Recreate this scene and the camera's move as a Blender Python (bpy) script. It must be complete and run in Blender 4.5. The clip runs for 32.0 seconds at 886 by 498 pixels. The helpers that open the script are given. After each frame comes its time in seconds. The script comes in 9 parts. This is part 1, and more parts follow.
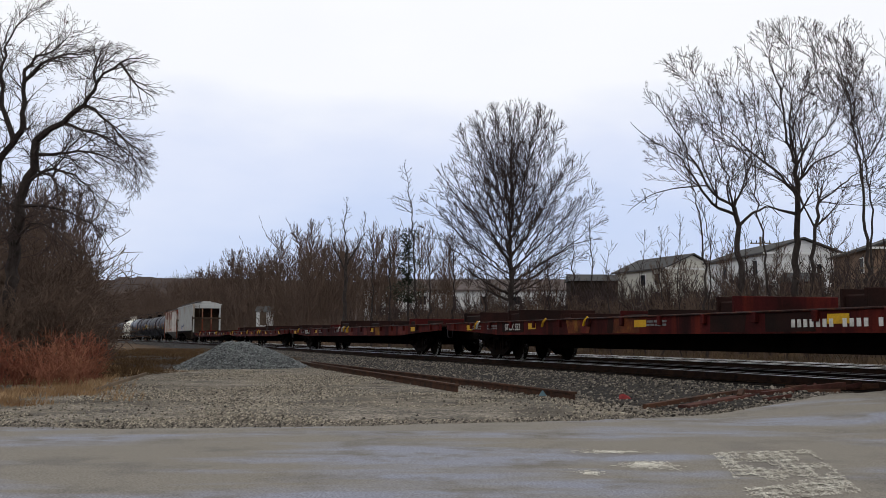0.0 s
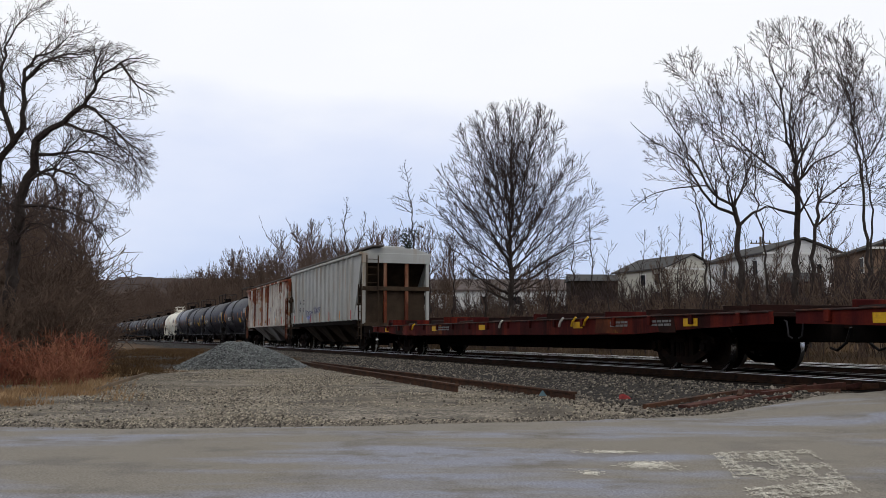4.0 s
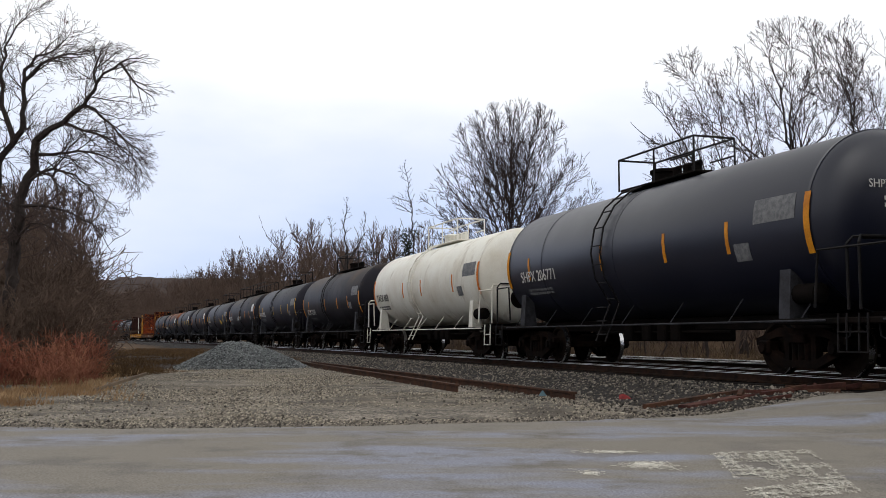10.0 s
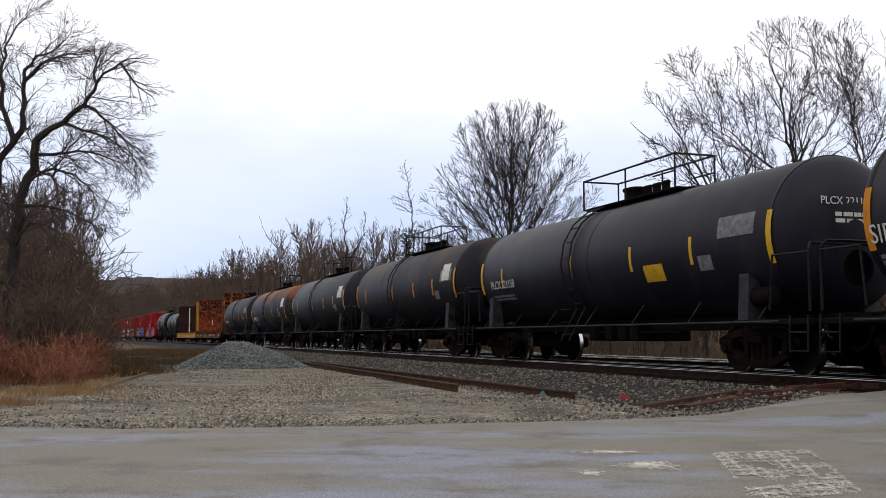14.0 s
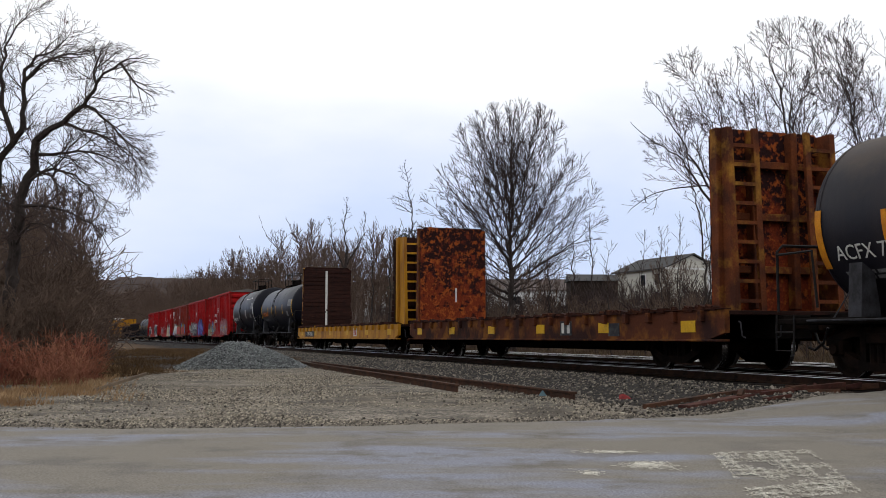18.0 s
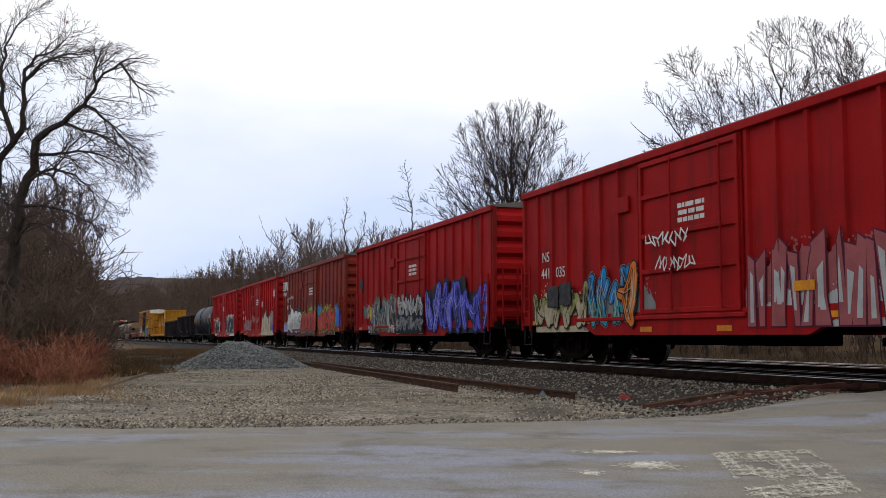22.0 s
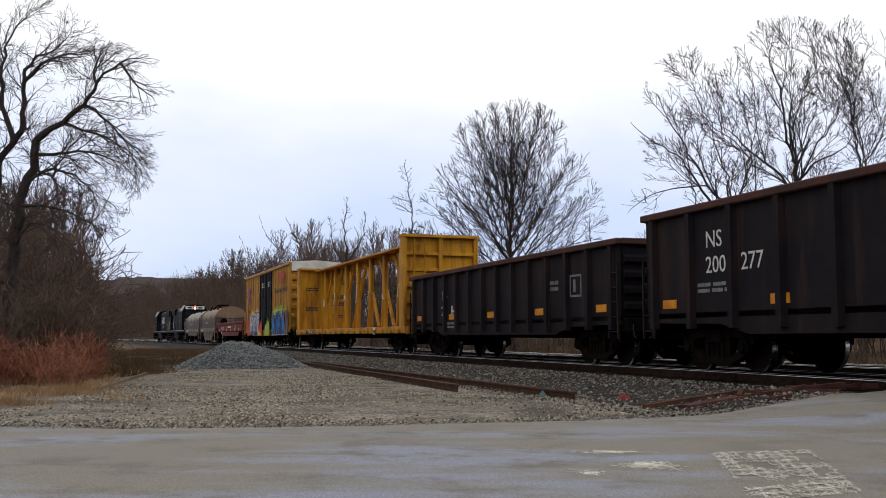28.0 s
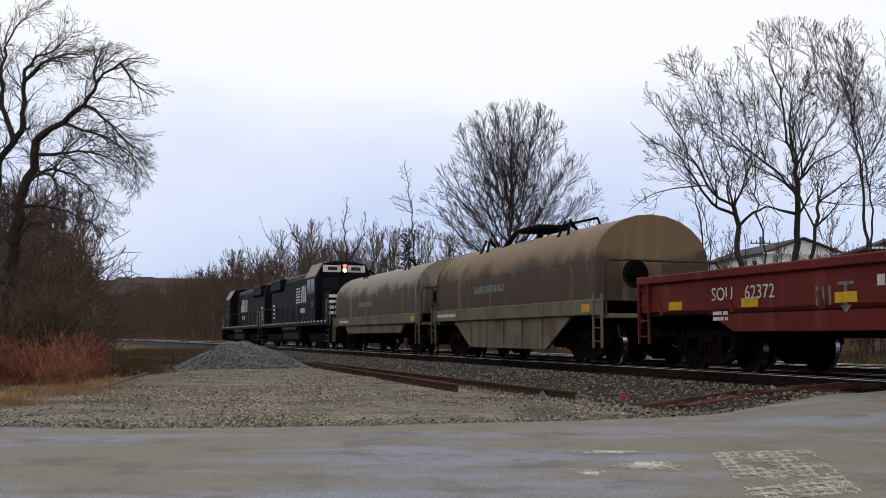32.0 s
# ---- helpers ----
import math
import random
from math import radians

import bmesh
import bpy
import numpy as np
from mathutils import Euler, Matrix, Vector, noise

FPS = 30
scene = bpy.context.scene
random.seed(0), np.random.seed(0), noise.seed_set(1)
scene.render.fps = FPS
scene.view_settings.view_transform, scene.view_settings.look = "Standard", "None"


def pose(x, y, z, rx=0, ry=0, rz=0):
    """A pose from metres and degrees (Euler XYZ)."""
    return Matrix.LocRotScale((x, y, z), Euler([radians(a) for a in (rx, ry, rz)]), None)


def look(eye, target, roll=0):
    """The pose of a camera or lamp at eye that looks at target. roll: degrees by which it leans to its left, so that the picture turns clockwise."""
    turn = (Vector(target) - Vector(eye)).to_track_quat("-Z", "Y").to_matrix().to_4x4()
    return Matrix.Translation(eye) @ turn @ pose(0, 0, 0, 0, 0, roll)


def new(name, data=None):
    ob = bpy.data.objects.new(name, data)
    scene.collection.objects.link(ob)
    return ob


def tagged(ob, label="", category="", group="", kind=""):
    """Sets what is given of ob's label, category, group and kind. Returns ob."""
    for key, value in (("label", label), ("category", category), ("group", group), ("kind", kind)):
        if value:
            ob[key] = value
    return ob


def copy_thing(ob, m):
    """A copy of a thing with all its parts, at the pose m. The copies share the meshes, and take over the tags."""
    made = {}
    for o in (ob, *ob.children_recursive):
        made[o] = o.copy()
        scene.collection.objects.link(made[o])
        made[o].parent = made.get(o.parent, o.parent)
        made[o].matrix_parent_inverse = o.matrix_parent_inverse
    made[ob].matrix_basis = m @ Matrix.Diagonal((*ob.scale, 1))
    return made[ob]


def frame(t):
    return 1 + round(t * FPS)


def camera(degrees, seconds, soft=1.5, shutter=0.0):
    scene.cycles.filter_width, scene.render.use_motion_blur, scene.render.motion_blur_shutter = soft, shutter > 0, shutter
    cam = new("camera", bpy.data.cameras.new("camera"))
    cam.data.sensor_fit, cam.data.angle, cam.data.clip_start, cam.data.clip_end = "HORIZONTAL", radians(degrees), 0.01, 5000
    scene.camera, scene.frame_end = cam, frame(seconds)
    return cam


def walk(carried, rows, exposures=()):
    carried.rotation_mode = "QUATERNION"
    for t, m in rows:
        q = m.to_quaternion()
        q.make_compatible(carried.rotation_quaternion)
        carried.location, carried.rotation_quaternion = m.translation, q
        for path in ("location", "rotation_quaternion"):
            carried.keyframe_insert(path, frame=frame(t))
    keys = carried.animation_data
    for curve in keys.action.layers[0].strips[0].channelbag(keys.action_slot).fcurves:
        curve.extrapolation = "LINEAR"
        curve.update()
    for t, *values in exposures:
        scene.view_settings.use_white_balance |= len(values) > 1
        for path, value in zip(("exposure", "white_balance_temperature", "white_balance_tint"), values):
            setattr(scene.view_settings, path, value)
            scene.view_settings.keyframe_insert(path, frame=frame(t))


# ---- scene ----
from itertools import product

# ---- camera: it stands still on a low support beside the road ----
cam = camera(47.1, 32.0, soft=0.5)
EYE = pose(0, 0, 0.642, 90 + 4.95, 0, 0)
walk(cam, [(0.0, EYE), (32.0, EYE)], exposures=[(0.0, 0.0), (3.0, 0.0), (6.0, 0.05), (8.0, 0.18), (10.0, 0.14), (11.0, 0.0), (12.0, 0.17), (14.0, 0.21), (17.0, 0.17), (19.0, 0.10), (20.0, 0.10), (22.0, 0.14), (25.0, 0.17), (28.0, 0.14), (30.0, 0.12), (31.0, 0.20), (32.0, 0.02)])

# ---- light: a bright overcast sky, the sun only a wide glow behind the cloud ----
SUN_UP, SUN_TURN = radians(48), radians(150)
world = bpy.data.worlds.new("overcast_sky")
scene.world = world
world.use_nodes = True


def sky_nodes():
    nt = world.node_tree
    nt.nodes.clear()
    n = nt.nodes.new
    link = nt.links.new
    co = n("ShaderNodeTexCoord")
    sep = n("ShaderNodeSeparateXYZ")
    link(co.outputs["Generated"], sep.inputs[0])
    ramp = n("ShaderNodeValToRGB")
    e = ramp.color_ramp.elements
    e[0].position, e[0].color = 0.0, (0.54, 0.63, 0.84, 1)
    e[1].position, e[1].color = 0.40, (1.0, 1.0, 1.0, 1)
    for p, c in ((0.10, (0.58, 0.67, 0.90, 1)), (0.19, (0.74, 0.79, 0.95, 1)), (0.27, (0.94, 0.95, 0.99, 1))):
        x = e.new(p)
        x.color = c
    mp = n("ShaderNodeMapping")
    mp.inputs["Scale"].default_value = (2.0, 2.0, 5.0)
    link(co.outputs["Generated"], mp.inputs[0])
    noi = n("ShaderNodeTexNoise")
    noi.inputs["Scale"].default_value, noi.inputs["Detail"].default_value = 1.3, 6
    link(mp.outputs[0], noi.inputs[0])
    off = n("ShaderNodeMath")
    off.operation = "MULTIPLY_ADD"
    off.inputs[1].default_value, off.inputs[2].default_value = 0.30, -0.14
    link(noi.outputs[0], off.inputs[0])
    add = n("ShaderNodeMath")
    link(sep.outputs[2], add.inputs[0])
    link(off.outputs[0], add.inputs[1])
    link(add.outputs[0], ramp.inputs[0])
    sky = n("ShaderNodeTexSky")
    sky.sky_type, sky.sun_disc, sky.sun_elevation, sky.sun_rotation = "NISHITA", False, SUN_UP, SUN_TURN
    bg1, bg2, both = n("ShaderNodeBackground"), n("ShaderNodeBackground"), n("ShaderNodeAddShader")
    bg1.inputs[1].default_value, bg2.inputs[1].default_value = 0.98, 0.008
    link(ramp.outputs[0], bg1.inputs[0])
    link(sky.outputs[0], bg2.inputs[0])
    link(bg1.outputs[0], both.inputs[0])
    link(bg2.outputs[0], both.inputs[1])
    out = n("ShaderNodeOutputWorld")
    link(both.outputs[0], out.inputs[0])


sky_nodes()
sun = new("sun", bpy.data.lights.new("sun", "SUN"))
sun.data.energy, sun.data.angle, sun.data.color = 0.3, radians(25), (1.0, 0.97, 0.93)
sun.matrix_world = look((20 * math.sin(SUN_TURN), 20 * math.cos(SUN_TURN), 22), (0, 0, 0))


# ---- mesh kit ----
class Mesh:
    """Vertices and faces of one part, put together from simple solids."""

    def __init__(self):
        self.v, self.f = [], []

    def add(self, verts, faces):
        o = len(self.v)
        self.v += [tuple(p) for p in verts]
        self.f += [tuple(i + o for i in q) for q in faces]
        return self

    def box(self, cx, cy, cz, sx, sy, sz, cham=0.0):
        hx, hy, hz = sx / 2, sy / 2, sz / 2
        if cham <= 0:
            v = [(cx + a * hx, cy + b * hy, cz + c * hz) for a, b, c in product((-1, 1), repeat=3)]
            return self.add(v, [(0, 1, 3, 2), (4, 6, 7, 5), (0, 4, 5, 1), (2, 3, 7, 6), (0, 2, 6, 4), (1, 5, 7, 3)])
        k = min(cham, hx * 0.9, hy * 0.9, hz * 0.9)
        bm = bmesh.new()
        bmesh.ops.create_cube(bm, size=1, matrix=Matrix.Diagonal((sx, sy, sz, 1)))
        bmesh.ops.bevel(bm, geom=bm.edges[:], offset=k, segments=1, affect="EDGES")
        v = [(p.co.x + cx, p.co.y + cy, p.co.z + cz) for p in bm.verts]
        bm.verts.index_update()
        f = [[p.index for p in q.verts] for q in bm.faces]
        bm.free()
        return self.add(v, f)

    def span(self, x0, x1, y0, y1, z0, z1, cham=0.0):
        return self.box((x0 + x1) / 2, (y0 + y1) / 2, (z0 + z1) / 2, abs(x1 - x0), abs(y1 - y0), abs(z1 - z0), cham)

    def tube(self, pts, r, n=6, r1=None, cap=True):
        """A round bar along pts; r at its start, r1 at its end."""
        pts = [Vector(p) for p in pts]
        m = len(pts)
        o = len(self.v)
        side = None
        for i, p in enumerate(pts):
            d = (pts[min(i + 1, m - 1)] - pts[max(i - 1, 0)])
            d = d.normalized() if d.length > 1e-9 else Vector((0, 0, 1))
            if side is None:
                side = d.cross(Vector((0, 0, 1)) if abs(d.z) < 0.9 else Vector((1, 0, 0))).normalized()
            else:
                side = (side - d * side.dot(d)).normalized()
            up = d.cross(side)
            rr = r if r1 is None else r + (r1 - r) * i / (m - 1)
            for j in range(n):
                a = 2 * math.pi * j / n
                q = p + side * (rr * math.cos(a)) + up * (rr * math.sin(a))
                self.v.append((q.x, q.y, q.z))
        for i in range(m - 1):
            for j in range(n):
                a, b = o + i * n + j, o + i * n + (j + 1) % n
                self.f.append((a, b, b + n, a + n))
        if cap:
            self.f.append(tuple(o + j for j in reversed(range(n))))
            self.f.append(tuple(o + (m - 1) * n + j for j in range(n)))
        return self

    def cyl(self, c, axis, r, h, n=16, r1=None):
        a = Vector(axis).normalized() * (h / 2)
        c = Vector(c)
        return self.tube([c - a, c + a], r, n, r1)

    def lathe(self, rows, n=28, axis="x", at=(0, 0, 0)):
        """Turned about an axis; rows of (place along it, radius)."""
        o = len(self.v)
        for p, r in rows:
            for j in range(n):
                a = 2 * math.pi * j / n
                c, s = r * math.cos(a), r * math.sin(a)
                q = {"x": (p, c, s), "y": (s, p, c), "z": (c, s, p)}[axis]
                self.v.append((q[0] + at[0], q[1] + at[1], q[2] + at[2]))
        for i in range(len(rows) - 1):
            for j in range(n):
                a, b = o + i * n + j, o + i * n + (j + 1) % n
                self.f.append((a, b, b + n, a + n))
        self.f.append(tuple(o + j for j in reversed(range(n))))
        self.f.append(tuple(o + (len(rows) - 1) * n + j for j in range(n)))
        return self

    def prism(self, outline, a0, a1, axis="y"):
        """An outline of (u, w) pushed along an axis: y takes (x, z), x takes (y, z), z takes (x, y)."""
        o, n = len(self.v), len(outline)
        for a in (a0, a1):
            for u, w in outline:
                self.v.append({"y": (u, a, w), "x": (a, u, w), "z": (u, w, a)}[axis])
        for j in range(n):
            self.f.append((o + j, o + (j + 1) % n, o + n + (j + 1) % n, o + n + j))
        self.f.append(tuple(o + j for j in reversed(range(n))))
        self.f.append(tuple(o + n + j for j in range(n)))
        return self

    def data(self, name, smooth=False):
        me = bpy.data.meshes.new(name)
        me.from_pydata(self.v, [], self.f)
        if len(self.f) < 20000:
            bm = bmesh.new()
            bm.from_mesh(me)
            bmesh.ops.recalc_face_normals(bm, faces=bm.faces[:])
            bm.to_mesh(me)
            bm.free()
        if smooth:
            me.polygons.foreach_set("use_smooth", [True] * len(me.polygons))
            me.set_sharp_from_angle(angle=radians(38))
        return me


def part(name, m, material, parent, label="", smooth=False, kind=""):
    """One mesh object under a thing or under a part. m: a Mesh or ready mesh data."""
    me = m if isinstance(m, bpy.types.Mesh) else m.data(name, smooth)
    if material and not me.materials:
        me.materials.append(material)
    ob = new(name, me)
    ob.parent = parent
    return tagged(ob, label, kind=kind)


def thing(name, label, category, group="", kind="", m=None, material=None, smooth=False):
    ob = new(name, None) if m is None else part(name, m, material, None, smooth=smooth)
    return tagged(ob, label, category, group, kind)


# ---- materials ----
def tone(c):
    return (c[0], c[1], c[2], 1.0)


def surface(name, base, second=None, third=None, rough=0.7, metal=0.0, scale=1.5, cover=0.5, streak=0.0, grain=40.0, grain_amount=0.25, bump=0.15, stretch=(1, 1, 1), sharp=0.12, rand=0.0, cover3=0.3, scale3=None, spec=0.10, zbias=None, crisp=0.35):
    """A worn surface: base, patches of a second colour, runs or spots of a third, fine grain and relief."""
    ma = bpy.data.materials.new(name)
    ma.use_nodes = True
    nt = ma.node_tree
    n, link = nt.nodes.new, nt.links.new
    bs = nt.nodes["Principled BSDF"]
    bs.inputs["Metallic"].default_value = metal
    bs.inputs["Specular IOR Level"].default_value = spec
    co = n("ShaderNodeTexCoord").outputs["Object"]

    def noise_at(sc, detail=5, st=(1, 1, 1), seed=0.0):
        mp = n("ShaderNodeMapping")
        mp.inputs["Scale"].default_value = st
        mp.inputs["Location"].default_value = (seed, seed * 1.7, seed * 0.6)
        link(co, mp.inputs[0])
        t = n("ShaderNodeTexNoise")
        t.inputs["Scale"].default_value, t.inputs["Detail"].default_value, t.inputs["Roughness"].default_value = sc, detail, 0.6
        link(mp.outputs[0], t.inputs[0])
        return t.outputs[0]

    def band(value, at, w):
        r = n("ShaderNodeMapRange")
        r.inputs["From Min"].default_value, r.inputs["From Max"].default_value = at - w, at + w
        link(value, r.inputs[0])
        return r.outputs[0]

    def mixed(f, a, b, mode="MIX"):
        x = n("ShaderNodeMix")
        x.data_type, x.blend_type = "RGBA", mode
        for s, v in ((x.inputs[0], f), (x.inputs[6], a), (x.inputs[7], b)):
            if isinstance(v, (float, int)):
                s.default_value = v
            elif isinstance(v, tuple):
                s.default_value = tone(v)
            else:
                link(v, s)
        return x.outputs[2]

    col = tone(base)[:3]
    big = noise_at(scale, 6, stretch, 3.1)
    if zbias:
        # weathering towards the top; a negative rate puts the second colour lower: z0, rate
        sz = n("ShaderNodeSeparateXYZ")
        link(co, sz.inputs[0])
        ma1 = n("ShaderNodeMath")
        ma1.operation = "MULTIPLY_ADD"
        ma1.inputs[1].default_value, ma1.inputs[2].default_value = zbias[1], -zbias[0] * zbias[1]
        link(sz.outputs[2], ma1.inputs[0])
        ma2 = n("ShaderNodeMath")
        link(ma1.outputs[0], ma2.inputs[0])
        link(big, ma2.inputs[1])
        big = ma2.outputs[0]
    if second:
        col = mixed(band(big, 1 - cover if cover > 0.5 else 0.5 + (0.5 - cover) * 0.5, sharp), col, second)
    if third:
        runs = noise_at(scale3 or scale * 2.2, 4, (1, 1, 0.12) if streak else (1, 1, 1), 9.4)
        f = band(runs, 0.5 + (0.5 - cover3) * 0.5, sharp)
        col = mixed(f, col, third)
    fine = noise_at(grain, 3, (1, 1, 1), 1.2)
    g = band(fine, 0.5, crisp)
    lo = max(0.0, 1 - grain_amount)
    hi = 1 + grain_amount * 0.6
    mr = n("ShaderNodeMapRange")
    mr.inputs["To Min"].default_value, mr.inputs["To Max"].default_value = lo, hi
    link(g, mr.inputs[0])
    sh = mr.outputs[0]
    if rand:
        oi = n("ShaderNodeObjectInfo")
        r2 = n("ShaderNodeMapRange")
        r2.inputs["To Min"].default_value, r2.inputs["To Max"].default_value = 1 - rand, 1 + rand
        link(oi.outputs["Random"], r2.inputs[0])
        mu = n("ShaderNodeMath")
        mu.operation = "MULTIPLY"
        link(sh, mu.inputs[0])
        link(r2.outputs[0], mu.inputs[1])
        sh = mu.outputs[0]
    vm = n("ShaderNodeVectorMath")
    vm.operation = "SCALE"
    if isinstance(col, tuple):
        vm.inputs[0].default_value = col
    else:
        link(col, vm.inputs[0])
    link(sh, vm.inputs["Scale"])
    link(vm.outputs[0], bs.inputs["Base Color"])
    rr = n("ShaderNodeMapRange")
    rr.inputs["To Min"].default_value, rr.inputs["To Max"].default_value = max(0.05, rough - 0.12), min(1, rough + 0.12)
    link(big, rr.inputs[0])
    link(rr.outputs[0], bs.inputs["Roughness"])
    if bump:
        bp = n("ShaderNodeBump")
        bp.inputs["Strength"].default_value, bp.inputs["Distance"].default_value = bump, 0.02
        link(fine, bp.inputs["Height"])
        link(bp.outputs[0], bs.inputs["Normal"])
    return ma


def stones(name, lo, hi, scale, tint=(0.3, 0.28, 0.24), bump=0.8, patch=0.5):
    """Loose stone: cells of differing grey, with dirt between and broad stains."""
    ma = bpy.data.materials.new(name)
    ma.use_nodes = True
    nt = ma.node_tree
    n, link = nt.nodes.new, nt.links.new
    bs = nt.nodes["Principled BSDF"]
    bs.inputs["Roughness"].default_value = 0.95
    bs.inputs["Specular IOR Level"].default_value = 0.2
    co = n("ShaderNodeTexCoord").outputs["Object"]
    vo = n("ShaderNodeTexVoronoi")
    vo.inputs["Scale"].default_value = scale
    link(co, vo.inputs["Vector"])
    sp = n("ShaderNodeSeparateColor")
    link(vo.outputs["Color"], sp.inputs[0])
    ramp = n("ShaderNodeValToRGB")
    e = ramp.color_ramp.elements
    e[0].color, e[1].color = tone(lo), tone(hi)
    e[0].position, e[1].position = 0.1, 0.95
    link(sp.outputs[0], ramp.inputs[0])
    no = n("ShaderNodeTexNoise")
    no.inputs["Scale"].default_value, no.inputs["Detail"].default_value = 0.45, 7
    link(co, no.inputs["Vector"])
    mr = n("ShaderNodeMapRange")
    mr.inputs["From Min"].default_value, mr.inputs["From Max"].default_value = 0.42, 0.62
    mr.inputs["To Max"].default_value = patch
    link(no.outputs[0], mr.inputs[0])
    mx = n("ShaderNodeMix")
    mx.data_type = "RGBA"
    link(mr.outputs[0], mx.inputs[0])
    link(ramp.outputs[0], mx.inputs[6])
    mx.inputs[7].default_value = tone(tint)
    wide = n("ShaderNodeTexNoise")
    wide.inputs["Scale"].default_value, wide.inputs["Detail"].default_value, wide.inputs["Roughness"].default_value = 1.1, 8, 0.65
    link(co, wide.inputs["Vector"])
    wr = n("ShaderNodeMapRange")
    wr.inputs["From Min"].default_value, wr.inputs["From Max"].default_value = 0.35, 0.65
    wr.inputs["To Min"].default_value, wr.inputs["To Max"].default_value = 0.5, 1.5
    link(wide.outputs[0], wr.inputs[0])
    sc = n("ShaderNodeVectorMath")
    sc.operation = "SCALE"
    link(mx.outputs[2], sc.inputs[0])
    link(wr.outputs[0], sc.inputs["Scale"])
    link(sc.outputs[0], bs.inputs["Base Color"])
    bp = n("ShaderNodeBump")
    bp.invert = True
    bp.inputs["Strength"].default_value, bp.inputs["Distance"].default_value = bump, 0.03
    link(vo.outputs["Distance"], bp.inputs["Height"])
    link(bp.outputs[0], bs.inputs["Normal"])
    return ma


def speckled(name, lo, hi, rough=0.95):
    """Small loose pieces in one mesh, each its own shade."""
    ma = bpy.data.materials.new(name)
    ma.use_nodes = True
    nt = ma.node_tree
    bs = nt.nodes["Principled BSDF"]
    bs.inputs["Roughness"].default_value = rough
    bs.inputs["Specular IOR Level"].default_value = 0.2
    ge = nt.nodes.new("ShaderNodeNewGeometry")
    ramp = nt.nodes.new("ShaderNodeValToRGB")
    e = ramp.color_ramp.elements
    e[0].color, e[1].color = tone(lo), tone(hi)
    nt.links.new(ge.outputs["Random Per Island"], ramp.inputs[0])
    nt.links.new(ramp.outputs[0], bs.inputs["Base Color"])
    return ma


M_ROAD = surface("worn_asphalt", (0.205, 0.186, 0.158), (0.232, 0.240, 0.282), (0.160, 0.146, 0.130), rough=0.9, scale=0.5, cover=0.40, grain=70, grain_amount=0.45, crisp=0.2, bump=0.18, stretch=(0.7, 2.0, 1), cover3=0.33, scale3=1.3, sharp=0.07)
M_PALE = surface("scuffed_pale_marking", (0.62, 0.59, 0.51), (0.76, 0.73, 0.65), (0.42, 0.39, 0.33), rough=0.9, scale=6, cover=0.4, grain=90, cover3=0.45, scale3=9)
M_GRAVEL = stones("grey_brown_gravel", (0.05, 0.045, 0.038), (0.27, 0.235, 0.19), 34, (0.125, 0.105, 0.08), patch=0.65)
M_BALLAST = stones("dark_ballast", (0.006, 0.00525, 0.0045), (0.03375, 0.02775, 0.02325), 22, (0.0075, 0.006, 0.00525), patch=0.8)
M_STONE = speckled("loose_stone", (0.030, 0.026, 0.022), (0.42, 0.37, 0.29))
M_STONE_DARK = speckled("ballast_stone", (0.008, 0.007, 0.0065), (0.235, 0.205, 0.170))
M_PILE = speckled("fresh_crushed_stone", (0.039, 0.0429, 0.04524), (0.2262, 0.2379, 0.2379))
M_PILE_CORE = stones("pile_stone", (0.0375, 0.0405, 0.042), (0.1425, 0.15, 0.15), 22, (0.0675, 0.0675, 0.066), patch=0.4)
M_EARTH = surface("winter_grass_and_dirt", (0.060, 0.037, 0.020), (0.105, 0.062, 0.030), (0.018, 0.013, 0.010), rough=1.0, scale=0.35, cover=0.5, grain=12, grain_amount=0.5, bump=0.6, cover3=0.35, scale3=0.22, sharp=0.15, spec=0.1)
# oily stone, blackened further to paint in the shade under the train
M_OIL_SHADE = stones("oil_and_shade_track_bed", (0.0015, 0.0013, 0.00115), (0.011, 0.0085, 0.007), 22, (0.003, 0.0025, 0.002), patch=0.7)
M_CINDER = surface("black_cinder", (0.022, 0.019, 0.018), (0.05, 0.04, 0.032), rough=1.0, scale=1.2, grain=25, grain_amount=0.5, bump=0.5, spec=0.1)
M_RAIL = surface("rusty_rail", (0.050, 0.026, 0.018), (0.085, 0.040, 0.024), (0.022, 0.016, 0.013), rough=0.8, scale=3, grain=60)
M_WEB = surface("grimy_track_rail", (0.020, 0.012, 0.009), (0.034, 0.018, 0.012), (0.010, 0.008, 0.007), rough=0.9, scale=3, grain=60, spec=0.05)
M_SHINE = surface("polished_rail_head", (0.85, 0.85, 0.86), (0.75, 0.74, 0.73), rough=0.5, metal=1.0, scale=8, grain=90, grain_amount=0.1, bump=0.02)
M_TIE = surface("oiled_tie", (0.012, 0.010, 0.009), (0.026, 0.02, 0.017), rough=0.95, scale=4, grain=50, stretch=(1, 6, 1), rand=0.3)
M_BARK = surface("grey_brown_bark", (0.03375, 0.0255, 0.0225), (0.0525, 0.042, 0.0375), (0.0195, 0.015, 0.0135), rough=0.95, scale=3, grain=30, bump=0.6, stretch=(3, 3, 0.6), spec=0.2)
M_TWIG = surface("dark_twigs", (0.04092, 0.02914, 0.02666), (0.0558, 0.04092, 0.0372), rough=0.95, scale=2, grain=20, bump=0, spec=0.1)
M_TWIG_FAR = surface("far_twigs", (0.092, 0.063, 0.049), (0.116, 0.081, 0.062), rough=1, scale=0.3, grain=5, bump=0, spec=0.1)
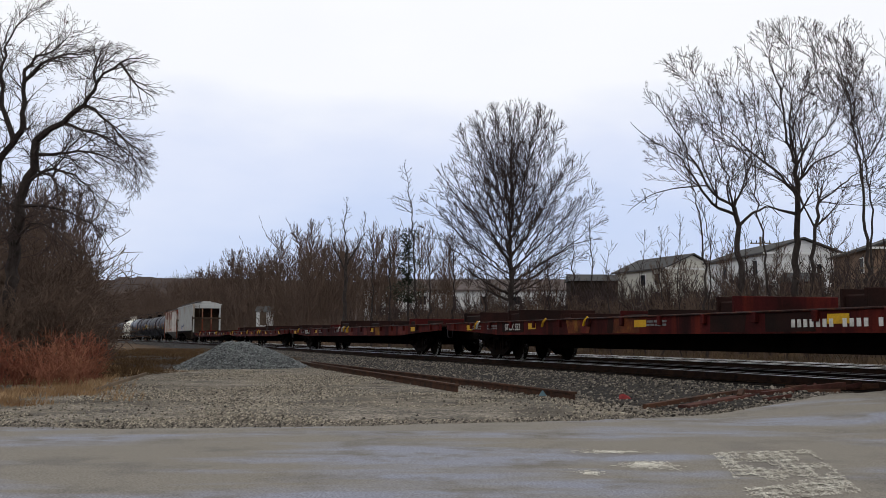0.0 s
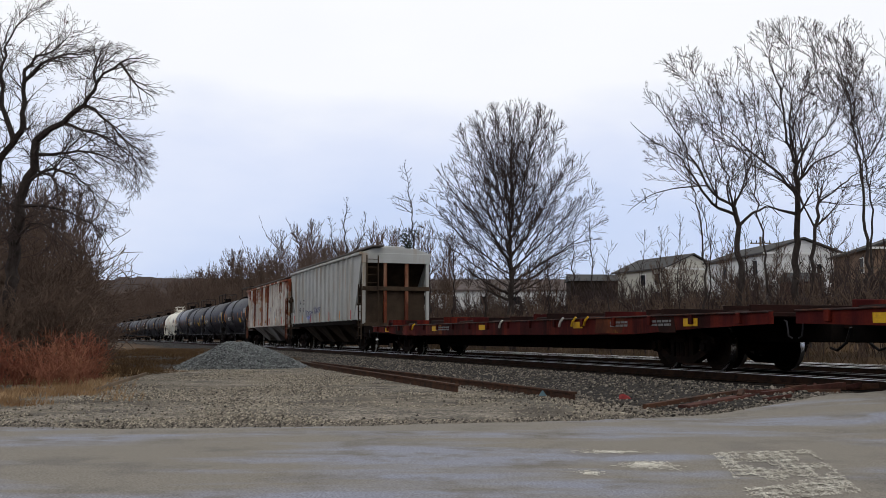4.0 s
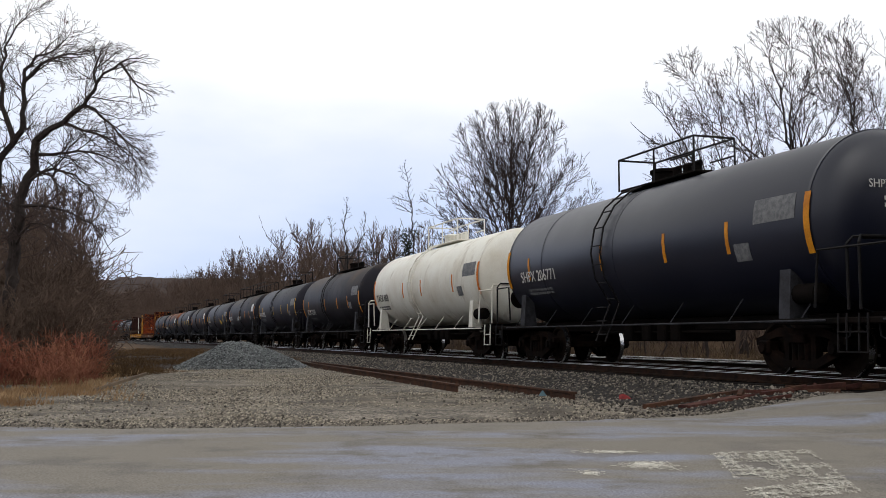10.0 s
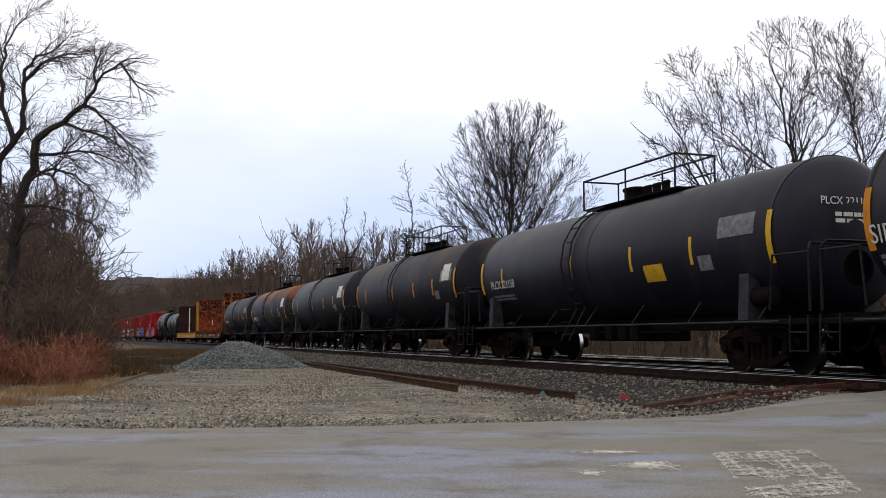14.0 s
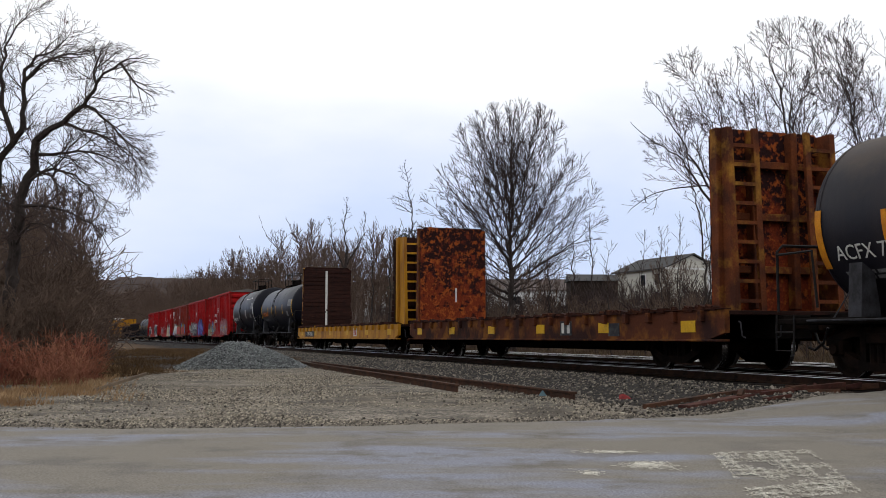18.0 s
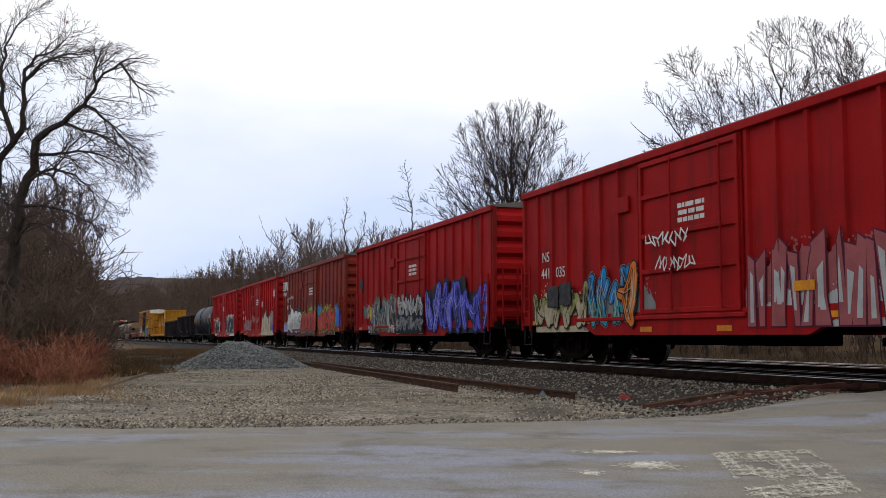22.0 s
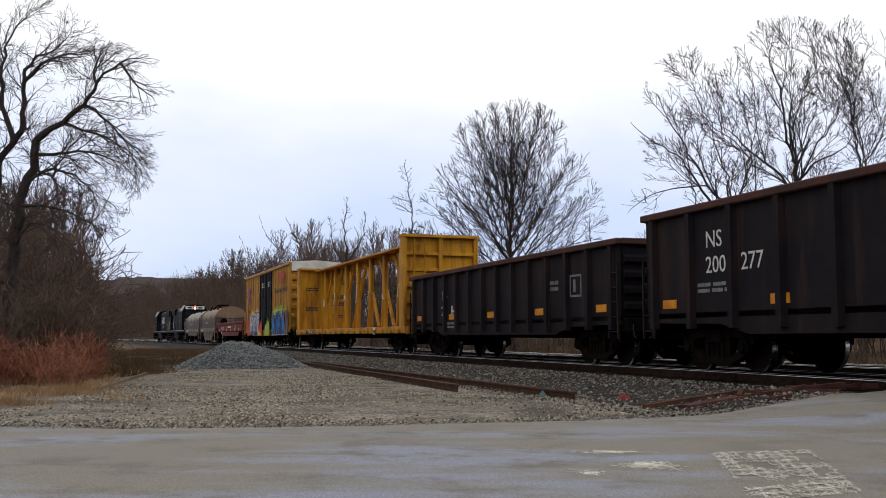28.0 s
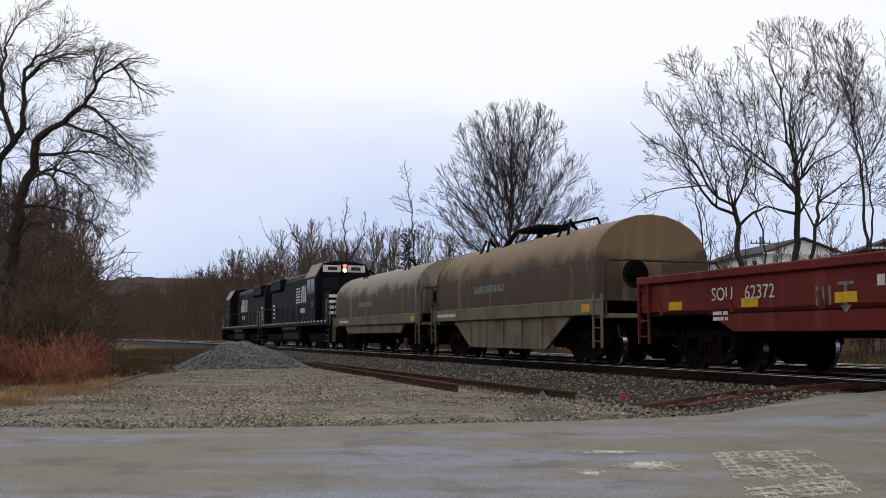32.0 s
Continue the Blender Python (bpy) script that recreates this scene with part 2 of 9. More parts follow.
M_RED_TWIG = surface("red_brown_stems", (0.20, 0.070, 0.048), (0.24, 0.105, 0.062), rough=0.95, scale=1, grain=10, bump=0, spec=0.1)
M_DRY = surface("dry_grass_blades", (0.30, 0.19, 0.10), (0.20, 0.115, 0.06), (0.46, 0.33, 0.19), rough=1, scale=0.8, grain=9, bump=0, spec=0.1)
M_WEED = surface("brown_weed_blades", (0.095, 0.066, 0.038), (0.065, 0.045, 0.03), rough=1, scale=0.8, grain=9, bump=0, spec=0.1)
M_THICKET = surface("brown_thicket_stems", (0.1166, 0.08122, 0.06221), (0.08208, 0.05702, 0.04493), rough=1, scale=0.5, grain=6, bump=0, spec=0.1)

# ---- the line of the track: s metres from a mark abreast of the road, growing to the far end ----
STEP = np.arange(-680, 781.0, 1.0)
_bend = np.interp(STEP, [-60, 0, 50, 110, 200, 420], [0.000402, 0.000402, 0.0000946, 0.000488, 0.000467, 0.000467])
_turn = np.cumsum(_bend)
_turn += 1.89129 - _turn[680]
_tx, _ty = np.cumsum(np.cos(_turn)), np.cumsum(np.sin(_turn))
_tx, _ty = _tx + 7.409 - _tx[680], _ty + 15.735 - _ty[680]


def on_track(s, side=0.0):
    """Place and heading at s, side metres towards the road."""
    a = float(np.interp(s, STEP, _turn))
    return float(np.interp(s, STEP, _tx)) - math.sin(a) * side, float(np.interp(s, STEP, _ty)) + math.cos(a) * side, a


_near = np.stack([_tx[560:1200], _ty[560:1200]], 1)
_nturn = _turn[560:1200]


def side_of(x, y):
    """Metres from the near track's middle, positive on the road's side."""
    d = (_near[:, 0] - x) ** 2 + (_near[:, 1] - y) ** 2
    i = int(np.argmin(d))
    return (x - _near[i, 0]) * -math.sin(_nturn[i]) + (y - _near[i, 1]) * math.cos(_nturn[i])


def smooth_step(a, b, x):
    t = min(1.0, max(0.0, (x - a) / (b - a)))
    return t * t * (3 - 2 * t)


def ground_z(x, y, rough=True):
    o = side_of(x, y)
    z = -0.33
    if o > 0:
        z += 0.16 * (1 - smooth_step(2.6, 5.5, o))
        z += 0.03 * smooth_step(25, 80, y)
        if o > 9 and y > 14:
            z += 0.5 * smooth_step(9, 30, o) * smooth_step(14, 40, y)
    else:
        q = -o
        z += 0.16 * (1 - smooth_step(6.5, 9, q))
        z += 0.9 * smooth_step(9.0, 20.0, q) + 2.6 * smooth_step(22, 60, q) + 2.2 * smooth_step(60, 130, q)
        z += 10.0 * smooth_step(150, 420, q)
    if rough:
        z += 0.035 * noise.noise((x * 0.35, y * 0.35, 0)) * (1 if o > 3.5 or o < -8 else 0.2)
    return z


def ground_sheet():
    m = Mesh()
    xs = sorted(set(list(np.arange(-40, 40.1, 2.0)) + list(np.arange(-160, 160, 10.0)) + list(np.arange(-700, 701, 60.0)) + [-3000, -1800, -1100, 1100, 1800, 3000]))
    ys = sorted(set(list(np.arange(-10, 60, 2.0)) + list(np.arange(60, 220, 8.0)) + list(np.arange(220, 700, 40.0)) + [-3000, -1500, -600, -200, -80, -40, -20, 900, 1300, 2000, 3200]))
    v = [(x, y, ground_z(x, y) - (0.16 if -9.5 < side_of(x, y) < 5.2 else 0)) for y in ys for x in xs]
    w = len(xs)
    f = [(j * w + i, j * w + i + 1, j * w + w + i + 1, j * w + w + i) for j in range(len(ys) - 1) for i in range(w - 1)]
    m.add(v, f)
    return thing("ground", "brown winter grass and bare dirt ground", "ground", kind="structure", m=m, material=M_EARTH, smooth=True)


ground_sheet()


def road_edge(x):
    """How far out the road reaches at x."""
    return float(np.interp(x, [-60, -14, -4.55, -3.33, -1.65, 0.28, 2.0, 3.6, 6.1, 9.0, 14], [4, 9.2, 10.5, 10.36, 10.5, 10.95, 11.5, 12.4, 14.35, 17.2, 22]))


def strip(x_list, front, back, lift, rows=8, jag=0.0, dip=False):
    m = Mesh()
    for i, x in enumerate(x_list):
        a, b = front(x), back(x)
        b += jag * noise.noise((x * 2.3, 7.7, 0)) + jag * 0.7 * noise.noise((x * 7.1, 1.7, 0))
        for k in range(rows + 1):
            t = k / rows
            y = a + (b - a) * t
            m.v.append((x, y, ground_z(x, y, False) + lift - (0.16 if dip and side_of(x, y) < 4.2 else 0)))
    n = rows + 1
    m.f += [(i * n + k, (i + 1) * n + k, (i + 1) * n + k + 1, i * n + k + 1) for i in range(len(x_list) - 1) for k in range(rows)]
    return m


XS_FINE = [x for x in np.arange(-60, -12, 2.0)] + [x for x in np.arange(-12, 12.01, 0.2)]
thing("road", "worn grey asphalt road with faded pale scuffs", "road", kind="structure", m=strip(XS_FINE, lambda x: -14.0, road_edge, 0.055, 24, 0.10), material=M_ROAD, smooth=True)


def lot_far(x):
    return float(np.interp(x, [-12, -8, -6, -3, 0, 3, 6, 9], [15, 21, 36, 40, 36, 24, 16.5, 17]))


thing("gravel_lot", "grey gravel lot with muddy patches beside the tracks", "gravel", kind="structure", m=strip([x for x in np.arange(-9, 8.01, 0.25)], lambda x: road_edge(x) - 0.6, lot_far, 0.025, 44, 0.5, True), material=M_GRAVEL, smooth=True)


def bed(s0, s1):
    """The stone bed along both tracks, running out raggedly over the lot."""
    m = Mesh()
    ss = list(np.arange(s0, 60, 0.5)) + list(np.arange(60, s1 + 0.1, 3.0))
    rows = (5.6, 5.0, 4.4, 3.6, 2.6, 1.7, 1.0, 0.0, -1.2, -2.1, -3.2, -4.3, -5.4, -6.2, -7.2, -8.2, -9.2)
    for s in ss:
        for o in rows:
            k = 0.45 * noise.noise((s * 0.5, 3.0, 0)) + 0.25 * noise.noise((s * 1.7, 5.0, 0)) if o > 3 or o < -7 else 0.0
            x, y, _ = on_track(s, o + k)
            z = ground_z(x, y, False) + (0.045 if o < 5.5 and o > -9 else -0.08)
            if -6.3 < o < 1.8:
                z = -0.205
            if y < road_edge(x) + 0.12:
                z = -0.45
            m.v.append((x, y, z))
    n = len(rows)
    m.f += [(i * n + k, (i + 1) * n + k, (i + 1) * n + k + 1, i * n + k + 1) for i in range(len(ss) - 1) for k in range(n - 1)]
    return m


thing("ballast", "dark oil-stained stone ballast under both tracks", "ballast", kind="structure",
      m=bed(-60, 420), material=M_BALLAST, smooth=True)

def oily_shaded_bed(s0, s1):
    """Oily mid-bed with painted train shade, a little proud of the clean stone."""
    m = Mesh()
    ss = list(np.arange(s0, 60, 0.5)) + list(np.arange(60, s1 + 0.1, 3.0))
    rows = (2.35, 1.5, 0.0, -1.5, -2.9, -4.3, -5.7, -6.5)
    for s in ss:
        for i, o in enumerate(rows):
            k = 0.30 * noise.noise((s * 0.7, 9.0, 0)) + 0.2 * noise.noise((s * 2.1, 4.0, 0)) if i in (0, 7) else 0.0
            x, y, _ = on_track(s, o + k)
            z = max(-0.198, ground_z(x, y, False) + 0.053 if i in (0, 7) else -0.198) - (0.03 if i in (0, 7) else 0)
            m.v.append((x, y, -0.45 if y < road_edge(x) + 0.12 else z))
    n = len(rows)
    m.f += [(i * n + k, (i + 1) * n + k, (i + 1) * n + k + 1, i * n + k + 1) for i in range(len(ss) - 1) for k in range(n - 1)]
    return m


thing("oily_shaded_bed", "oily stone and dirt between the rails, painted shade included", "ballast", kind="structure", m=oily_shaded_bed(-60, 420), material=M_OIL_SHADE, smooth=True)
RAIL_SECTION = [(-0.07, -0.17), (0.07, -0.17), (0.07, -0.155), (0.012, -0.135), (0.012, -0.04), (0.036, -0.03), (0.036, -0.003), (-0.036, -0.003), (-0.036, -0.03), (-0.012, -0.04), (-0.012, -0.135), (-0.07, -0.155)]


def rail_along(off, s0, s1, section, step=2.0):
    m = Mesh()
    ss = np.arange(s0, s1 + 0.1, step)
    for s in ss:
        for u, w in section:
            x, y, _ = on_track(s, off + u)
            m.v.append((x, y, w))
    n = len(section)
    for i in range(len(ss) - 1):
        for k in range(n):
            a, b = i * n + k, i * n + (k + 1) % n
            m.f.append((a, b, b + n, a + n))
    return m


M_TIES = Mesh().box(0, 0, 0, 0.23, 2.59, 0.17, 0.012).data("tie")
M_TIES.materials.append(M_TIE)
for name, mid in (("near_track", 0.0), ("far_track", -4.27)):
    tr = thing(name, "steel railway track on dark wooden ties", "railway track", kind="structure")
    for o in (0.753, -0.753):
        r = part("rail", rail_along(mid + o, -60, 420, RAIL_SECTION), M_WEB, tr, "grimy brown rail")
        part("rail_head", rail_along(mid + o, -60, 420, [(-0.038, -0.028), (0.038, -0.028), (0.037, -0.020), (0.016, 0.001), (-0.016, 0.001), (-0.037, -0.020)]), M_SHINE, r, "bright worn rail head")
    for k in range(150):
        s = -12 + k * 0.53 + random.uniform(-0.03, 0.03)
        x, y, a = on_track(s, mid + random.uniform(-0.05, 0.05))
        t = part("tie", M_TIES, None, tr)
        t.matrix_basis = Matrix.Translation((x, y, -0.262)) @ Matrix.Rotation(a + random.uniform(-0.02, 0.02), 4, "Z")
    rest = Mesh()
    for k in range(330):
        x, y, a = on_track(67.5 + k * 0.53, mid)
        c, s_ = math.cos(a), math.sin(a)
        v = [(x + c * u * 0.115 - s_ * w * 1.29, y + s_ * u * 0.115 + c * w * 1.29, -0.176 - q * 0.17) for q in (0, 1) for u, w in ((-1, -1), (1, -1), (1, 1), (-1, 1))]
        rest.add(v, [(0, 1, 2, 3), (0, 4, 5, 1), (1, 5, 6, 2), (2, 6, 7, 3), (3, 7, 4, 0)])
    part("far_ties", rest, M_TIE, tr, kind="stuff")


# ---- loose stone ----
def pebbles(places, lo, hi):
    """Many small angular stones, each of six corners."""
    m = Mesh()
    for x, y, z in places:
        r = random.uniform(lo, hi) * random.uniform(0.6, 1.0)
        a = random.uniform(0, 6.28)
        c, s = math.cos(a) * r, math.sin(a) * r
        k = random.uniform(0.6, 1.0)
        m.add([(x + c, y + s, z), (x - s * k, y + c * k, z + r * 0.1), (x - c, y - s, z - r * 0.1), (x + s * k, y - c * k, z), (x + r * 0.2, y, z + r * random.uniform(0.5, 0.9)), (x, y, z - r * 0.6)],
              [(0, 1, 4), (1, 2, 4), (2, 3, 4), (3, 0, 4), (1, 0, 5), (2, 1, 5), (3, 2, 5), (0, 3, 5)])
    return m


def scatter_lot(count):
    out = []
    while len(out) < count:
        y = 9.5 + 27 * random.random() ** 1.9
        x = random.uniform(-9.5, 8.0) if y < 24 else random.uniform(-9, 2)
        e = road_edge(x)
        o = side_of(x, y)
        if y < e - 0.12 or o < 2.4 or random.random() > smooth_step(3.6, 6.4, o) + 0.05:
            continue
        d = noise.noise((x * 0.45, y * 0.30, 3.3)) + noise.noise((x * 1.3, y * 1.1, 5.0)) * 0.5
        if y - e > 0.9 and d < 0.05 and random.random() < 0.85:
            continue
        if x < -4.5 and random.random() < smooth_step(-4.5, -8.5, x) * 0.9:
            continue
        out.append((x, y, ground_z(x, y) + 0.032))
    return out


thing("gravel", "loose grey and tan gravel over the lot", "gravel", kind="stuff", m=pebbles(scatter_lot(30000), 0.009, 0.028), material=M_STONE)


def scatter_edge(count):
    """Coarse dark stone washed to the edge of the asphalt."""
    out = []
    while len(out) < count:
        x = random.uniform(-6.0, 6.5)
        y = road_edge(x) + abs(random.gauss(0, 0.42)) - 0.10
        if side_of(x, y) < 2.2:
            continue
        out.append((x, y, ground_z(x, y) + 0.034))
    return out


thing("gravel", "coarse dark stone along the edge of the asphalt", "gravel", kind="stuff", m=pebbles(scatter_edge(7000), 0.012, 0.036), material=M_STONE_DARK)


def scatter_bed(count):
    out = []
    for _ in range(count):
        s = -8 + 70 * random.random() ** 1.7
        o = random.uniform(2.2, 5.9) if random.random() < 0.8 else random.uniform(-7.5, -5.2)
        x, y, _a = on_track(s, o)
        z = ground_z(x, y, False)
        z += 0.03
        if y < road_edge(x) - 0.05:
            continue
        out.append((x, y, z + 0.02))
    return out


thing("ballast_stones", "dark broken ballast stones along the track", "ballast", kind="stuff", m=pebbles(scatter_bed(26000), 0.014, 0.038), material=M_STONE_DARK)


def stone_pile():
    cx, cy = -6.3, 32.0
    m, top = Mesh(), []

    def h(u, w):
        e = (u / 2.15) ** 2 + (w / 2.0) ** 2
        ridge = 0.84 * max(0.0, 1 - e ** 0.62)
        two = 0.10 * math.exp(-((u + 0.5) / 0.5) ** 2) - 0.06 * math.exp(-(u / 0.35) ** 2)
        return ridge + two * max(0, 1 - e) + 0.05 * noise.noise((u * 2.5, w * 2.5, 0)) * max(0.0, 1 - e)

    n = 34
    for i, j in product(range(n + 1), repeat=2):
        u, w = -2.4 + 4.8 * i / n, -2.2 + 4.4 * j / n
        m.v.append((cx + u, cy + w, ground_z(cx + u, cy + w, False) + h(u, w) - 0.02))
    m.f = [(i * (n + 1) + j, (i + 1) * (n + 1) + j, (i + 1) * (n + 1) + j + 1, i * (n + 1) + j + 1) for i in range(n) for j in range(n)]
    for _ in range(7500):
        r, a = random.random() ** 0.6, random.uniform(0, 6.28)
        u, w = 2.35 * r * math.cos(a), 2.15 * r * math.sin(a)
        top.append((cx + u, cy + w, ground_z(cx + u, cy + w, False) + h(u, w)))
    p = thing("stone_pile", "low heap of fresh blue-grey crushed stone", "stone pile")
    part("core", m, M_PILE_CORE, p, smooth=True)
    part("stone_cover", pebbles(top, 0.02, 0.055), M_PILE, p, kind="stuff")


stone_pile()


def lying_rail(x0, y0, x1, y1, label):
    d = Vector((x1 - x0, y1 - y0, 0))
    u = d.normalized()
    w = Vector((-u.y, u.x, 0))
    m = Mesh()
    for p, q in ((Vector((x0, y0, ground_z(x0, y0, False) + 0.165)), 1), (Vector((x1, y1, ground_z(x1, y1, False) + 0.165)), 1)):
        for a, b in RAIL_SECTION:
            m.v.append(tuple(p + w * a * 1.1 + Vector((0, 0, b * 1.08))))
    n = len(RAIL_SECTION)
    m.f = [(k, (k + 1) % n, n + (k + 1) % n, n + k) for k in range(n)] + [tuple(range(n)), tuple(range(n, 2 * n))]
    return thing("loose_rail", label, "rail", "rails lying on the gravel", m=m, material=M_RAIL)


lying_rail(1.95, 15.2, -4.4, 34.2, "long rusty rail with a chalk mark lying on gravel")
lying_rail(0.25, 17.6, -4.7, 34.0, "long rusty rail lying flat on gravel")


def cinder_patch(cx, cy, rx, ry, seed):
    rng = random.Random(seed)
    m = Mesh()
    n, rings = 40, 5
    out = [rng.uniform(0.75, 1.15) for _ in range(n)]
    m.v.append((cx, cy, ground_z(cx, cy, False) + 0.04))
    for k in range(1, rings + 1):
        for i in range(n):
            a = 2 * math.pi * i / n
            x, y = cx + rx * out[i] * k / rings * math.cos(a), cy + ry * out[i] * k / rings * math.sin(a)
            m.v.append((x, y, ground_z(x, y, False) + 0.045 - 0.05 * (k == rings)))
    m.f = [(0, 1 + i, 1 + (i + 1) % n) for i in range(n)] + [(1 + (k - 1) * n + i, 1 + k * n + i, 1 + k * n + (i + 1) % n, 1 + (k - 1) * n + (i + 1) % n) for k in range(1, rings) for i in range(n)]
    return thing("cinder_patch", "patch of black cinder on the grass", "ground", kind="structure", m=m, material=M_CINDER, smooth=True)


cinder_patch(-10.6, 33.5, 3.2, 3.6, 3)
cinder_patch(-13.5, 46.0, 3.0, 4.5, 4)

# ---- train: paints ----
M_BLACK = surface("weathered_black_tank_paint", (0.0078, 0.0068, 0.0130), (0.0125, 0.0112, 0.020), (0.024, 0.020, 0.023), rough=0.52, scale=0.6, cover=0.4, streak=1, cover3=0.22, scale3=1.6, grain=30, grain_amount=0.3, bump=0.06, spec=0.19)
M_NAVYTANK = surface("clean_navy_tank_paint", (0.0065, 0.0080, 0.0185), (0.011, 0.012, 0.024), rough=0.40, scale=0.5, cover=0.35, grain=30, grain_amount=0.15, bump=0.03, spec=0.46)
M_BLUEBLACK = surface("clean_black_tank_paint", (0.0042, 0.0048, 0.0095), (0.0075, 0.0078, 0.0140), rough=0.38, scale=0.5, cover=0.35, grain=30, grain_amount=0.15, bump=0.03, spec=0.12)
M_RUSTTANK = surface("rust_browned_black_tank", (0.012, 0.011, 0.016), (0.062, 0.043, 0.032), (0.030, 0.022, 0.023), rough=0.58, scale=0.5, cover=0.45, zbias=(3.45, 0.26), streak=1, cover3=0.30, scale3=1.2, grain=40, grain_amount=0.35, bump=0.08, spec=0.15)
M_ORANGETANK = surface("orange_rusted_tank", (0.010, 0.014, 0.026), (0.22, 0.075, 0.034), (0.055, 0.058, 0.038), rough=0.6, scale=0.45, cover=0.5, zbias=(3.15, 0.36), cover3=0.3, scale3=0.8, grain=40, grain_amount=0.35, bump=0.08, spec=0.12)
M_WHITETANK = surface("dirty_white_tank", (0.76, 0.74, 0.66), (0.64, 0.59, 0.49), (0.34, 0.27, 0.18), rough=0.5, scale=0.6, cover=0.4, streak=1, cover3=0.14, scale3=2.0, grain=30, grain_amount=0.12, bump=0.05)
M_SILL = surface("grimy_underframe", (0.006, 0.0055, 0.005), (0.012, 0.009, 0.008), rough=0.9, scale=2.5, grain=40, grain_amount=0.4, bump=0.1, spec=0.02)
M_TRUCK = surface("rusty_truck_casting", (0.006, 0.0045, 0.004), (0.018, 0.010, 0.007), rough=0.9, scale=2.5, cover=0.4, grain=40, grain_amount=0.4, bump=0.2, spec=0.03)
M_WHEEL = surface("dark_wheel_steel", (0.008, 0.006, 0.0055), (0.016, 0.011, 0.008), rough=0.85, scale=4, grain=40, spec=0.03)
M_TREAD = surface("bright_wheel_tread", (0.6, 0.6, 0.6), rough=0.25, metal=1.0, scale=5, grain=60, grain_amount=0.1, bump=0)
M_YELLOW = surface("yellow_reflective_strip", (0.62, 0.36, 0.02), (0.50, 0.27, 0.02), (0.30, 0.17, 0.03), rough=0.5, scale=3, cover=0.3, cover3=0.15, scale3=7)
M_ORANGEMARK = surface("orange_reflective_strip", (0.66, 0.26, 0.015), (0.48, 0.17, 0.02), rough=0.5, scale=3)
M_LETTER = surface("white_stencil_paint", (0.62, 0.61, 0.58), (0.40, 0.39, 0.36), rough=0.6, scale=5, cover=0.3, bump=0)
M_LETTER_DARK = surface("dark_stencil_paint", (0.03, 0.03, 0.035), (0.09, 0.09, 0.09), rough=0.6, scale=5, cover=0.3, bump=0)
M_STENCIL = surface("faded_stencil_block", (0.20, 0.20, 0.20), (0.12, 0.12, 0.125), rough=0.6, scale=9, cover=0.5, bump=0)
M_RED = surface("faded_boxcar_red", (0.34, 0.0085, 0.0095), (0.265, 0.0075, 0.0085), (0.15, 0.010, 0.008), rough=0.62, scale=0.6, cover=0.5, streak=1, cover3=0.25, scale3=2.5, grain=30, grain_amount=0.18, bump=0.05, spec=0.06)
M_REDBROWN = surface("brown_boxcar_red", (0.2053, 0.0215, 0.01173), (0.1613, 0.01857, 0.01075), (0.1075, 0.01759, 0.01075), rough=0.6, scale=0.6, cover=0.5, streak=1, cover3=0.25, scale3=2.5, grain=30, grain_amount=0.2, bump=0.05)
M_ROOF = surface("dull_steel_roof", (0.10, 0.09, 0.085), (0.14, 0.12, 0.11), rough=0.7, scale=1)
M_WHITEROOF = surface("white_roof_paint", (0.62, 0.61, 0.59), (0.48, 0.45, 0.40), rough=0.6, scale=1)
M_TTX = surface("weathered_yellow_car_paint", (0.52, 0.255, 0.018), (0.41, 0.185, 0.016), (0.19, 0.07, 0.016), rough=0.55, scale=0.8, cover=0.5, streak=1, cover3=0.30, scale3=2.6, grain=30, grain_amount=0.25, bump=0.05)
M_TTX_DEEP = surface("amber_yellow_boxcar_paint", (0.39, 0.185, 0.020), (0.32, 0.148, 0.019), (0.20, 0.09, 0.02), rough=0.55, scale=0.6, cover=0.5, streak=1, cover3=0.22, scale3=2.4, grain=30, grain_amount=0.18, bump=0.04)
M_DOOR_BLACK = surface("flat_black_door_paint", (0.010, 0.009, 0.012), (0.020, 0.018, 0.022), spec=0.06, rough=0.7, scale=1.4, cover=0.4)
M_RUSTPLATE = surface("heavily_rusted_plate", (0.155, 0.026, 0.009), (0.022, 0.008, 0.008), (0.29, 0.068, 0.014), rough=0.85, scale=3.0, cover=0.52, cover3=0.36, scale3=7.0, grain=22, grain_amount=0.6, bump=0.3, sharp=0.05, zbias=(2.9, 0.07))
M_RUSTFRAME = surface("rusted_orange_frame", (0.15, 0.042, 0.014), (0.060, 0.020, 0.012), (0.36, 0.17, 0.025), rough=0.8, scale=1.8, cover=0.5, cover3=0.22, scale3=1.8, grain=30, grain_amount=0.35, bump=0.2)
M_RUSTYELLOW = surface("rust_eaten_yellow_sill", (0.085, 0.026, 0.012), (0.21, 0.080, 0.015), (0.030, 0.012, 0.010), rough=0.8, scale=1.2, cover=0.42, cover3=0.4, scale3=1.0, grain=30, grain_amount=0.3, bump=0.15, sharp=0.06)
M_CRUST = surface("crusted_brown_rust", (0.040, 0.014, 0.009), (0.016, 0.008, 0.007), (0.085, 0.030, 0.014), rough=0.95, scale=3.0, cover=0.5, cover3=0.25, scale3=5, grain=30, grain_amount=0.4, bump=0.3, spec=0.05)
M_WOOD = surface("dark_weathered_planks", (0.024, 0.0105, 0.0085), (0.040, 0.016, 0.012), (0.018, 0.010, 0.009), rough=0.9, scale=2.2, stretch=(1, 0.4, 4), grain=40, grain_amount=0.4, bump=0.3, rand=0.15)
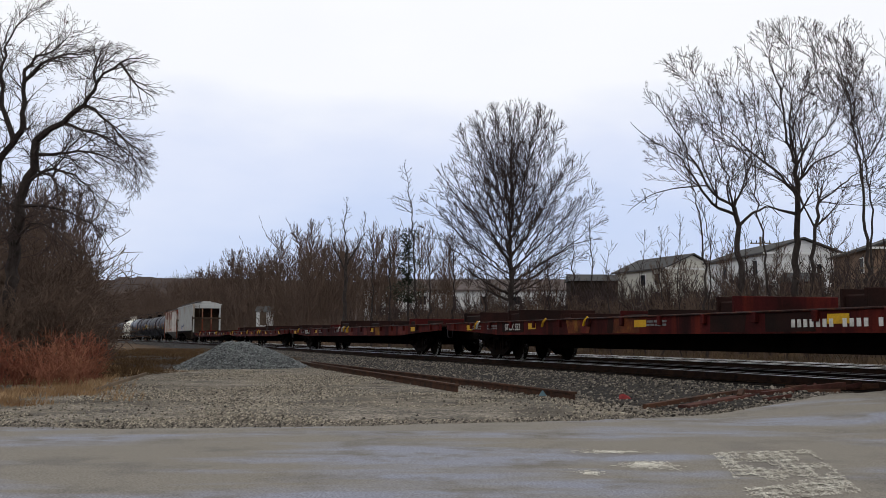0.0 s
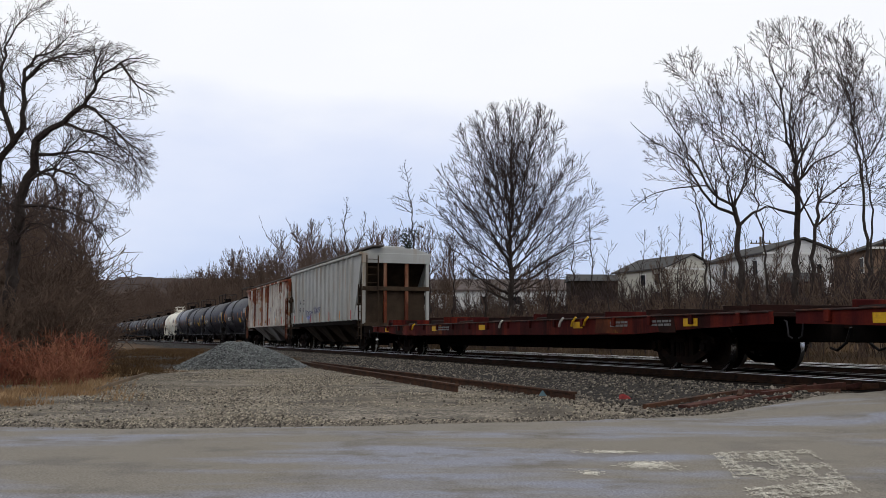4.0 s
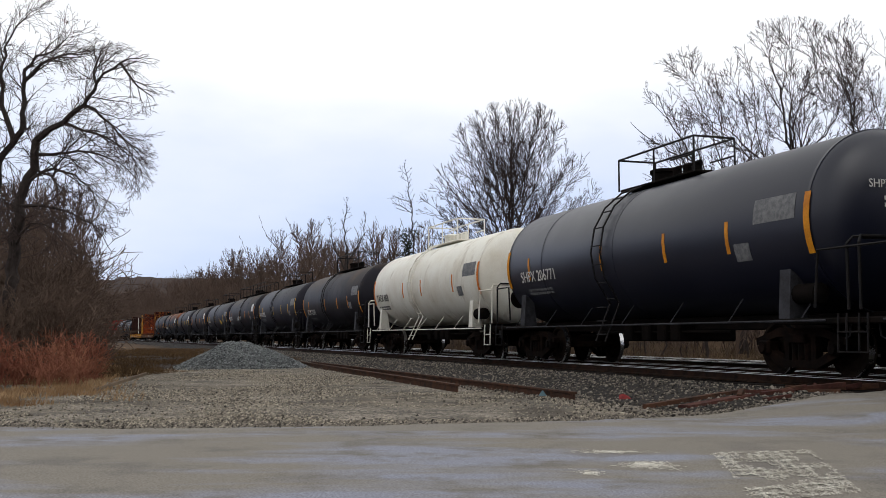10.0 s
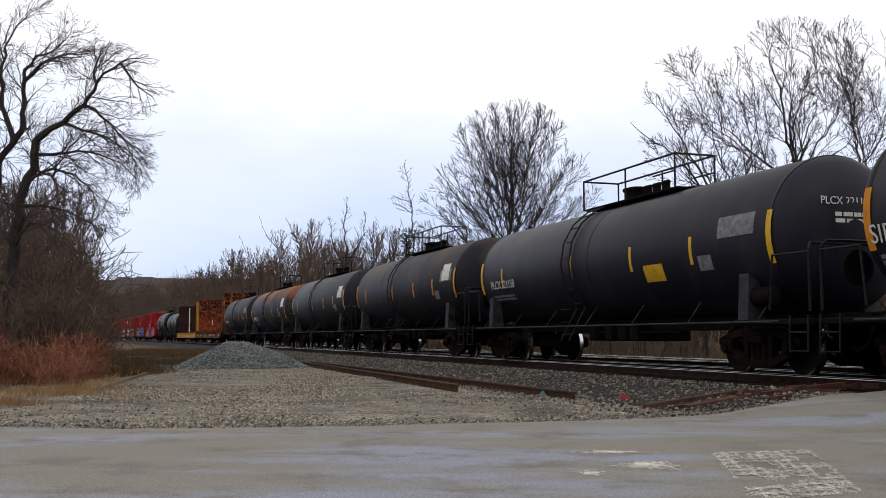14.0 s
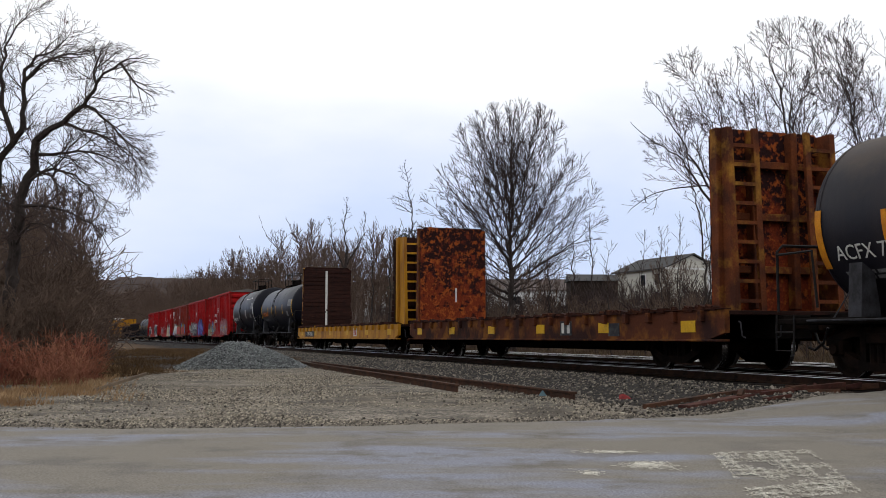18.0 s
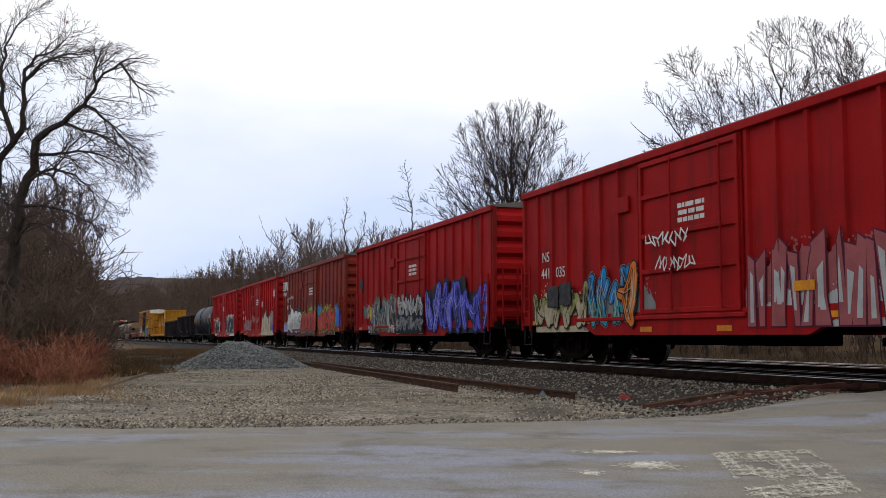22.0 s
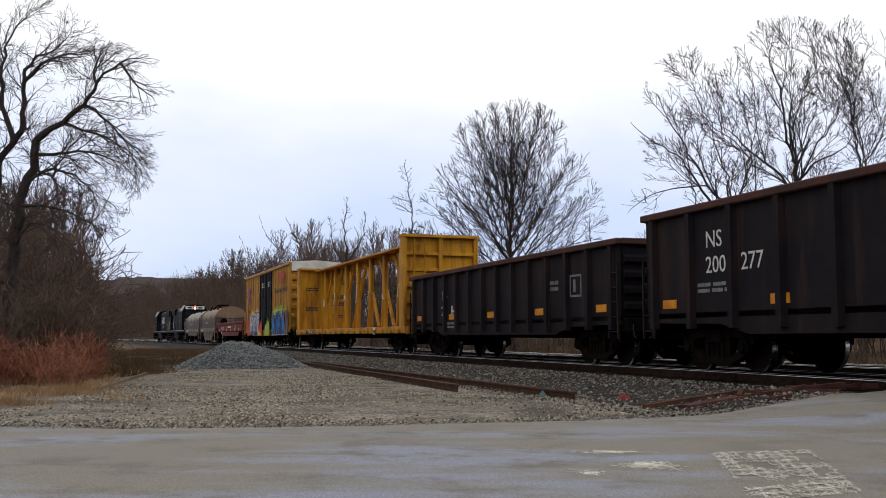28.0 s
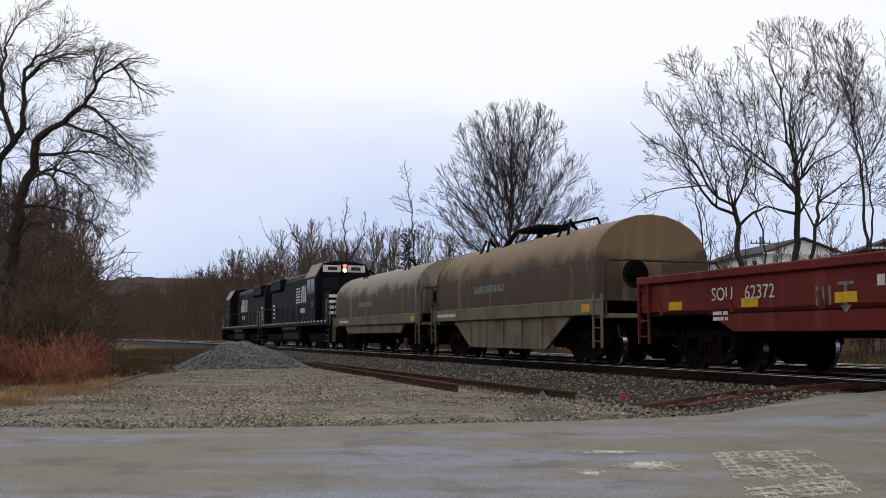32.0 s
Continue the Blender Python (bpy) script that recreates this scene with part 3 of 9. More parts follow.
M_GREYHOP = surface("grey_hopper_paint", (0.423, 0.432, 0.423), (0.369, 0.369, 0.351), (0.306, 0.216, 0.135), rough=0.6, scale=0.8, cover=0.45, streak=1, cover3=0.2, scale3=2.2, grain=30, grain_amount=0.12, bump=0.05)
M_PATCHHOP = surface("rust_patched_white_hopper", (0.44, 0.40, 0.36), (0.17, 0.045, 0.022), (0.28, 0.15, 0.08), rough=0.7, scale=1.1, cover=0.45, zbias=(3.5, 0.16), cover3=0.30, scale3=2.6, grain=30, grain_amount=0.25, bump=0.1, sharp=0.05, stretch=(1, 1, 0.6))
M_HOPRUST = surface("rust_primer_patch", (0.165, 0.045, 0.022), (0.10, 0.032, 0.020), (0.30, 0.17, 0.11), rough=0.8, scale=1.6, cover=0.45, streak=1, cover3=0.30, scale3=2.6, grain=30, grain_amount=0.4, bump=0.08, sharp=0.08)
M_HOPWHITE = surface("fresh_white_patch", (0.60, 0.57, 0.53), (0.46, 0.43, 0.40), (0.30, 0.17, 0.10), rough=0.7, scale=1.3, cover=0.4, streak=1, cover3=0.24, scale3=3.0, grain=30, grain_amount=0.2, sharp=0.08)
M_HOPBLUE = surface("blue_grey_overspray", (0.24, 0.25, 0.29), (0.34, 0.33, 0.33), (0.20, 0.16, 0.14), rough=0.7, scale=1.4, cover=0.4, streak=1, cover3=0.25, scale3=2.4, grain=30)
# brown steel of bays and ladders, also painted shade on the white hopper's ends
M_HOPBROWN = surface("brown_shaded_hopper_sheet", (0.070, 0.048, 0.032), (0.040, 0.029, 0.021), (0.030, 0.019, 0.014), rough=0.8, scale=1.0, cover=0.5, streak=1, cover3=0.3, scale3=1.5, grain=30, spec=0.08)
M_HOPDARK = surface("grey_white_hopper_bay", (0.276, 0.264, 0.246), (0.204, 0.186, 0.168), (0.108, 0.066, 0.048), rough=0.7, scale=1.0, cover=0.5, streak=1, cover3=0.3, scale3=1.5, grain=30)
M_FLATRED = surface("dull_red_brown_flatcar", (0.060, 0.0085, 0.0085), (0.020, 0.0065, 0.006), (0.14, 0.020, 0.011), rough=0.7, scale=0.8, cover=0.45, streak=1, cover3=0.26, scale3=2, grain=30, grain_amount=0.35, bump=0.1, spec=0.05)
M_FLATBROWN = surface("dark_brown_rack", (0.015, 0.009, 0.008), (0.028, 0.012, 0.010), rough=0.8, scale=1.2, grain=30, grain_amount=0.3, spec=0.05)
M_GON = surface("faded_black_gondola", (0.010, 0.008, 0.011), (0.019, 0.014, 0.015), (0.040, 0.022, 0.016), rough=0.7, scale=0.6, cover=0.4, streak=1, cover3=0.22, scale3=2.2, grain=30, grain_amount=0.25, bump=0.08, spec=0.08)
M_GONRIM = surface("rusty_gondola_rim", (0.085, 0.034, 0.026), (0.055, 0.03, 0.026), rough=0.8, scale=2, grain=30)
M_SOU = surface("oxide_red_gondola", (0.145, 0.019, 0.016), (0.10, 0.017, 0.014), (0.17, 0.055, 0.035), rough=0.6, scale=0.8, cover=0.45, streak=1, cover3=0.18, scale3=2.4, grain=30, grain_amount=0.2, bump=0.08)
# the second colour darkens both hoods towards their lower half
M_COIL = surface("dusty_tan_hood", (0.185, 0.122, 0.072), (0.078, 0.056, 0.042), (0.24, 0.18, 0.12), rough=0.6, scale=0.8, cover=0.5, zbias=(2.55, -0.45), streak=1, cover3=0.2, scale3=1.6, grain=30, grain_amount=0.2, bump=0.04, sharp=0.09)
M_COILGREY = surface("dusty_grey_hood_and_sheen", (0.230, 0.200, 0.165), (0.082, 0.068, 0.056), (0.27, 0.24, 0.21), rough=0.6, scale=0.8, cover=0.5, zbias=(2.55, -0.45), streak=1, cover3=0.2, scale3=1.6, grain=30, grain_amount=0.15, bump=0.04, sharp=0.09)
M_COILSIDE = surface("grey_green_trough_side", (0.17, 0.148, 0.112), (0.115, 0.09, 0.065), (0.12, 0.055, 0.03), rough=0.7, scale=1, cover=0.4, streak=1, cover3=0.18, scale3=2.5, grain=30)
M_LOCO = surface("black_locomotive_paint", (0.005, 0.005, 0.007), (0.010, 0.010, 0.011), rough=0.55, scale=0.7, cover=0.4, grain=30, bump=0.03, spec=0.04)
M_LOCOGREY = surface("grey_locomotive_fittings", (0.10, 0.10, 0.10), (0.14, 0.13, 0.12), rough=0.6, scale=2)
M_GLASS = surface("dark_cab_glass", (0.012, 0.014, 0.018), rough=0.08, scale=2, grain=5, grain_amount=0.02, bump=0)
M_RAILING = surface("black_railing", (0.010, 0.010, 0.011), (0.02, 0.017, 0.016), rough=0.6, scale=5)
M_GREYIRON = surface("grey_cast_bracket", (0.045, 0.045, 0.052), (0.025, 0.024, 0.026), rough=0.7, scale=5)


def glow(name, c, power):
    ma = bpy.data.materials.new(name)
    ma.use_nodes = True
    bs = ma.node_tree.nodes["Principled BSDF"]
    bs.inputs["Base Color"].default_value = tone(c)
    bs.inputs["Emission Color"].default_value = tone(c)
    bs.inputs["Emission Strength"].default_value = power
    return ma


M_LAMP = glow("lit_headlight", (1.0, 0.86, 0.62), 6.0)
M_REDLAMP = glow("lit_red_marker", (1.0, 0.08, 0.04), 4.0)
SPRAY = {}
for nm, c in {"blue": (0.10, 0.10, 0.62), "paleblue": (0.30, 0.34, 0.80), "white": (0.68, 0.68, 0.66), "silver": (0.40, 0.41, 0.42), "grey": (0.20, 0.205, 0.21), "ink": (0.014, 0.014, 0.016), "red": (0.50, 0.045, 0.035), "cyan": (0.02, 0.22, 0.55), "navy": (0.012, 0.022, 0.13), "lime": (0.30, 0.42, 0.03), "orange": (0.62, 0.17, 0.02), "cream": (0.46, 0.39, 0.27), "yellow": (0.62, 0.45, 0.05), "pink": (0.30, 0.085, 0.09), "teal": (0.05, 0.27, 0.26), "olive": (0.26, 0.25, 0.09), "maroon": (0.085, 0.012, 0.035), "cobalt": (0.022, 0.045, 0.30)}.items():
    SPRAY[nm] = surface("spray_" + nm, c, tuple(v * 0.78 for v in c), rough=0.55, scale=2.5, cover=0.45, grain=40, grain_amount=0.12, bump=0)

# ---- lettering: flat meshes from the built-in font, made before anything else so that each is quick ----
WORDS = {}


def word(txt):
    if txt not in WORDS:
        cu = bpy.data.curves.new("lettering", "FONT")
        cu.body, cu.size, cu.extrude, cu.resolution_u = txt, 1.0, 0.003, 3
        cu.align_x, cu.align_y = "CENTER", "CENTER"
        ob = new("lettering", cu)
        WORDS[txt] = bpy.data.meshes.new_from_object(ob.evaluated_get(bpy.context.evaluated_depsgraph_get()))
        bpy.data.objects.remove(ob)
        bpy.data.curves.remove(cu)
    return WORDS[txt]


for _w in ("SRIX 20713", "NATX 72370", "ACTX 70641", "SHPX 206771", "TAEX 868", "ACFX 75592", "NATX 72258", "SIRX 28732", "PLCX 221158", "ACFX 72513", "ACFX 77914", "STSX 61113", "UTLX 66137", "TTPX 81316", "TTZX 866067", "BTCX 018", "BTCX 552", "NS", "441", "035", "516", "602", "GA", "CX", "49", "43", "MW", "462", "517", "200", "277", "TB OX", "66 22 26", "next", "load", "any", "road", "62372", "SOU", "C", "Railcar Pooling Experts", "462", "46", "25", "17", "M", "W", "201", "841"):
    word(_w)


def letter(parent, txt, x, z, size, material, y=1.5, tilt=0.0, wide=1.0, label=""):
    """Lettering on the car's near side, read from the road. tilt: degrees that the surface leans back."""
    me = word(txt).copy()
    me.materials.clear()
    ob = part("lettering", me, material, parent, label)
    turn = Matrix(((-1, 0, 0), (0, 0, 1), (0, 1, 0))).to_4x4()
    ob.matrix_basis = Matrix.Translation((x, y, z)) @ Matrix.Rotation(radians(tilt), 4, "X") @ turn @ Matrix.Diagonal((size * wide, size, 1, 1))
    return ob


def bars(parent, x, z, w, h, rows, material, y, gaps=6, name="stencil", tilt=0.0):
    """Writing too small or not to be copied, as plain bars."""
    m = Mesh()
    rh = h / rows
    for r in range(rows):
        u = -w / 2
        while u < w / 2 - 0.02:
            k = min(random.uniform(0.4, 1.6) * w / gaps, w / 2 - u)
            m.box(-(u + k / 2), 0, h / 2 - rh * (r + 0.5), max(0.015, k * 0.82), 0.004, rh * 0.62)
            u += k
    ob = part(name, m, material, parent, kind="stuff")
    ob.matrix_basis = Matrix.Translation((x, y, z)) @ Matrix.Rotation(radians(tilt), 4, "X")
    return ob


# ---- train: running gear, shared by all cars ----
def sideframe_mesh():
    m = Mesh()
    y0, y1 = -0.075, 0.075
    m.prism([(-1.16, 0.50), (-1.16, 0.62), (-0.55, 0.79), (0.55, 0.79), (1.16, 0.62), (1.16, 0.50), (0.55, 0.65), (-0.55, 0.65)], y0, y1)
    m.prism([(-1.03, 0.38), (-0.42, 0.13), (0.42, 0.13), (1.03, 0.38), (0.90, 0.48), (0.36, 0.26), (-0.36, 0.26), (-0.90, 0.48)], y0, y1)
    for s in (-1, 1):
        m.box(s * 0.89, 0.02, 0.47, 0.30, 0.22, 0.24, 0.03)
        m.cyl((s * 0.89, 0.15, 0.457), (0, 1, 0), 0.085, 0.06, 10)
        m.box(s * 0.34, 0, 0.46, 0.12, 0.14, 0.44)
    m.box(0, 0.02, 0.62, 0.42, 0.24, 0.16, 0.02)
    for s in (-0.16, 0.0, 0.16):
        m.cyl((s, 0.02, 0.40), (0, 0, 1), 0.065, 0.30, 8)
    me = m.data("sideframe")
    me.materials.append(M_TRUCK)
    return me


def wheel_mesh():
    m = Mesh()
    m.lathe([(-0.07, 0.06), (-0.07, 0.16), (-0.02, 0.20), (0.0, 0.36), (-0.055, 0.39), (-0.07, 0.405), (-0.07, 0.452), (0.045, 0.458), (0.05, 0.482), (0.065, 0.482), (0.07, 0.40), (0.03, 0.37), (0.03, 0.2), (0.08, 0.16), (0.08, 0.06)], 28, "y")
    me = m.data("wheel", True)
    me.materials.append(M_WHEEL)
    me.materials.append(M_TREAD)
    for p in me.polygons:
        r = math.hypot(p.center.x, p.center.z)
        if 0.44 < r < 0.47 and abs(p.normal.y) < 0.5:
            p.material_index = 1
    return me


ME_SIDEFRAME, ME_WHEEL = sideframe_mesh(), wheel_mesh()
ME_BOLSTER = Mesh().box(0, 0, 0.60, 0.40, 2.1, 0.24, 0.03).cyl((0, 0, 0.75), (0, 0, 1), 0.2, 0.1, 12).data("truck")
ME_BOLSTER.materials.append(M_TRUCK)
ME_AXLE = Mesh().cyl((0, 0, 0), (0, 1, 0), 0.085, 1.9, 10).data("axle")
ME_AXLE.materials.append(M_TRUCK)
ME_COUPLER = Mesh().box(0.35, 0, 0.86, 0.7, 0.14, 0.16, 0.02).box(0.74, 0.04, 0.86, 0.22, 0.26, 0.28, 0.05).data("coupler")
ME_COUPLER.materials.append(M_TRUCK)
ME_HOSE = Mesh().tube([(0, 0, 0.80), (0.12, 0, 0.55), (0.35, 0, 0.42), (0.52, 0, 0.46)], 0.025, 6).data("air_hose")
ME_HOSE.materials.append(M_RAILING)
ME_LEVER = Mesh().tube([(0, 0, 0.92), (0.06, 0.0, 0.90), (0.10, 0, 0.66), (0.16, 0.03, 0.62)], 0.016, 6).data("uncoupling_lever")
ME_LEVER.materials.append(M_GREYIRON)


def truck(car, x, axles=(-0.89, 0.89)):
    t = part("truck", ME_BOLSTER, None, car)
    t.location.x = x
    for s in (-1, 1):
        f = part("sideframe", ME_SIDEFRAME, None, t)
        f.matrix_basis = pose(0, s * 1.0, 0, 0, 0, 0 if s > 0 else 180)
    for a in axles:
        b = part("axle", ME_AXLE, None, t)
        b.location = (a, 0, 0.457)
        for s in (-1, 1):
            w = part("wheel", ME_WHEEL, None, t)
            w.matrix_basis = pose(a, s * 0.76, 0.457, 0, random.uniform(0, 360), 0 if s < 0 else 180)
    return t


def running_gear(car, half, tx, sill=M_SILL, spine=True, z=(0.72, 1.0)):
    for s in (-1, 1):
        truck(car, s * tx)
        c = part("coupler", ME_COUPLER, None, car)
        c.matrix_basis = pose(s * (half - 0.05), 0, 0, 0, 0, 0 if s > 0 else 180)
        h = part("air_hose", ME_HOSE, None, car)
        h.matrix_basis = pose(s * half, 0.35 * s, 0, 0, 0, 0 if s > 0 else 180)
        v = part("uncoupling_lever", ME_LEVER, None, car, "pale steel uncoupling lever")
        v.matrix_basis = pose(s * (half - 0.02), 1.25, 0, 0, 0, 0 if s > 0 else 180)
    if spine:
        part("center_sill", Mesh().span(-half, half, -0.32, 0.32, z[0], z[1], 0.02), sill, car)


def ladder(car, x, y, z0, z1, wide, rungs, material, name="ladder", axis="x"):
    m = Mesh()
    for s in (-0.5, 0.5):
        p = (x + s * wide, y) if axis == "x" else (x, y + s * wide)
        m.box(p[0], p[1], (z0 + z1) / 2, 0.045, 0.045, z1 - z0)
    for i in range(rungs):
        z = z0 + (z1 - z0) * (i + 0.5) / rungs
        m.box(x, y, z, wide if axis == "x" else 0.025, 0.025 if axis == "x" else wide, 0.025)
    return part(name, m, material, car)


def arc_patch(x0, x1, a0, a1, r, zc, n=6):
    """A thin curved plate on a tank's side between two angles above the horizontal."""
    m = Mesh()
    for i in range(n + 1):
        a = radians(a0 + (a1 - a0) * i / n)
        for rr in (r, r + 0.006):
            for x in (x0, x1):
                m.v.append((x, rr * math.cos(a), zc + rr * math.sin(a)))
    for i in range(n):
        o = i * 4
        m.f += [(o + 2, o + 3, o + 7, o + 6), (o, o + 2, o + 6, o + 4), (o + 1, o + 5, o + 7, o + 3)]
    m.f += [(0, 1, 3, 2), (n * 4, n * 4 + 2, n * 4 + 3, n * 4 + 1)]
    return m


SPEED_T, SPEED_V = [0, 8, 16, 24, 32], [18.293, 17.984, 19.159, 18.909, 18.676]
RUN_T = np.arange(0, 32.01, 0.1)
RUN = np.concatenate([[0], np.cumsum(np.interp(RUN_T, SPEED_T, SPEED_V)[:-1] * 0.1)])
TRAIN = []


def car_pose(s, t):
    """A car whose middle stood at s when the clip began, at t seconds."""
    x, y, a = on_track(s - float(np.interp(t, RUN_T, RUN)))
    return Matrix.Translation((x, y, 0)) @ Matrix.Rotation(a, 4, "Z")


def rolling(name, label, category, a, b):
    """A car that stretches from a to b along the train; gives it and half its length."""
    car = thing(name, label, category, "cars of the freight train")
    TRAIN.append((car, (a + b) / 2))
    return car, (b - a) / 2


# ---- tank cars ----
RAIL_Z = 0.90


def tank_car(a, b, label, paint=M_BLACK, strip=M_YELLOW, mark="", top=3.86, walkway=False, rail_paint=M_RAILING, mark_paint=M_LETTER, seams=(-0.18, 0.18), platform=(1.7, -2.6), placard=False, sign=False, brand=False, saddle=0.0, strips=(0.36, 0.06, -0.14, -0.30), mark_at=0.32, bottle=True, low=0.0, size=0.40):
    car, half = rolling("tank_car", label, "tank car", a, b)
    radius = (top - 1.02) / 2
    zc = top - radius
    L = half - 0.02
    head = 0.50
    rows = []
    for i in range(7):
        t = i / 6 * math.pi / 2
        rows.append((-L + head - head * math.cos(t), max(0.02, radius * math.sin(t) ** 0.85)))
    rows = rows + [(-p, r) for p, r in reversed(rows)]
    part("tank", Mesh().lathe(rows, 48, "x", (0, 0, zc)), paint, car, smooth=True)
    rings = [-(L - head), L - head] + [k * L * 2 for k in seams]
    for i, x in enumerate(rings):
        part("weld_band", Mesh().lathe([(x - 0.03, radius - 0.01), (x - 0.03, radius + 0.006), (x + 0.03, radius + 0.006), (x + 0.03, radius - 0.01)], 48, "x", (0, 0, zc)), paint, car, smooth=True)
    running_gear(car, half + 0.65, half - 1.35, z=(0.78, 1.05))
    for s in (-1, 1):
        part("end_platform", Mesh().span(s * (L - 1.5), s * (L + 0.62), -1.45, 1.45, 0.84, 0.94, 0.02), M_SILL, car)
        cx = s * (L - 1.25)
        for y in (-1, 1):
            part("saddle", Mesh().prism([(y * 1.42, 0.92), (y * 1.37, 1.75), (y * 1.15, 1.60), (y * 1.05, 0.92)], cx - 0.14, cx + 0.14, "x"), M_GREYIRON if paint is not M_WHITETANK else M_WHITETANK, car, "grey steel tank saddle")
        rail = Mesh()
        e = s * (L + 0.55)
        rail.tube([(e, 1.42, 1.05), (e, 1.42, 2.05), (e - s * 0.05, 1.35, 2.15), (e - s * 0.05, -1.35, 2.15), (e, -1.42, 2.05), (e, -1.42, 1.05)], 0.026, 6)
        rail.tube([(e, 1.42, 2.0), (e - s * 0.9, 1.44, 2.0), (e - s * 1.0, 1.44, 1.1)], 0.024, 6)
        part("end_railing", rail, rail_paint, car)
        st = Mesh()
        for z in (0.42, 0.72):
            st.tube([(s * (L + 0.1), 1.46, 1.0), (s * (L + 0.1), 1.48, z), (s * (L + 0.55), 1.48, z), (s * (L + 0.55), 1.46, 1.0)], 0.018, 5)
        part("step", st, rail_paint, car)
    part("brake_wheel", Mesh().lathe([(-0.02, 0.24), (0.02, 0.24), (0.02, 0.29), (-0.02, 0.29)], 18, "x", (-(L + 0.7), 0.6, 1.75)).box(-(L + 0.7), 0.6, 1.75, 0.02, 0.5, 0.03).box(-(L + 0.7), 0.6, 1.75, 0.02, 0.03, 0.5), M_SILL, car)
    if bottle:
        part("brake_cylinder", Mesh().lathe([(-L + 0.55, 0.05), (-L + 0.6, 0.17), (-L + 1.25, 0.17), (-L + 1.3, 0.05)], 14, "x", (0, 1.2, 1.34)), M_SILL, car, smooth=True)
    sr = Mesh()
    for y in (-1.45, 1.45):
        sr.tube([(-L + 0.2, y, RAIL_Z), (L - 0.2, y, RAIL_Z)], 0.020, 6)
        for k in np.linspace(-L + 0.8, L - 0.8, 7):
            sr.tube([(k, y, RAIL_Z), (k, y * 0.78, RAIL_Z + 0.42)], 0.013, 5)
    part("side_railing", sr, M_GREYIRON if rail_paint is M_RAILING else rail_paint, car, "thin pale side rail")
    m = Mesh()
    for k in (-0.9, -0.35, 0.3, 1.1):
        m.span(k - 0.18, k + 0.18, -0.7, 0.7, 0.55, 0.95, 0.03)
    m.tube([(-2.8, 0.6, 0.75), (2.8, 0.6, 0.75)], 0.03, 6)
    part("brake_rigging", m, M_SILL, car)
    # top fittings
    zt = zc + radius
    p0, p1 = platform
    if walkway:
        p0, p1 = L - 1.0, -(L - 1.0)
    deck = Mesh().span(p1, p0, -0.40, 0.55, zt - 0.01, zt + 0.04, 0.008)
    part("top_walkway", deck, M_SILL if rail_paint is M_RAILING else rail_paint, car)
    rl = Mesh()
    posts = np.linspace(p1, p0, 8 if walkway else 3)
    hh = 0.74
    for y in (-0.40, 0.58):
        for x in posts:
            rl.tube([(x, y, zt), (x, y, zt + hh)], 0.024, 6)
        rl.tube([(p1, y, zt + hh), (p0, y, zt + hh)], 0.024, 6)
        rl.tube([(p1, y, zt + hh * 0.5), (p1 + (0 if walkway else 0.9), y, zt + hh * 0.5)], 0.02, 6)
    for x in (p1, p0):
        rl.tube([(x, -0.40, zt + hh), (x, 0.58, zt + hh)], 0.024, 6)
    part("top_railing", rl, rail_paint, car, "open safety railing on top")
    fx = (p0 + p1) / 2 if not walkway else -0.8
    part("manway", Mesh().lathe([(zt - 0.1, 0.30), (zt + 0.28, 0.30), (zt + 0.30, 0.34), (zt + 0.36, 0.34), (zt + 0.40, 0.2)], 16, "z", (fx + 0.5, 0, 0)), M_SILL if rail_paint is M_RAILING else rail_paint, car, smooth=True)
    vv = Mesh()
    for dx in (-0.9, -0.5, -0.1):
        vv.cyl((fx + dx, 0.05, zt + 0.14), (0, 0, 1), 0.10, 0.30, 10).cyl((fx + dx, 0.05, zt + 0.32), (1, 0, 0), 0.05, 0.26, 8)
    part("valve", vv, M_SILL if rail_paint is M_RAILING else rail_paint, car)
    lx = (p0 if not walkway else 0.6) - 0.75
    lad = Mesh()
    for u in (-0.22, 0.22):
        lad.tube([(lx + u, (radius + 0.10) * math.cos(radians(t)), zc + (radius + 0.10) * math.sin(radians(t))) for t in (78, 60, 40, 20, 0, -20, -45)] + [(lx + u, 1.50, 0.55)], 0.022, 5)
    for t in (65, 50, 35, 20, 5, -10, -25, -40):
        c, s = (radius + 0.10) * math.cos(radians(t)), zc + (radius + 0.10) * math.sin(radians(t))
        lad.tube([(lx - 0.22, c, s), (lx + 0.22, c, s)], 0.016, 5)
    for z in (1.3, 1.0, 0.7):
        lad.tube([(lx - 0.22, 1.47, z), (lx + 0.22, 1.47, z)], 0.016, 5)
    part("ladder", lad, rail_paint, car)
    # markings
    k = 2 * L
    for f in strips:
        part("reflective_strip", arc_patch(f * k - 0.05, f * k + 0.05, -16 - low * 0.5, 6 - low * 0.5, radius, zc, 3), strip, car, "upright reflective strip")
    for s in (-1, 1):
        part("reflective_strip", arc_patch(s * (L - head) - 0.07, s * (L - head) + 0.07, -22 - low, 16 - low, radius + 0.008, zc, 5), strip, car, "upright reflective strip")
    if mark:
        la = radians(-13 - low)
        letter(car, mark, mark_at * k, zc + radius * math.sin(la), size, mark_paint, radius * math.cos(la) + 0.014, -13 - low, 0.95, "stencilled reporting mark")
        bars(car, mark_at * k + 0.1, zc + radius * math.sin(la - 0.27), 1.5, 0.20, 2, M_STENCIL, radius * math.cos(la - 0.27) + 0.010, tilt=-28 - low)
        e = letter(car, mark, 0, 0, 0.2, mark_paint)
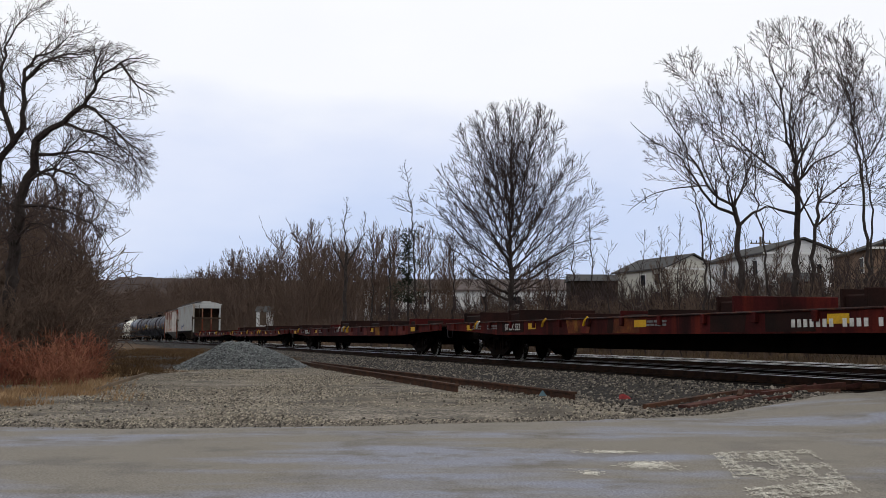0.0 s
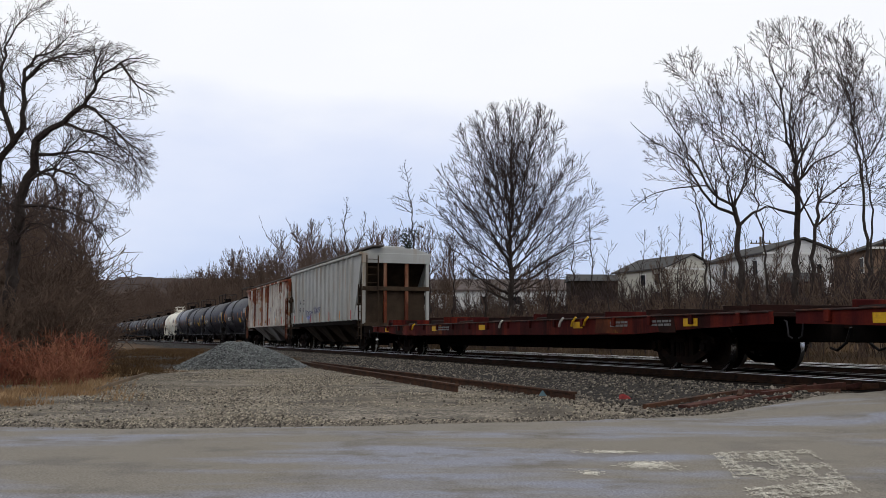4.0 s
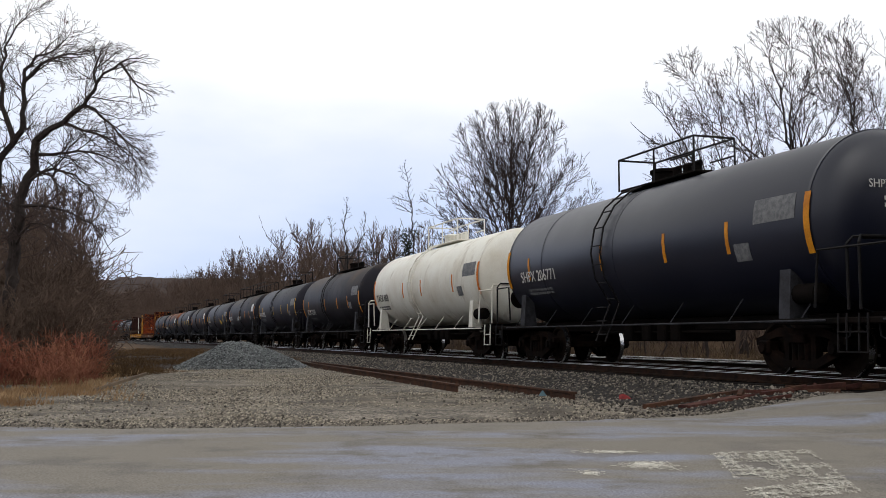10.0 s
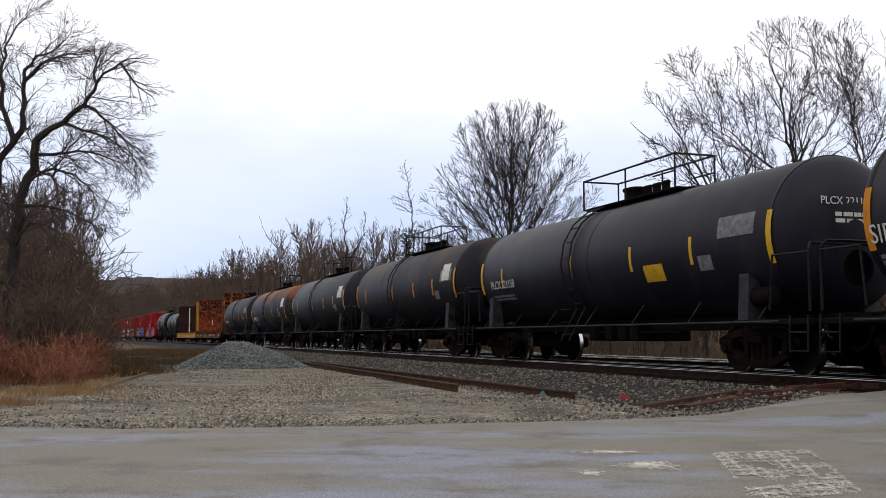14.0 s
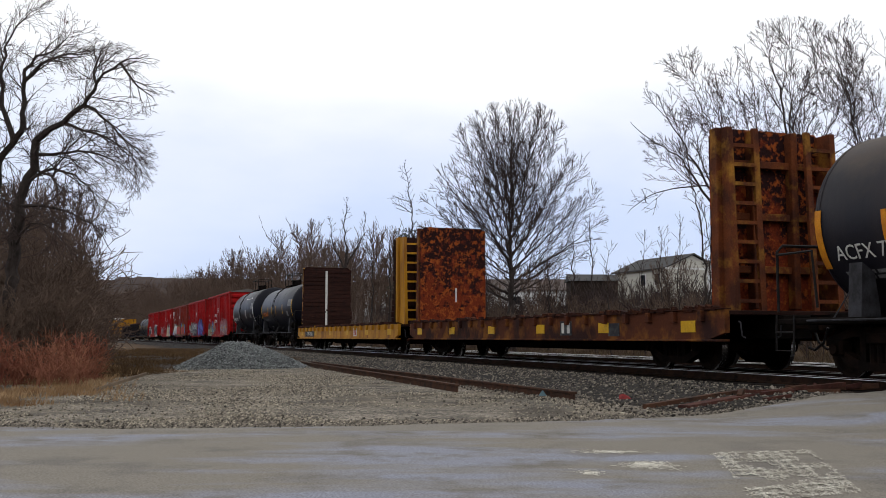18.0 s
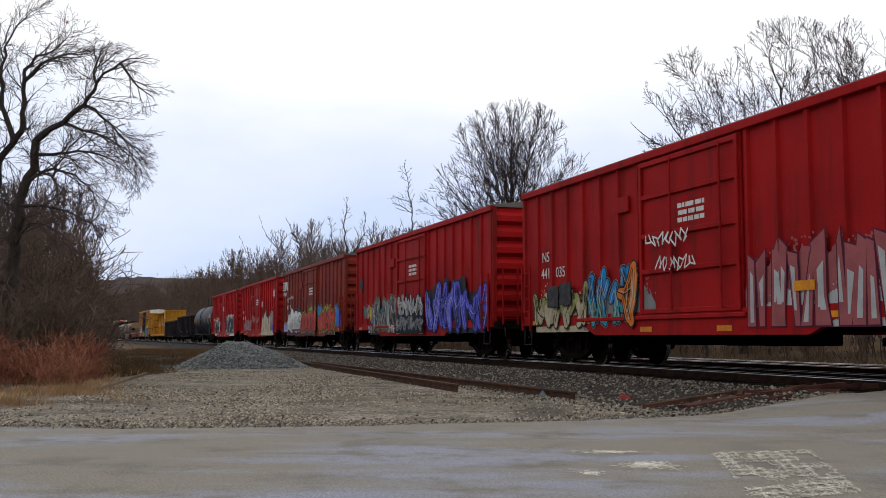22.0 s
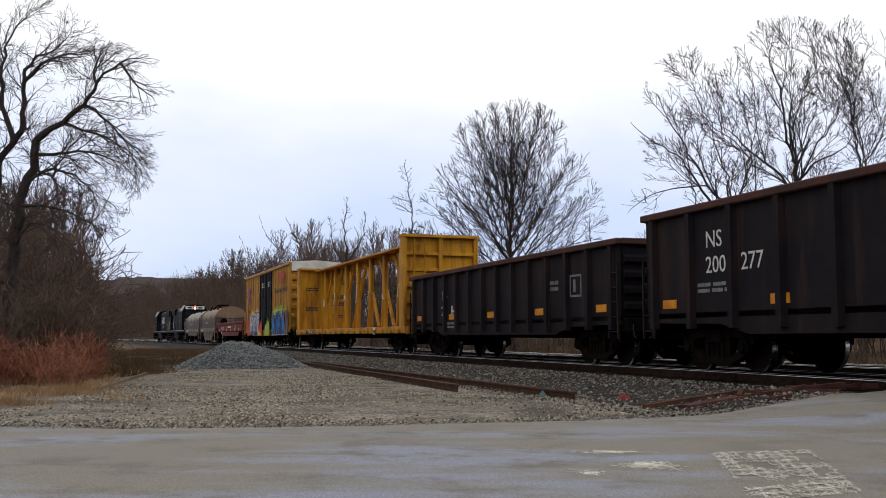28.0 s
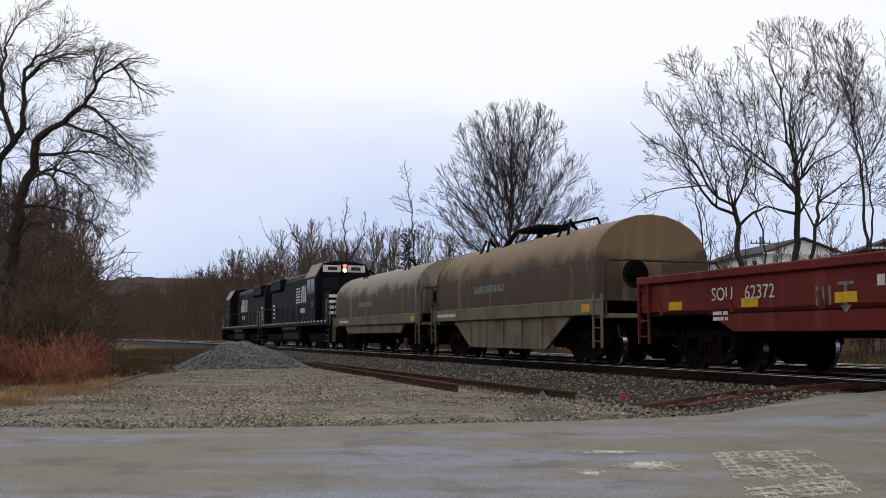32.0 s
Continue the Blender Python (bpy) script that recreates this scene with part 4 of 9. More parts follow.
        e.matrix_basis = Matrix.Translation((-L + 0.03, 0.15, zc + 0.52)) @ Matrix(((0, 0, -1), (-1, 0, 0), (0, 1, 0))).to_4x4() @ Matrix.Diagonal((0.19, 0.19, 1, 1))
        hb = bars(car, 0, 0, 0.62, 0.22, 2, M_LETTER, 0, gaps=4, name="head_stencil")
        hb.matrix_basis = Matrix.Translation((-L + 0.01, 0.12, zc + 0.24)) @ Matrix.Rotation(radians(90), 4, "Z")
    part("data_panel", arc_patch(-0.40 * k - 0.55, -0.40 * k + 0.55, 1, 17, radius + 0.002, zc, 3), M_STENCIL, car, "grey stencilled data panel")
    part("test_stencil", arc_patch(-0.33 * k - 0.22, -0.33 * k + 0.22, -22, -10, radius + 0.002, zc, 2), M_STENCIL, car)
    if placard:
        part("yellow_placard", arc_patch(-0.20 * k - 0.38, -0.20 * k + 0.38, -27, -12, radius + 0.002, zc, 3), M_YELLOW, car, "faded yellow notice panel")
    if sign:
        part("white_placard", arc_patch(-0.40 * k - 0.36, -0.40 * k + 0.36, 2, 24, radius + 0.01, zc, 3), M_LETTER, car, "dirty white notice panel")
    if brand:
        zb = zc + radius * math.sin(radians(24))
        for i in range(9):
            x = -0.08 * k - i * 0.30
            h = 0.26 if 0 < i < 8 else 0.32
            bl = part("letter_block", Mesh().prism([(0.12, 0.0), (-0.09, 0.0), (-0.17, h), (0.04, h)], -0.003, 0.003), M_LETTER, car, "plain white slanting letter block")
            bl.matrix_basis = Matrix.Translation((x, radius * math.cos(radians(24)) + 0.008, zb - 0.05)) @ Matrix.Rotation(radians(24), 4, "X")
    return car


# ---- spray-painted pieces ----
STROKES = {
    "A": [[(0.05, 0), (0.5, 1), (0.95, 0)], [(0.25, 0.38), (0.75, 0.38)]],
    "V": [[(0.05, 1), (0.5, 0), (0.95, 1)]],
    "O": [[(0.5, 1), (0.1, 0.75), (0.1, 0.25), (0.5, 0), (0.9, 0.25), (0.9, 0.75), (0.5, 1)]],
    "N": [[(0.1, 0), (0.15, 1), (0.85, 0), (0.9, 1)]],
    "H": [[(0.12, 0), (0.12, 1)], [(0.88, 0), (0.88, 1)], [(0.12, 0.5), (0.88, 0.5)]],
    "Y": [[(0.05, 1), (0.5, 0.5), (0.95, 1)], [(0.5, 0.5), (0.5, 0)]],
    "P": [[(0.15, 0), (0.15, 1), (0.8, 0.95), (0.85, 0.6), (0.15, 0.48)]],
    "D": [[(0.12, 0), (0.12, 1), (0.6, 0.95), (0.9, 0.65), (0.9, 0.3), (0.55, 0.02), (0.12, 0)]],
    "S": [[(0.9, 0.85), (0.5, 1), (0.15, 0.8), (0.3, 0.55), (0.75, 0.45), (0.88, 0.2), (0.5, 0), (0.1, 0.12)]],
    "U": [[(0.12, 1), (0.12, 0.25), (0.5, 0), (0.88, 0.25), (0.88, 1)]],
    "E": [[(0.88, 1), (0.15, 1), (0.12, 0), (0.9, 0)], [(0.15, 0.5), (0.75, 0.5)]],
}


def curl(rng):
    """An unreadable letter: two or three leaning strokes."""
    out = []
    lean = rng.uniform(-0.25, 0.25)
    for _ in range(rng.choice((2, 2, 3))):
        x = rng.uniform(0.1, 0.9)
        p = [(x, rng.uniform(0, 0.15))]
        for k in range(rng.choice((2, 3))):
            p.append((min(1.05, max(-0.05, p[-1][0] + rng.uniform(-0.5, 0.5) + lean)), min(1, p[-1][1] + rng.uniform(0.25, 0.5))))
        out.append(p)
    out.append([(0.1, rng.uniform(0.2, 0.8)), (0.5, rng.uniform(0.2, 0.8)), (0.9, rng.uniform(0.2, 0.8))])
    return out


def ribbon(m, pts, w, y, rng):
    """A fat stroke with rounded joints, as a thin plate facing the road."""
    for (x0, z0), (x1, z1) in zip(pts, pts[1:]):
        d = math.hypot(x1 - x0, z1 - z0) or 1e-6
        nx, nz = -(z1 - z0) / d, (x1 - x0) / d
        a, b = w * rng.uniform(0.42, 0.56), w * rng.uniform(0.42, 0.56)
        o = len(m.v)
        for q in (y, y + 0.003):
            m.v += [(x0 + nx * a, q, z0 + nz * a), (x0 - nx * a, q, z0 - nz * a), (x1 - nx * b, q, z1 - nz * b), (x1 + nx * b, q, z1 + nz * b)]
        m.f += [(o, o + 1, o + 2, o + 3), (o + 4, o + 5, o + 6, o + 7), (o, o + 3, o + 7, o + 4), (o + 1, o + 5, o + 6, o + 2), (o, o + 4, o + 5, o + 1), (o + 3, o + 2, o + 6, o + 7)]
    for x, z in pts:
        k = w * 0.42
        m.prism([(x + k * math.cos(t * 0.785), z + k * math.sin(t * 0.785)) for t in range(8)], y + 0.0005, y + 0.0028)


def graffiti(car, x0, x1, z0, z1, y, fill, edge, halo=None, shine=None, letters="", count=4, seed=1, thick=0.30, lines=0.6, low=None, label="spray-painted graffiti piece"):
    """A piece between x0 (its start, towards the tail) and x1, in layers: halo, outline, fill, highlights."""
    rng = random.Random(seed)
    lays = {"halo": Mesh(), "edge": Mesh(), "fill": Mesh(), "low": Mesh(), "shine": Mesh(), "line": Mesh()}
    n = len(letters) or count
    w = (x0 - x1) / n
    h = z1 - z0
    t = min(abs(w), h) * thick
    for i in range(n):
        strokes = STROKES[letters[i]] if letters else curl(rng)
        top = h * (rng.uniform(0.82, 1.0))
        for st in strokes:
            p = [(x0 - w * (i + 0.06 + 0.88 * u), z0 + t * 0.7 + v * (top - t * 1.3)) for u, v in st]
            if halo:
                ribbon(lays["halo"], p, t * 1.45, y, rng)
            ribbon(lays["edge"], p, t * 1.24, y + 0.004, rng)
            ribbon(lays["fill"], p, t * 0.92, y + 0.008, rng)
            if low:
                # the foot of each stroke in a second colour
                mid = z0 + h * rng.uniform(0.30, 0.5)
                for (xa, za), (xb, zb) in zip(p, p[1:]):
                    if za > zb:
                        xa, za, xb, zb = xb, zb, xa, za
                    if za < mid:
                        f = min(1.0, (mid - za) / max(1e-6, zb - za))
                        ribbon(lays["low"], [(xa, za), (xa + (xb - xa) * f, za + (zb - za) * f)], t * 0.8, y + 0.0105, rng)
            # dark or light lines drawn inside the stroke
            for g in (-0.26, 0.05, 0.28):
                if rng.random() < lines:
                    k = rng.uniform(0.05, 0.11)
                    q = [(u + t * g, v + t * rng.uniform(-0.2, 0.2)) for u, v in p]
                    ribbon(lays["shine" if shine and rng.random() < 0.5 else "line"], q, t * k, y + 0.0125, rng)
    mats = {"halo": halo, "edge": edge, "fill": fill, "low": low, "shine": shine, "line": edge}
    base = None
    for k in ("halo", "edge", "fill", "low", "line", "shine"):
        if lays[k].f:
            if base is None:
                base = part("graffiti", lays[k], SPRAY[mats[k]], car, label, kind="stuff")
            else:
                part("graffiti_" + {"edge": "outline", "fill": "fill", "low": "lower_fill", "line": "inner_line", "shine": "highlight"}[k], lays[k], SPRAY[mats[k]], base, kind="stuff")
    return base


def blotch(car, x0, x1, z0, z1, y, paint, seed, n=30, label="sprayed patch of colour"):
    """A ragged flat patch of paint."""
    rng = random.Random(seed)
    cx, cz = (x0 + x1) / 2, (z0 + z1) / 2
    ring = [(cx + (x1 - x0) / 2 * math.copysign(abs(math.cos(a)) ** 0.85, math.cos(a)) * rng.uniform(0.86, 1.06), cz + (z1 - z0) / 2 * math.copysign(abs(math.sin(a)) ** 0.85, math.sin(a)) * rng.uniform(0.82, 1.08)) for a in [2 * math.pi * i / n for i in range(n)]]
    ring = [(u, max(w, z0)) for u, w in ring]
    return part("paint_patch", Mesh().prism(ring, y - 0.001, y + 0.002), SPRAY[paint], car, label)


def scrawl(car, x0, x1, z0, z1, y, paint, seed, w=0.03, turns=9, label="thin sprayed scrawl"):
    """One thin unbroken looping line."""
    rng = random.Random(seed)
    pts = []
    for i in range(turns * 3 + 1):
        f = i / (turns * 3)
        pts.append((x0 + (x1 - x0) * f + 0.09 * math.sin(i * 2.3 + seed), (z0 + z1) / 2 + (z1 - z0) / 2 * math.sin(i * 1.9 + rng.uniform(-0.5, 0.5)) * rng.uniform(0.5, 1.0)))
    m = Mesh()
    ribbon(m, pts, w, y, rng)
    return part("scrawl", m, SPRAY[paint], car, label)


def flare(car, x0, x1, z0, z1, y, paint, seed, wild=0.35, label="sprayed cloud of colour"):
    """A cloud of paint with a level foot and a ragged, feathered top."""
    rng = random.Random(seed)
    n = max(14, int(abs(x0 - x1) * 12))
    m = Mesh()
    tops = []
    for i in range(n + 1):
        t = i / n
        edge = min(1.0, 5 * t, 5 * (1 - t))
        tops.append(z0 + (z1 - z0) * (0.55 + 0.45 * edge ** 0.5) * (1 - wild * (0.5 + 0.5 * noise.noise((t * abs(x0 - x1) * 1.1, seed, 0))) - 0.14 * rng.random()))
    m.prism([(x0, z0), (x1, z0)] + [(x1 + (x0 - x1) * i / n, tops[n - i]) for i in range(n + 1)], y - 0.001, y + 0.002)
    # specks thrown past the edge
    for _ in range(int(abs(x0 - x1) * 26)):
        i = rng.randrange(n)
        u, w, k = x0 + (x1 - x0) * (i + rng.random()) / n, tops[i] + abs(rng.gauss(0, 0.10)), rng.uniform(0.008, 0.028)
        m.prism([(u - k, w - k), (u + k, w - k * 0.6), (u + k * 0.7, w + k), (u - k * 0.8, w + k * 0.8)], y - 0.001, y + 0.002)
    return part("paint_patch", m, SPRAY[paint], car, label)


def spiked(car, x0, x1, z0, z1, y, fill, inner, edge, seed, count=7, shadow=None, label="tall spiky graffiti letters"):
    """Tall narrow letters with slanting sides: an edge colour, a fill and a second colour inside."""
    rng = random.Random(seed)
    lays = [Mesh() for _ in range(4)]
    w = (x0 - x1) / count
    for i in range(count):
        c = x0 - w * (i + 0.5)
        for k in range(rng.choice((2, 2, 3))):
            a = c + w * rng.uniform(-0.42, 0.42)
            lean = w * rng.uniform(-0.35, 0.35)
            top = z0 + (z1 - z0) * rng.uniform(0.80, 1.0)
            b0, b1 = w * rng.uniform(0.14, 0.26), w * rng.uniform(0.05, 0.20)
            if k == 0:
                b0, b1 = b1, b0 * 1.2
            cut = rng.uniform(-0.12, 0.12)

            def slab(m, g, yy, q0=0.0, q1=1.0, sh=0.0, sl=1.0):
                za, zb = z0 + (top - z0) * q0, z0 + (top - z0) * q1
                xa, xb = a + lean * q0 + sh, a + lean * q1 + sh
                m.prism([(xa + b0 * sl + g, za - g), (xa - b0 * sl - g, za - g), (xb - b1 * sl - g, zb + g + cut * q1), (xb + b1 * sl + g, zb + g - cut * q1)], yy, yy + 0.003)

            dy = (i * 3 + k) * 0.0002
            if shadow:
                slab(lays[0], 0.085, y + dy)
            slab(lays[1], 0.030, y + 0.006 + dy)
            slab(lays[2], 0.0, y + 0.012 + dy)
            slab(lays[3], 0.0, y + 0.018 + dy, rng.uniform(0.0, 0.35), rng.uniform(0.55, 0.85), w * rng.uniform(-0.05, 0.05), 0.45)
    base = None
    for m, p, nm in zip(lays, (shadow, edge, fill, inner), ("graffiti", "graffiti_outline", "graffiti_fill", "graffiti_highlight")):
        if p and m.f:
            if base is None:
                base = part("graffiti", m, SPRAY[p], car, label, kind="stuff")
            else:
                part(nm, m, SPRAY[p], base, kind="stuff")
    return base


# ---- boxcars ----
def boxcar(a, b, label, paint=M_RED, z_sill=0.68, z_eave=4.38, door=(1.6, -1.95), door_paint=None, roof=M_ROOF, ribs=6, end_panel=None, double=False, walk_top=False, notice=True, crown=0.22):
    car, half = rolling("boxcar", label, "boxcar", a, b)
    door_paint = door_paint or paint
    Y = 1.50
    zf = 1.05
    part("body", Mesh().span(-half + 0.12, half - 0.12, -Y, Y, zf, z_eave, 0.02), paint, car)
    # deep sill, cut away over the trucks
    for s in (-1, 1):
        part("side_sill", Mesh().prism([(-half + 0.05, zf + 0.1), (-half + 0.05, 0.92), (-half + 3.6, 0.92), (-half + 4.2, z_sill), (half - 4.2, z_sill), (half - 3.6, 0.92), (half - 0.05, 0.92), (half - 0.05, zf + 0.1)], s * (Y + 0.085), s * (Y - 0.02)), paint, car)
        part("eave_rail", Mesh().span(-half + 0.05, half - 0.05, s * (Y - 0.02), s * (Y + 0.10), z_eave - 0.14, z_eave + 0.02, 0.015), paint, car)
    R = z_eave + 0.02
    part("roof", Mesh().prism([(-Y - 0.06, R - 0.04), (Y + 0.06, R - 0.04), (Y + 0.06, R + 0.02), (0, R + crown), (-Y - 0.06, R + 0.02)], -half + 0.06, half - 0.06, "x"), roof, car)
    rr = Mesh()
    for x in np.linspace(-half + 0.5, half - 0.5, 13):
        rr.prism([(-Y, R + 0.02), (Y, R + 0.02), (0, R + crown + 0.03)], x - 0.04, x + 0.04, "x")
    part("roof_seams", rr, roof, car)
    # posts on both sides
    for s in (-1, 1):
        for g0, g1 in ((half - 0.16, door[0] + 0.12), (door[1] - 0.12, -half + 0.16)):
            for x in np.linspace(g0, g1, ribs + 2):
                part("side_post", Mesh().prism([(x - 0.075, s * (Y - 0.01)), (x + 0.075, s * (Y - 0.01)), (x + 0.04, s * (Y + 0.06)), (x - 0.04, s * (Y + 0.06))], zf, z_eave - 0.12, "z"), paint, car)
    # doors on the near side, then plain ones on the far side
    d0, d1 = door
    leaves = [(d0, d1)] if not double else [(d0, (d0 + d1) / 2 + 0.03), ((d0 + d1) / 2 - 0.03, d1)]
    for s in (1, -1):
        for p, q in leaves:
            dr = part("door", Mesh().span(q + 0.03, p - 0.03, s * Y, s * (Y + 0.06), zf + 0.02, z_eave - 0.16, 0.01), door_paint, car, "sliding door")
            fr = Mesh()
            for z in (zf + 0.10, zf + 0.9, zf + 1.62, zf + 2.42, z_eave - 0.24):
                fr.span(q + 0.05, p - 0.05, s * (Y + 0.06), s * (Y + 0.11), z - 0.05, z + 0.05, 0.01)
            part("door_rib", fr, door_paint, dr)
            for x in (p - 0.10, q + 0.10):
                part("door_edge", Mesh().span(x - 0.05, x + 0.05, s * (Y + 0.06), s * (Y + 0.12), zf + 0.05, z_eave - 0.18, 0.01), door_paint, dr)
            for x in ((p + q) / 2 + 0.45, q + 0.55):
                part("lock_bar", Mesh().tube([(x, s * (Y + 0.15), zf + 0.1), (x, s * (Y + 0.15), z_eave - 0.25)], 0.025, 6), door_paint, dr)
            part("door_latch", Mesh().box((p + q) / 2 + 0.45, s * (Y + 0.17), zf + 1.15, 0.16, 0.06, 0.5, 0.02), door_paint, dr)
        part("door_track", Mesh().span(d1 - (0 if double else 0.1), d0 + 2.9 if not double else d0 + 0.1, s * (Y + 0.05), s * (Y + 0.13), zf - 0.06, zf + 0.02, 0.01), paint, car)
    part("defect_card_box", Mesh().box(d0 + 0.75, Y + 0.04, 3.45, 0.55, 0.06, 0.34, 0.01), paint, car)
    # corrugated ends
    for s in (-1, 1):
        ee = s * (half - 0.12)
        for z in np.linspace(zf + 0.25, z_eave - 0.35, 7):
            part("end_rib", Mesh().prism([(ee, z - 0.19), (ee + s * 0.11, z - 0.08), (ee + s * 0.11, z + 0.08), (ee, z + 0.19)], -Y + 0.08, Y - 0.08, "y"), paint, car)
        for y in (-Y + 0.02, Y - 0.02):
            part("corner_post", Mesh().box(s * (half - 0.07), y, (zf + z_eave) / 2, 0.12, 0.12, z_eave - zf, 0.02), paint, car)
        part("end_sill", Mesh().span(s * (half - 0.1), s * (half + 0.12), -Y, Y, 0.86, 1.10, 0.02), M_SILL, car)
        ladder(car, s * (half + 0.14), Y - 0.42, 1.0, 2.6, 0.45, 5, paint, axis="y")
        ladder(car, s * (half - 0.45), Y + 0.13, 0.80, 2.45, 0.5, 5, paint)
        if end_panel:
            part("white_end_panel", Mesh().box(s * (half + 0.012), 0, z_eave - 0.25, 0.02, 2.9, 0.5, 0.005), end_panel, car, "white painted panel across the top of the end")
        part("sill_step", Mesh().tube([(s * (half - 0.2), Y + 0.05, 0.9), (s * (half - 0.2), Y + 0.08, 0.45), (s * (half - 0.65), Y + 0.08, 0.45), (s * (half - 0.65), Y + 0.05, 0.9)], 0.02, 5), M_RAILING, car)
    part("brake_wheel", Mesh().lathe([(-0.02, 0.22), (0.02, 0.22), (0.02, 0.28), (-0.02, 0.28)], 16, "x", (-half - 0.25, -0.7, 2.3)).box(-half - 0.25, -0.7, 2.3, 0.02, 0.5, 0.03), M_SILL, car)
    running_gear(car, half + 0.1, half - 2.05)
    m = Mesh()
    for k in (-1.6, -0.4, 0.9, 1.9):
        m.span(k - 0.22, k + 0.22, -0.6, 0.8, 0.48, 0.9, 0.03)
    m.tube([(-3.4, 1.2, 0.62), (3.4, 1.2, 0.62)], 0.022, 6)
    part("brake_rigging", m, M_SILL, car)
    for k in np.linspace(half - 1.0, -half + 1.0, 6):
        part("reflective_strip", Mesh().box(k, Y + 0.088, 0.99 if abs(k) > half - 4 else 0.80, 0.45, 0.008, 0.10), M_ORANGEMARK, car, "orange reflective strip")
    if notice:
        bars(car, (d0 + d1) / 2 - 0.15, 3.02, 0.95, 0.42, 3, M_LETTER, Y + 0.066, gaps=4, name="door_notice")
    return car


RED_LABEL = "red boxcar with ribbed sides and spray-painted graffiti"


def number_block(car, lines, x, z, size=0.30, y=1.51, paint=M_LETTER, pitch=0.0):
    """Lines of stencils; with a pitch, the two halves of a number stand in two panels of the side."""
    for i, t in enumerate(lines):
        words = t.split() if pitch else [t]
        for k, w in enumerate(words):
            letter(car, w, x - k * pitch, z - i * size * 1.15, size, paint, y + 0.006, 0, 1.0, "stencilled reporting mark")


# ---- covered hoppers ----
def hopper(a, b, label, paint, dark, bay_paint, mark, ribs, z_eave, top_half, bays=3, roof=M_ROOF, tint=M_LETTER_DARK, patches=False):
    car, half = rolling("covered_hopper", label, "hopper car", a, b)
    Y = 1.52
    zs = 1.36
    tip = top_half
    low = tip - 1.4
    for s in (-1, 1):
        part("side_sheet", Mesh().prism([(-tip, z_eave), (-low, zs), (low, zs), (tip, z_eave)], s * Y, s * (Y - 0.08)), paint, car)
        part("side_sill", Mesh().span(-half + 0.9, half - 0.9, s * (Y - 0.06), s * (Y + 0.05), zs - (0.06 if patches else 0.18), zs + 0.03, 0.01), paint if patches else M_SILL, car)
        part("eave_rail", Mesh().span(-tip, tip, s * (Y - 0.05), s * (Y + 0.10), z_eave - 0.06, z_eave + 0.05, 0.01), paint, car)
    for x in np.linspace(-low + 0.15, low - 0.15, ribs):
        for s in (-1, 1):
            part("side_post", Mesh().prism([(x - 0.08, s * (Y - 0.01)), (x + 0.08, s * (Y - 0.01)), (x + 0.04, s * (Y + 0.085)), (x - 0.04, s * (Y + 0.085))], zs, z_eave - 0.04, "z"), random.choice((M_HOPRUST, M_HOPWHITE, M_PATCHHOP, M_HOPWHITE)) if patches else paint, car)
    for i, x in enumerate(np.linspace(-low + 0.15, low - 0.15, 7)):
        part("reflective_strip", Mesh().box(x, Y + 0.09, 1.62, 0.09, 0.008, 0.42), M_ORANGEMARK if i % 2 else SPRAY["red"], car, "upright reflective strip")
    if patches:
        # every panel between two posts was scraped and repainted in its own way
        rng = random.Random(8)
        xs = np.linspace(-low + 0.15, low - 0.15, ribs)
        for i, (u, w) in enumerate(zip(xs, xs[1:])):
            z = z_eave - 0.08
            for paint_, k in ((M_HOPRUST, rng.uniform(0.22, 0.50) if u < 3.0 else rng.uniform(0.36, 0.46)), (M_HOPWHITE if u < 3.0 else M_HOPBLUE, rng.uniform(0.22, 0.42)), (rng.choice((M_HOPRUST, M_HOPBLUE, M_HOPWHITE, M_HOPBLUE)) if u < 3.0 else M_HOPWHITE, rng.uniform(0.12, 0.3))):
                zl = max(zs + 0.05, z - k * (z_eave - zs) * rng.uniform(0.7, 1.1))
                if z - zl < 0.1:
                    break
                n_ = 5
                low_edge = [(u + 0.07 + (w - u - 0.14) * q / n_, zl + rng.uniform(-0.07, 0.07) * (zl > zs + 0.1)) for q in range(n_ + 1)]
                if rng.random() < 0.86:
                    part("paint_patch", Mesh().prism(low_edge + [(w - 0.07, z), (u + 0.07, z)], Y + 0.002, Y + 0.005), paint_, car)
                z = zl - 0.06
    part("roof", Mesh().prism([(-Y - 0.05, z_eave), (Y + 0.05, z_eave), (Y * 0.6, z_eave + 0.24), (-Y * 0.6, z_eave + 0.24)], -tip, tip, "x"), paint, car)
    part("roof_walk", Mesh().span(-tip - 0.3, tip + 0.3, 0.62, 1.15, z_eave + 0.27, z_eave + 0.33), roof, car, "dark grated running board")
    hh = Mesh()
    for x in np.linspace(-tip + 0.9, tip - 0.9, 9):
        hh.span(x - 0.45, x + 0.45, -0.5, 0.4, z_eave + 0.22, z_eave + 0.36, 0.03)
    part("roof_hatch", hh, paint, car)
    for s in (-1, 1):
        # sloping end sheet, end posts and cross beam
        part("slope_sheet", Mesh().prism([(s * tip, z_eave), (s * (tip - 0.06), z_eave), (s * (low - 1.9), 1.35), (s * (low - 1.8), 1.35)], -Y + 0.06, Y - 0.06), dark, car)
        part("end_cap", Mesh().prism([(-Y, z_eave), (Y, z_eave), (Y * 0.6, z_eave + 0.22), (-Y * 0.6, z_eave + 0.22), ], s * (tip - 0.02), s * (tip + 0.02), "x"), paint, car)
        part("top_chord", Mesh().span(s * (tip - 0.05), s * (tip + 0.06), -Y, Y, z_eave - 0.42, z_eave, 0.01), paint, car)
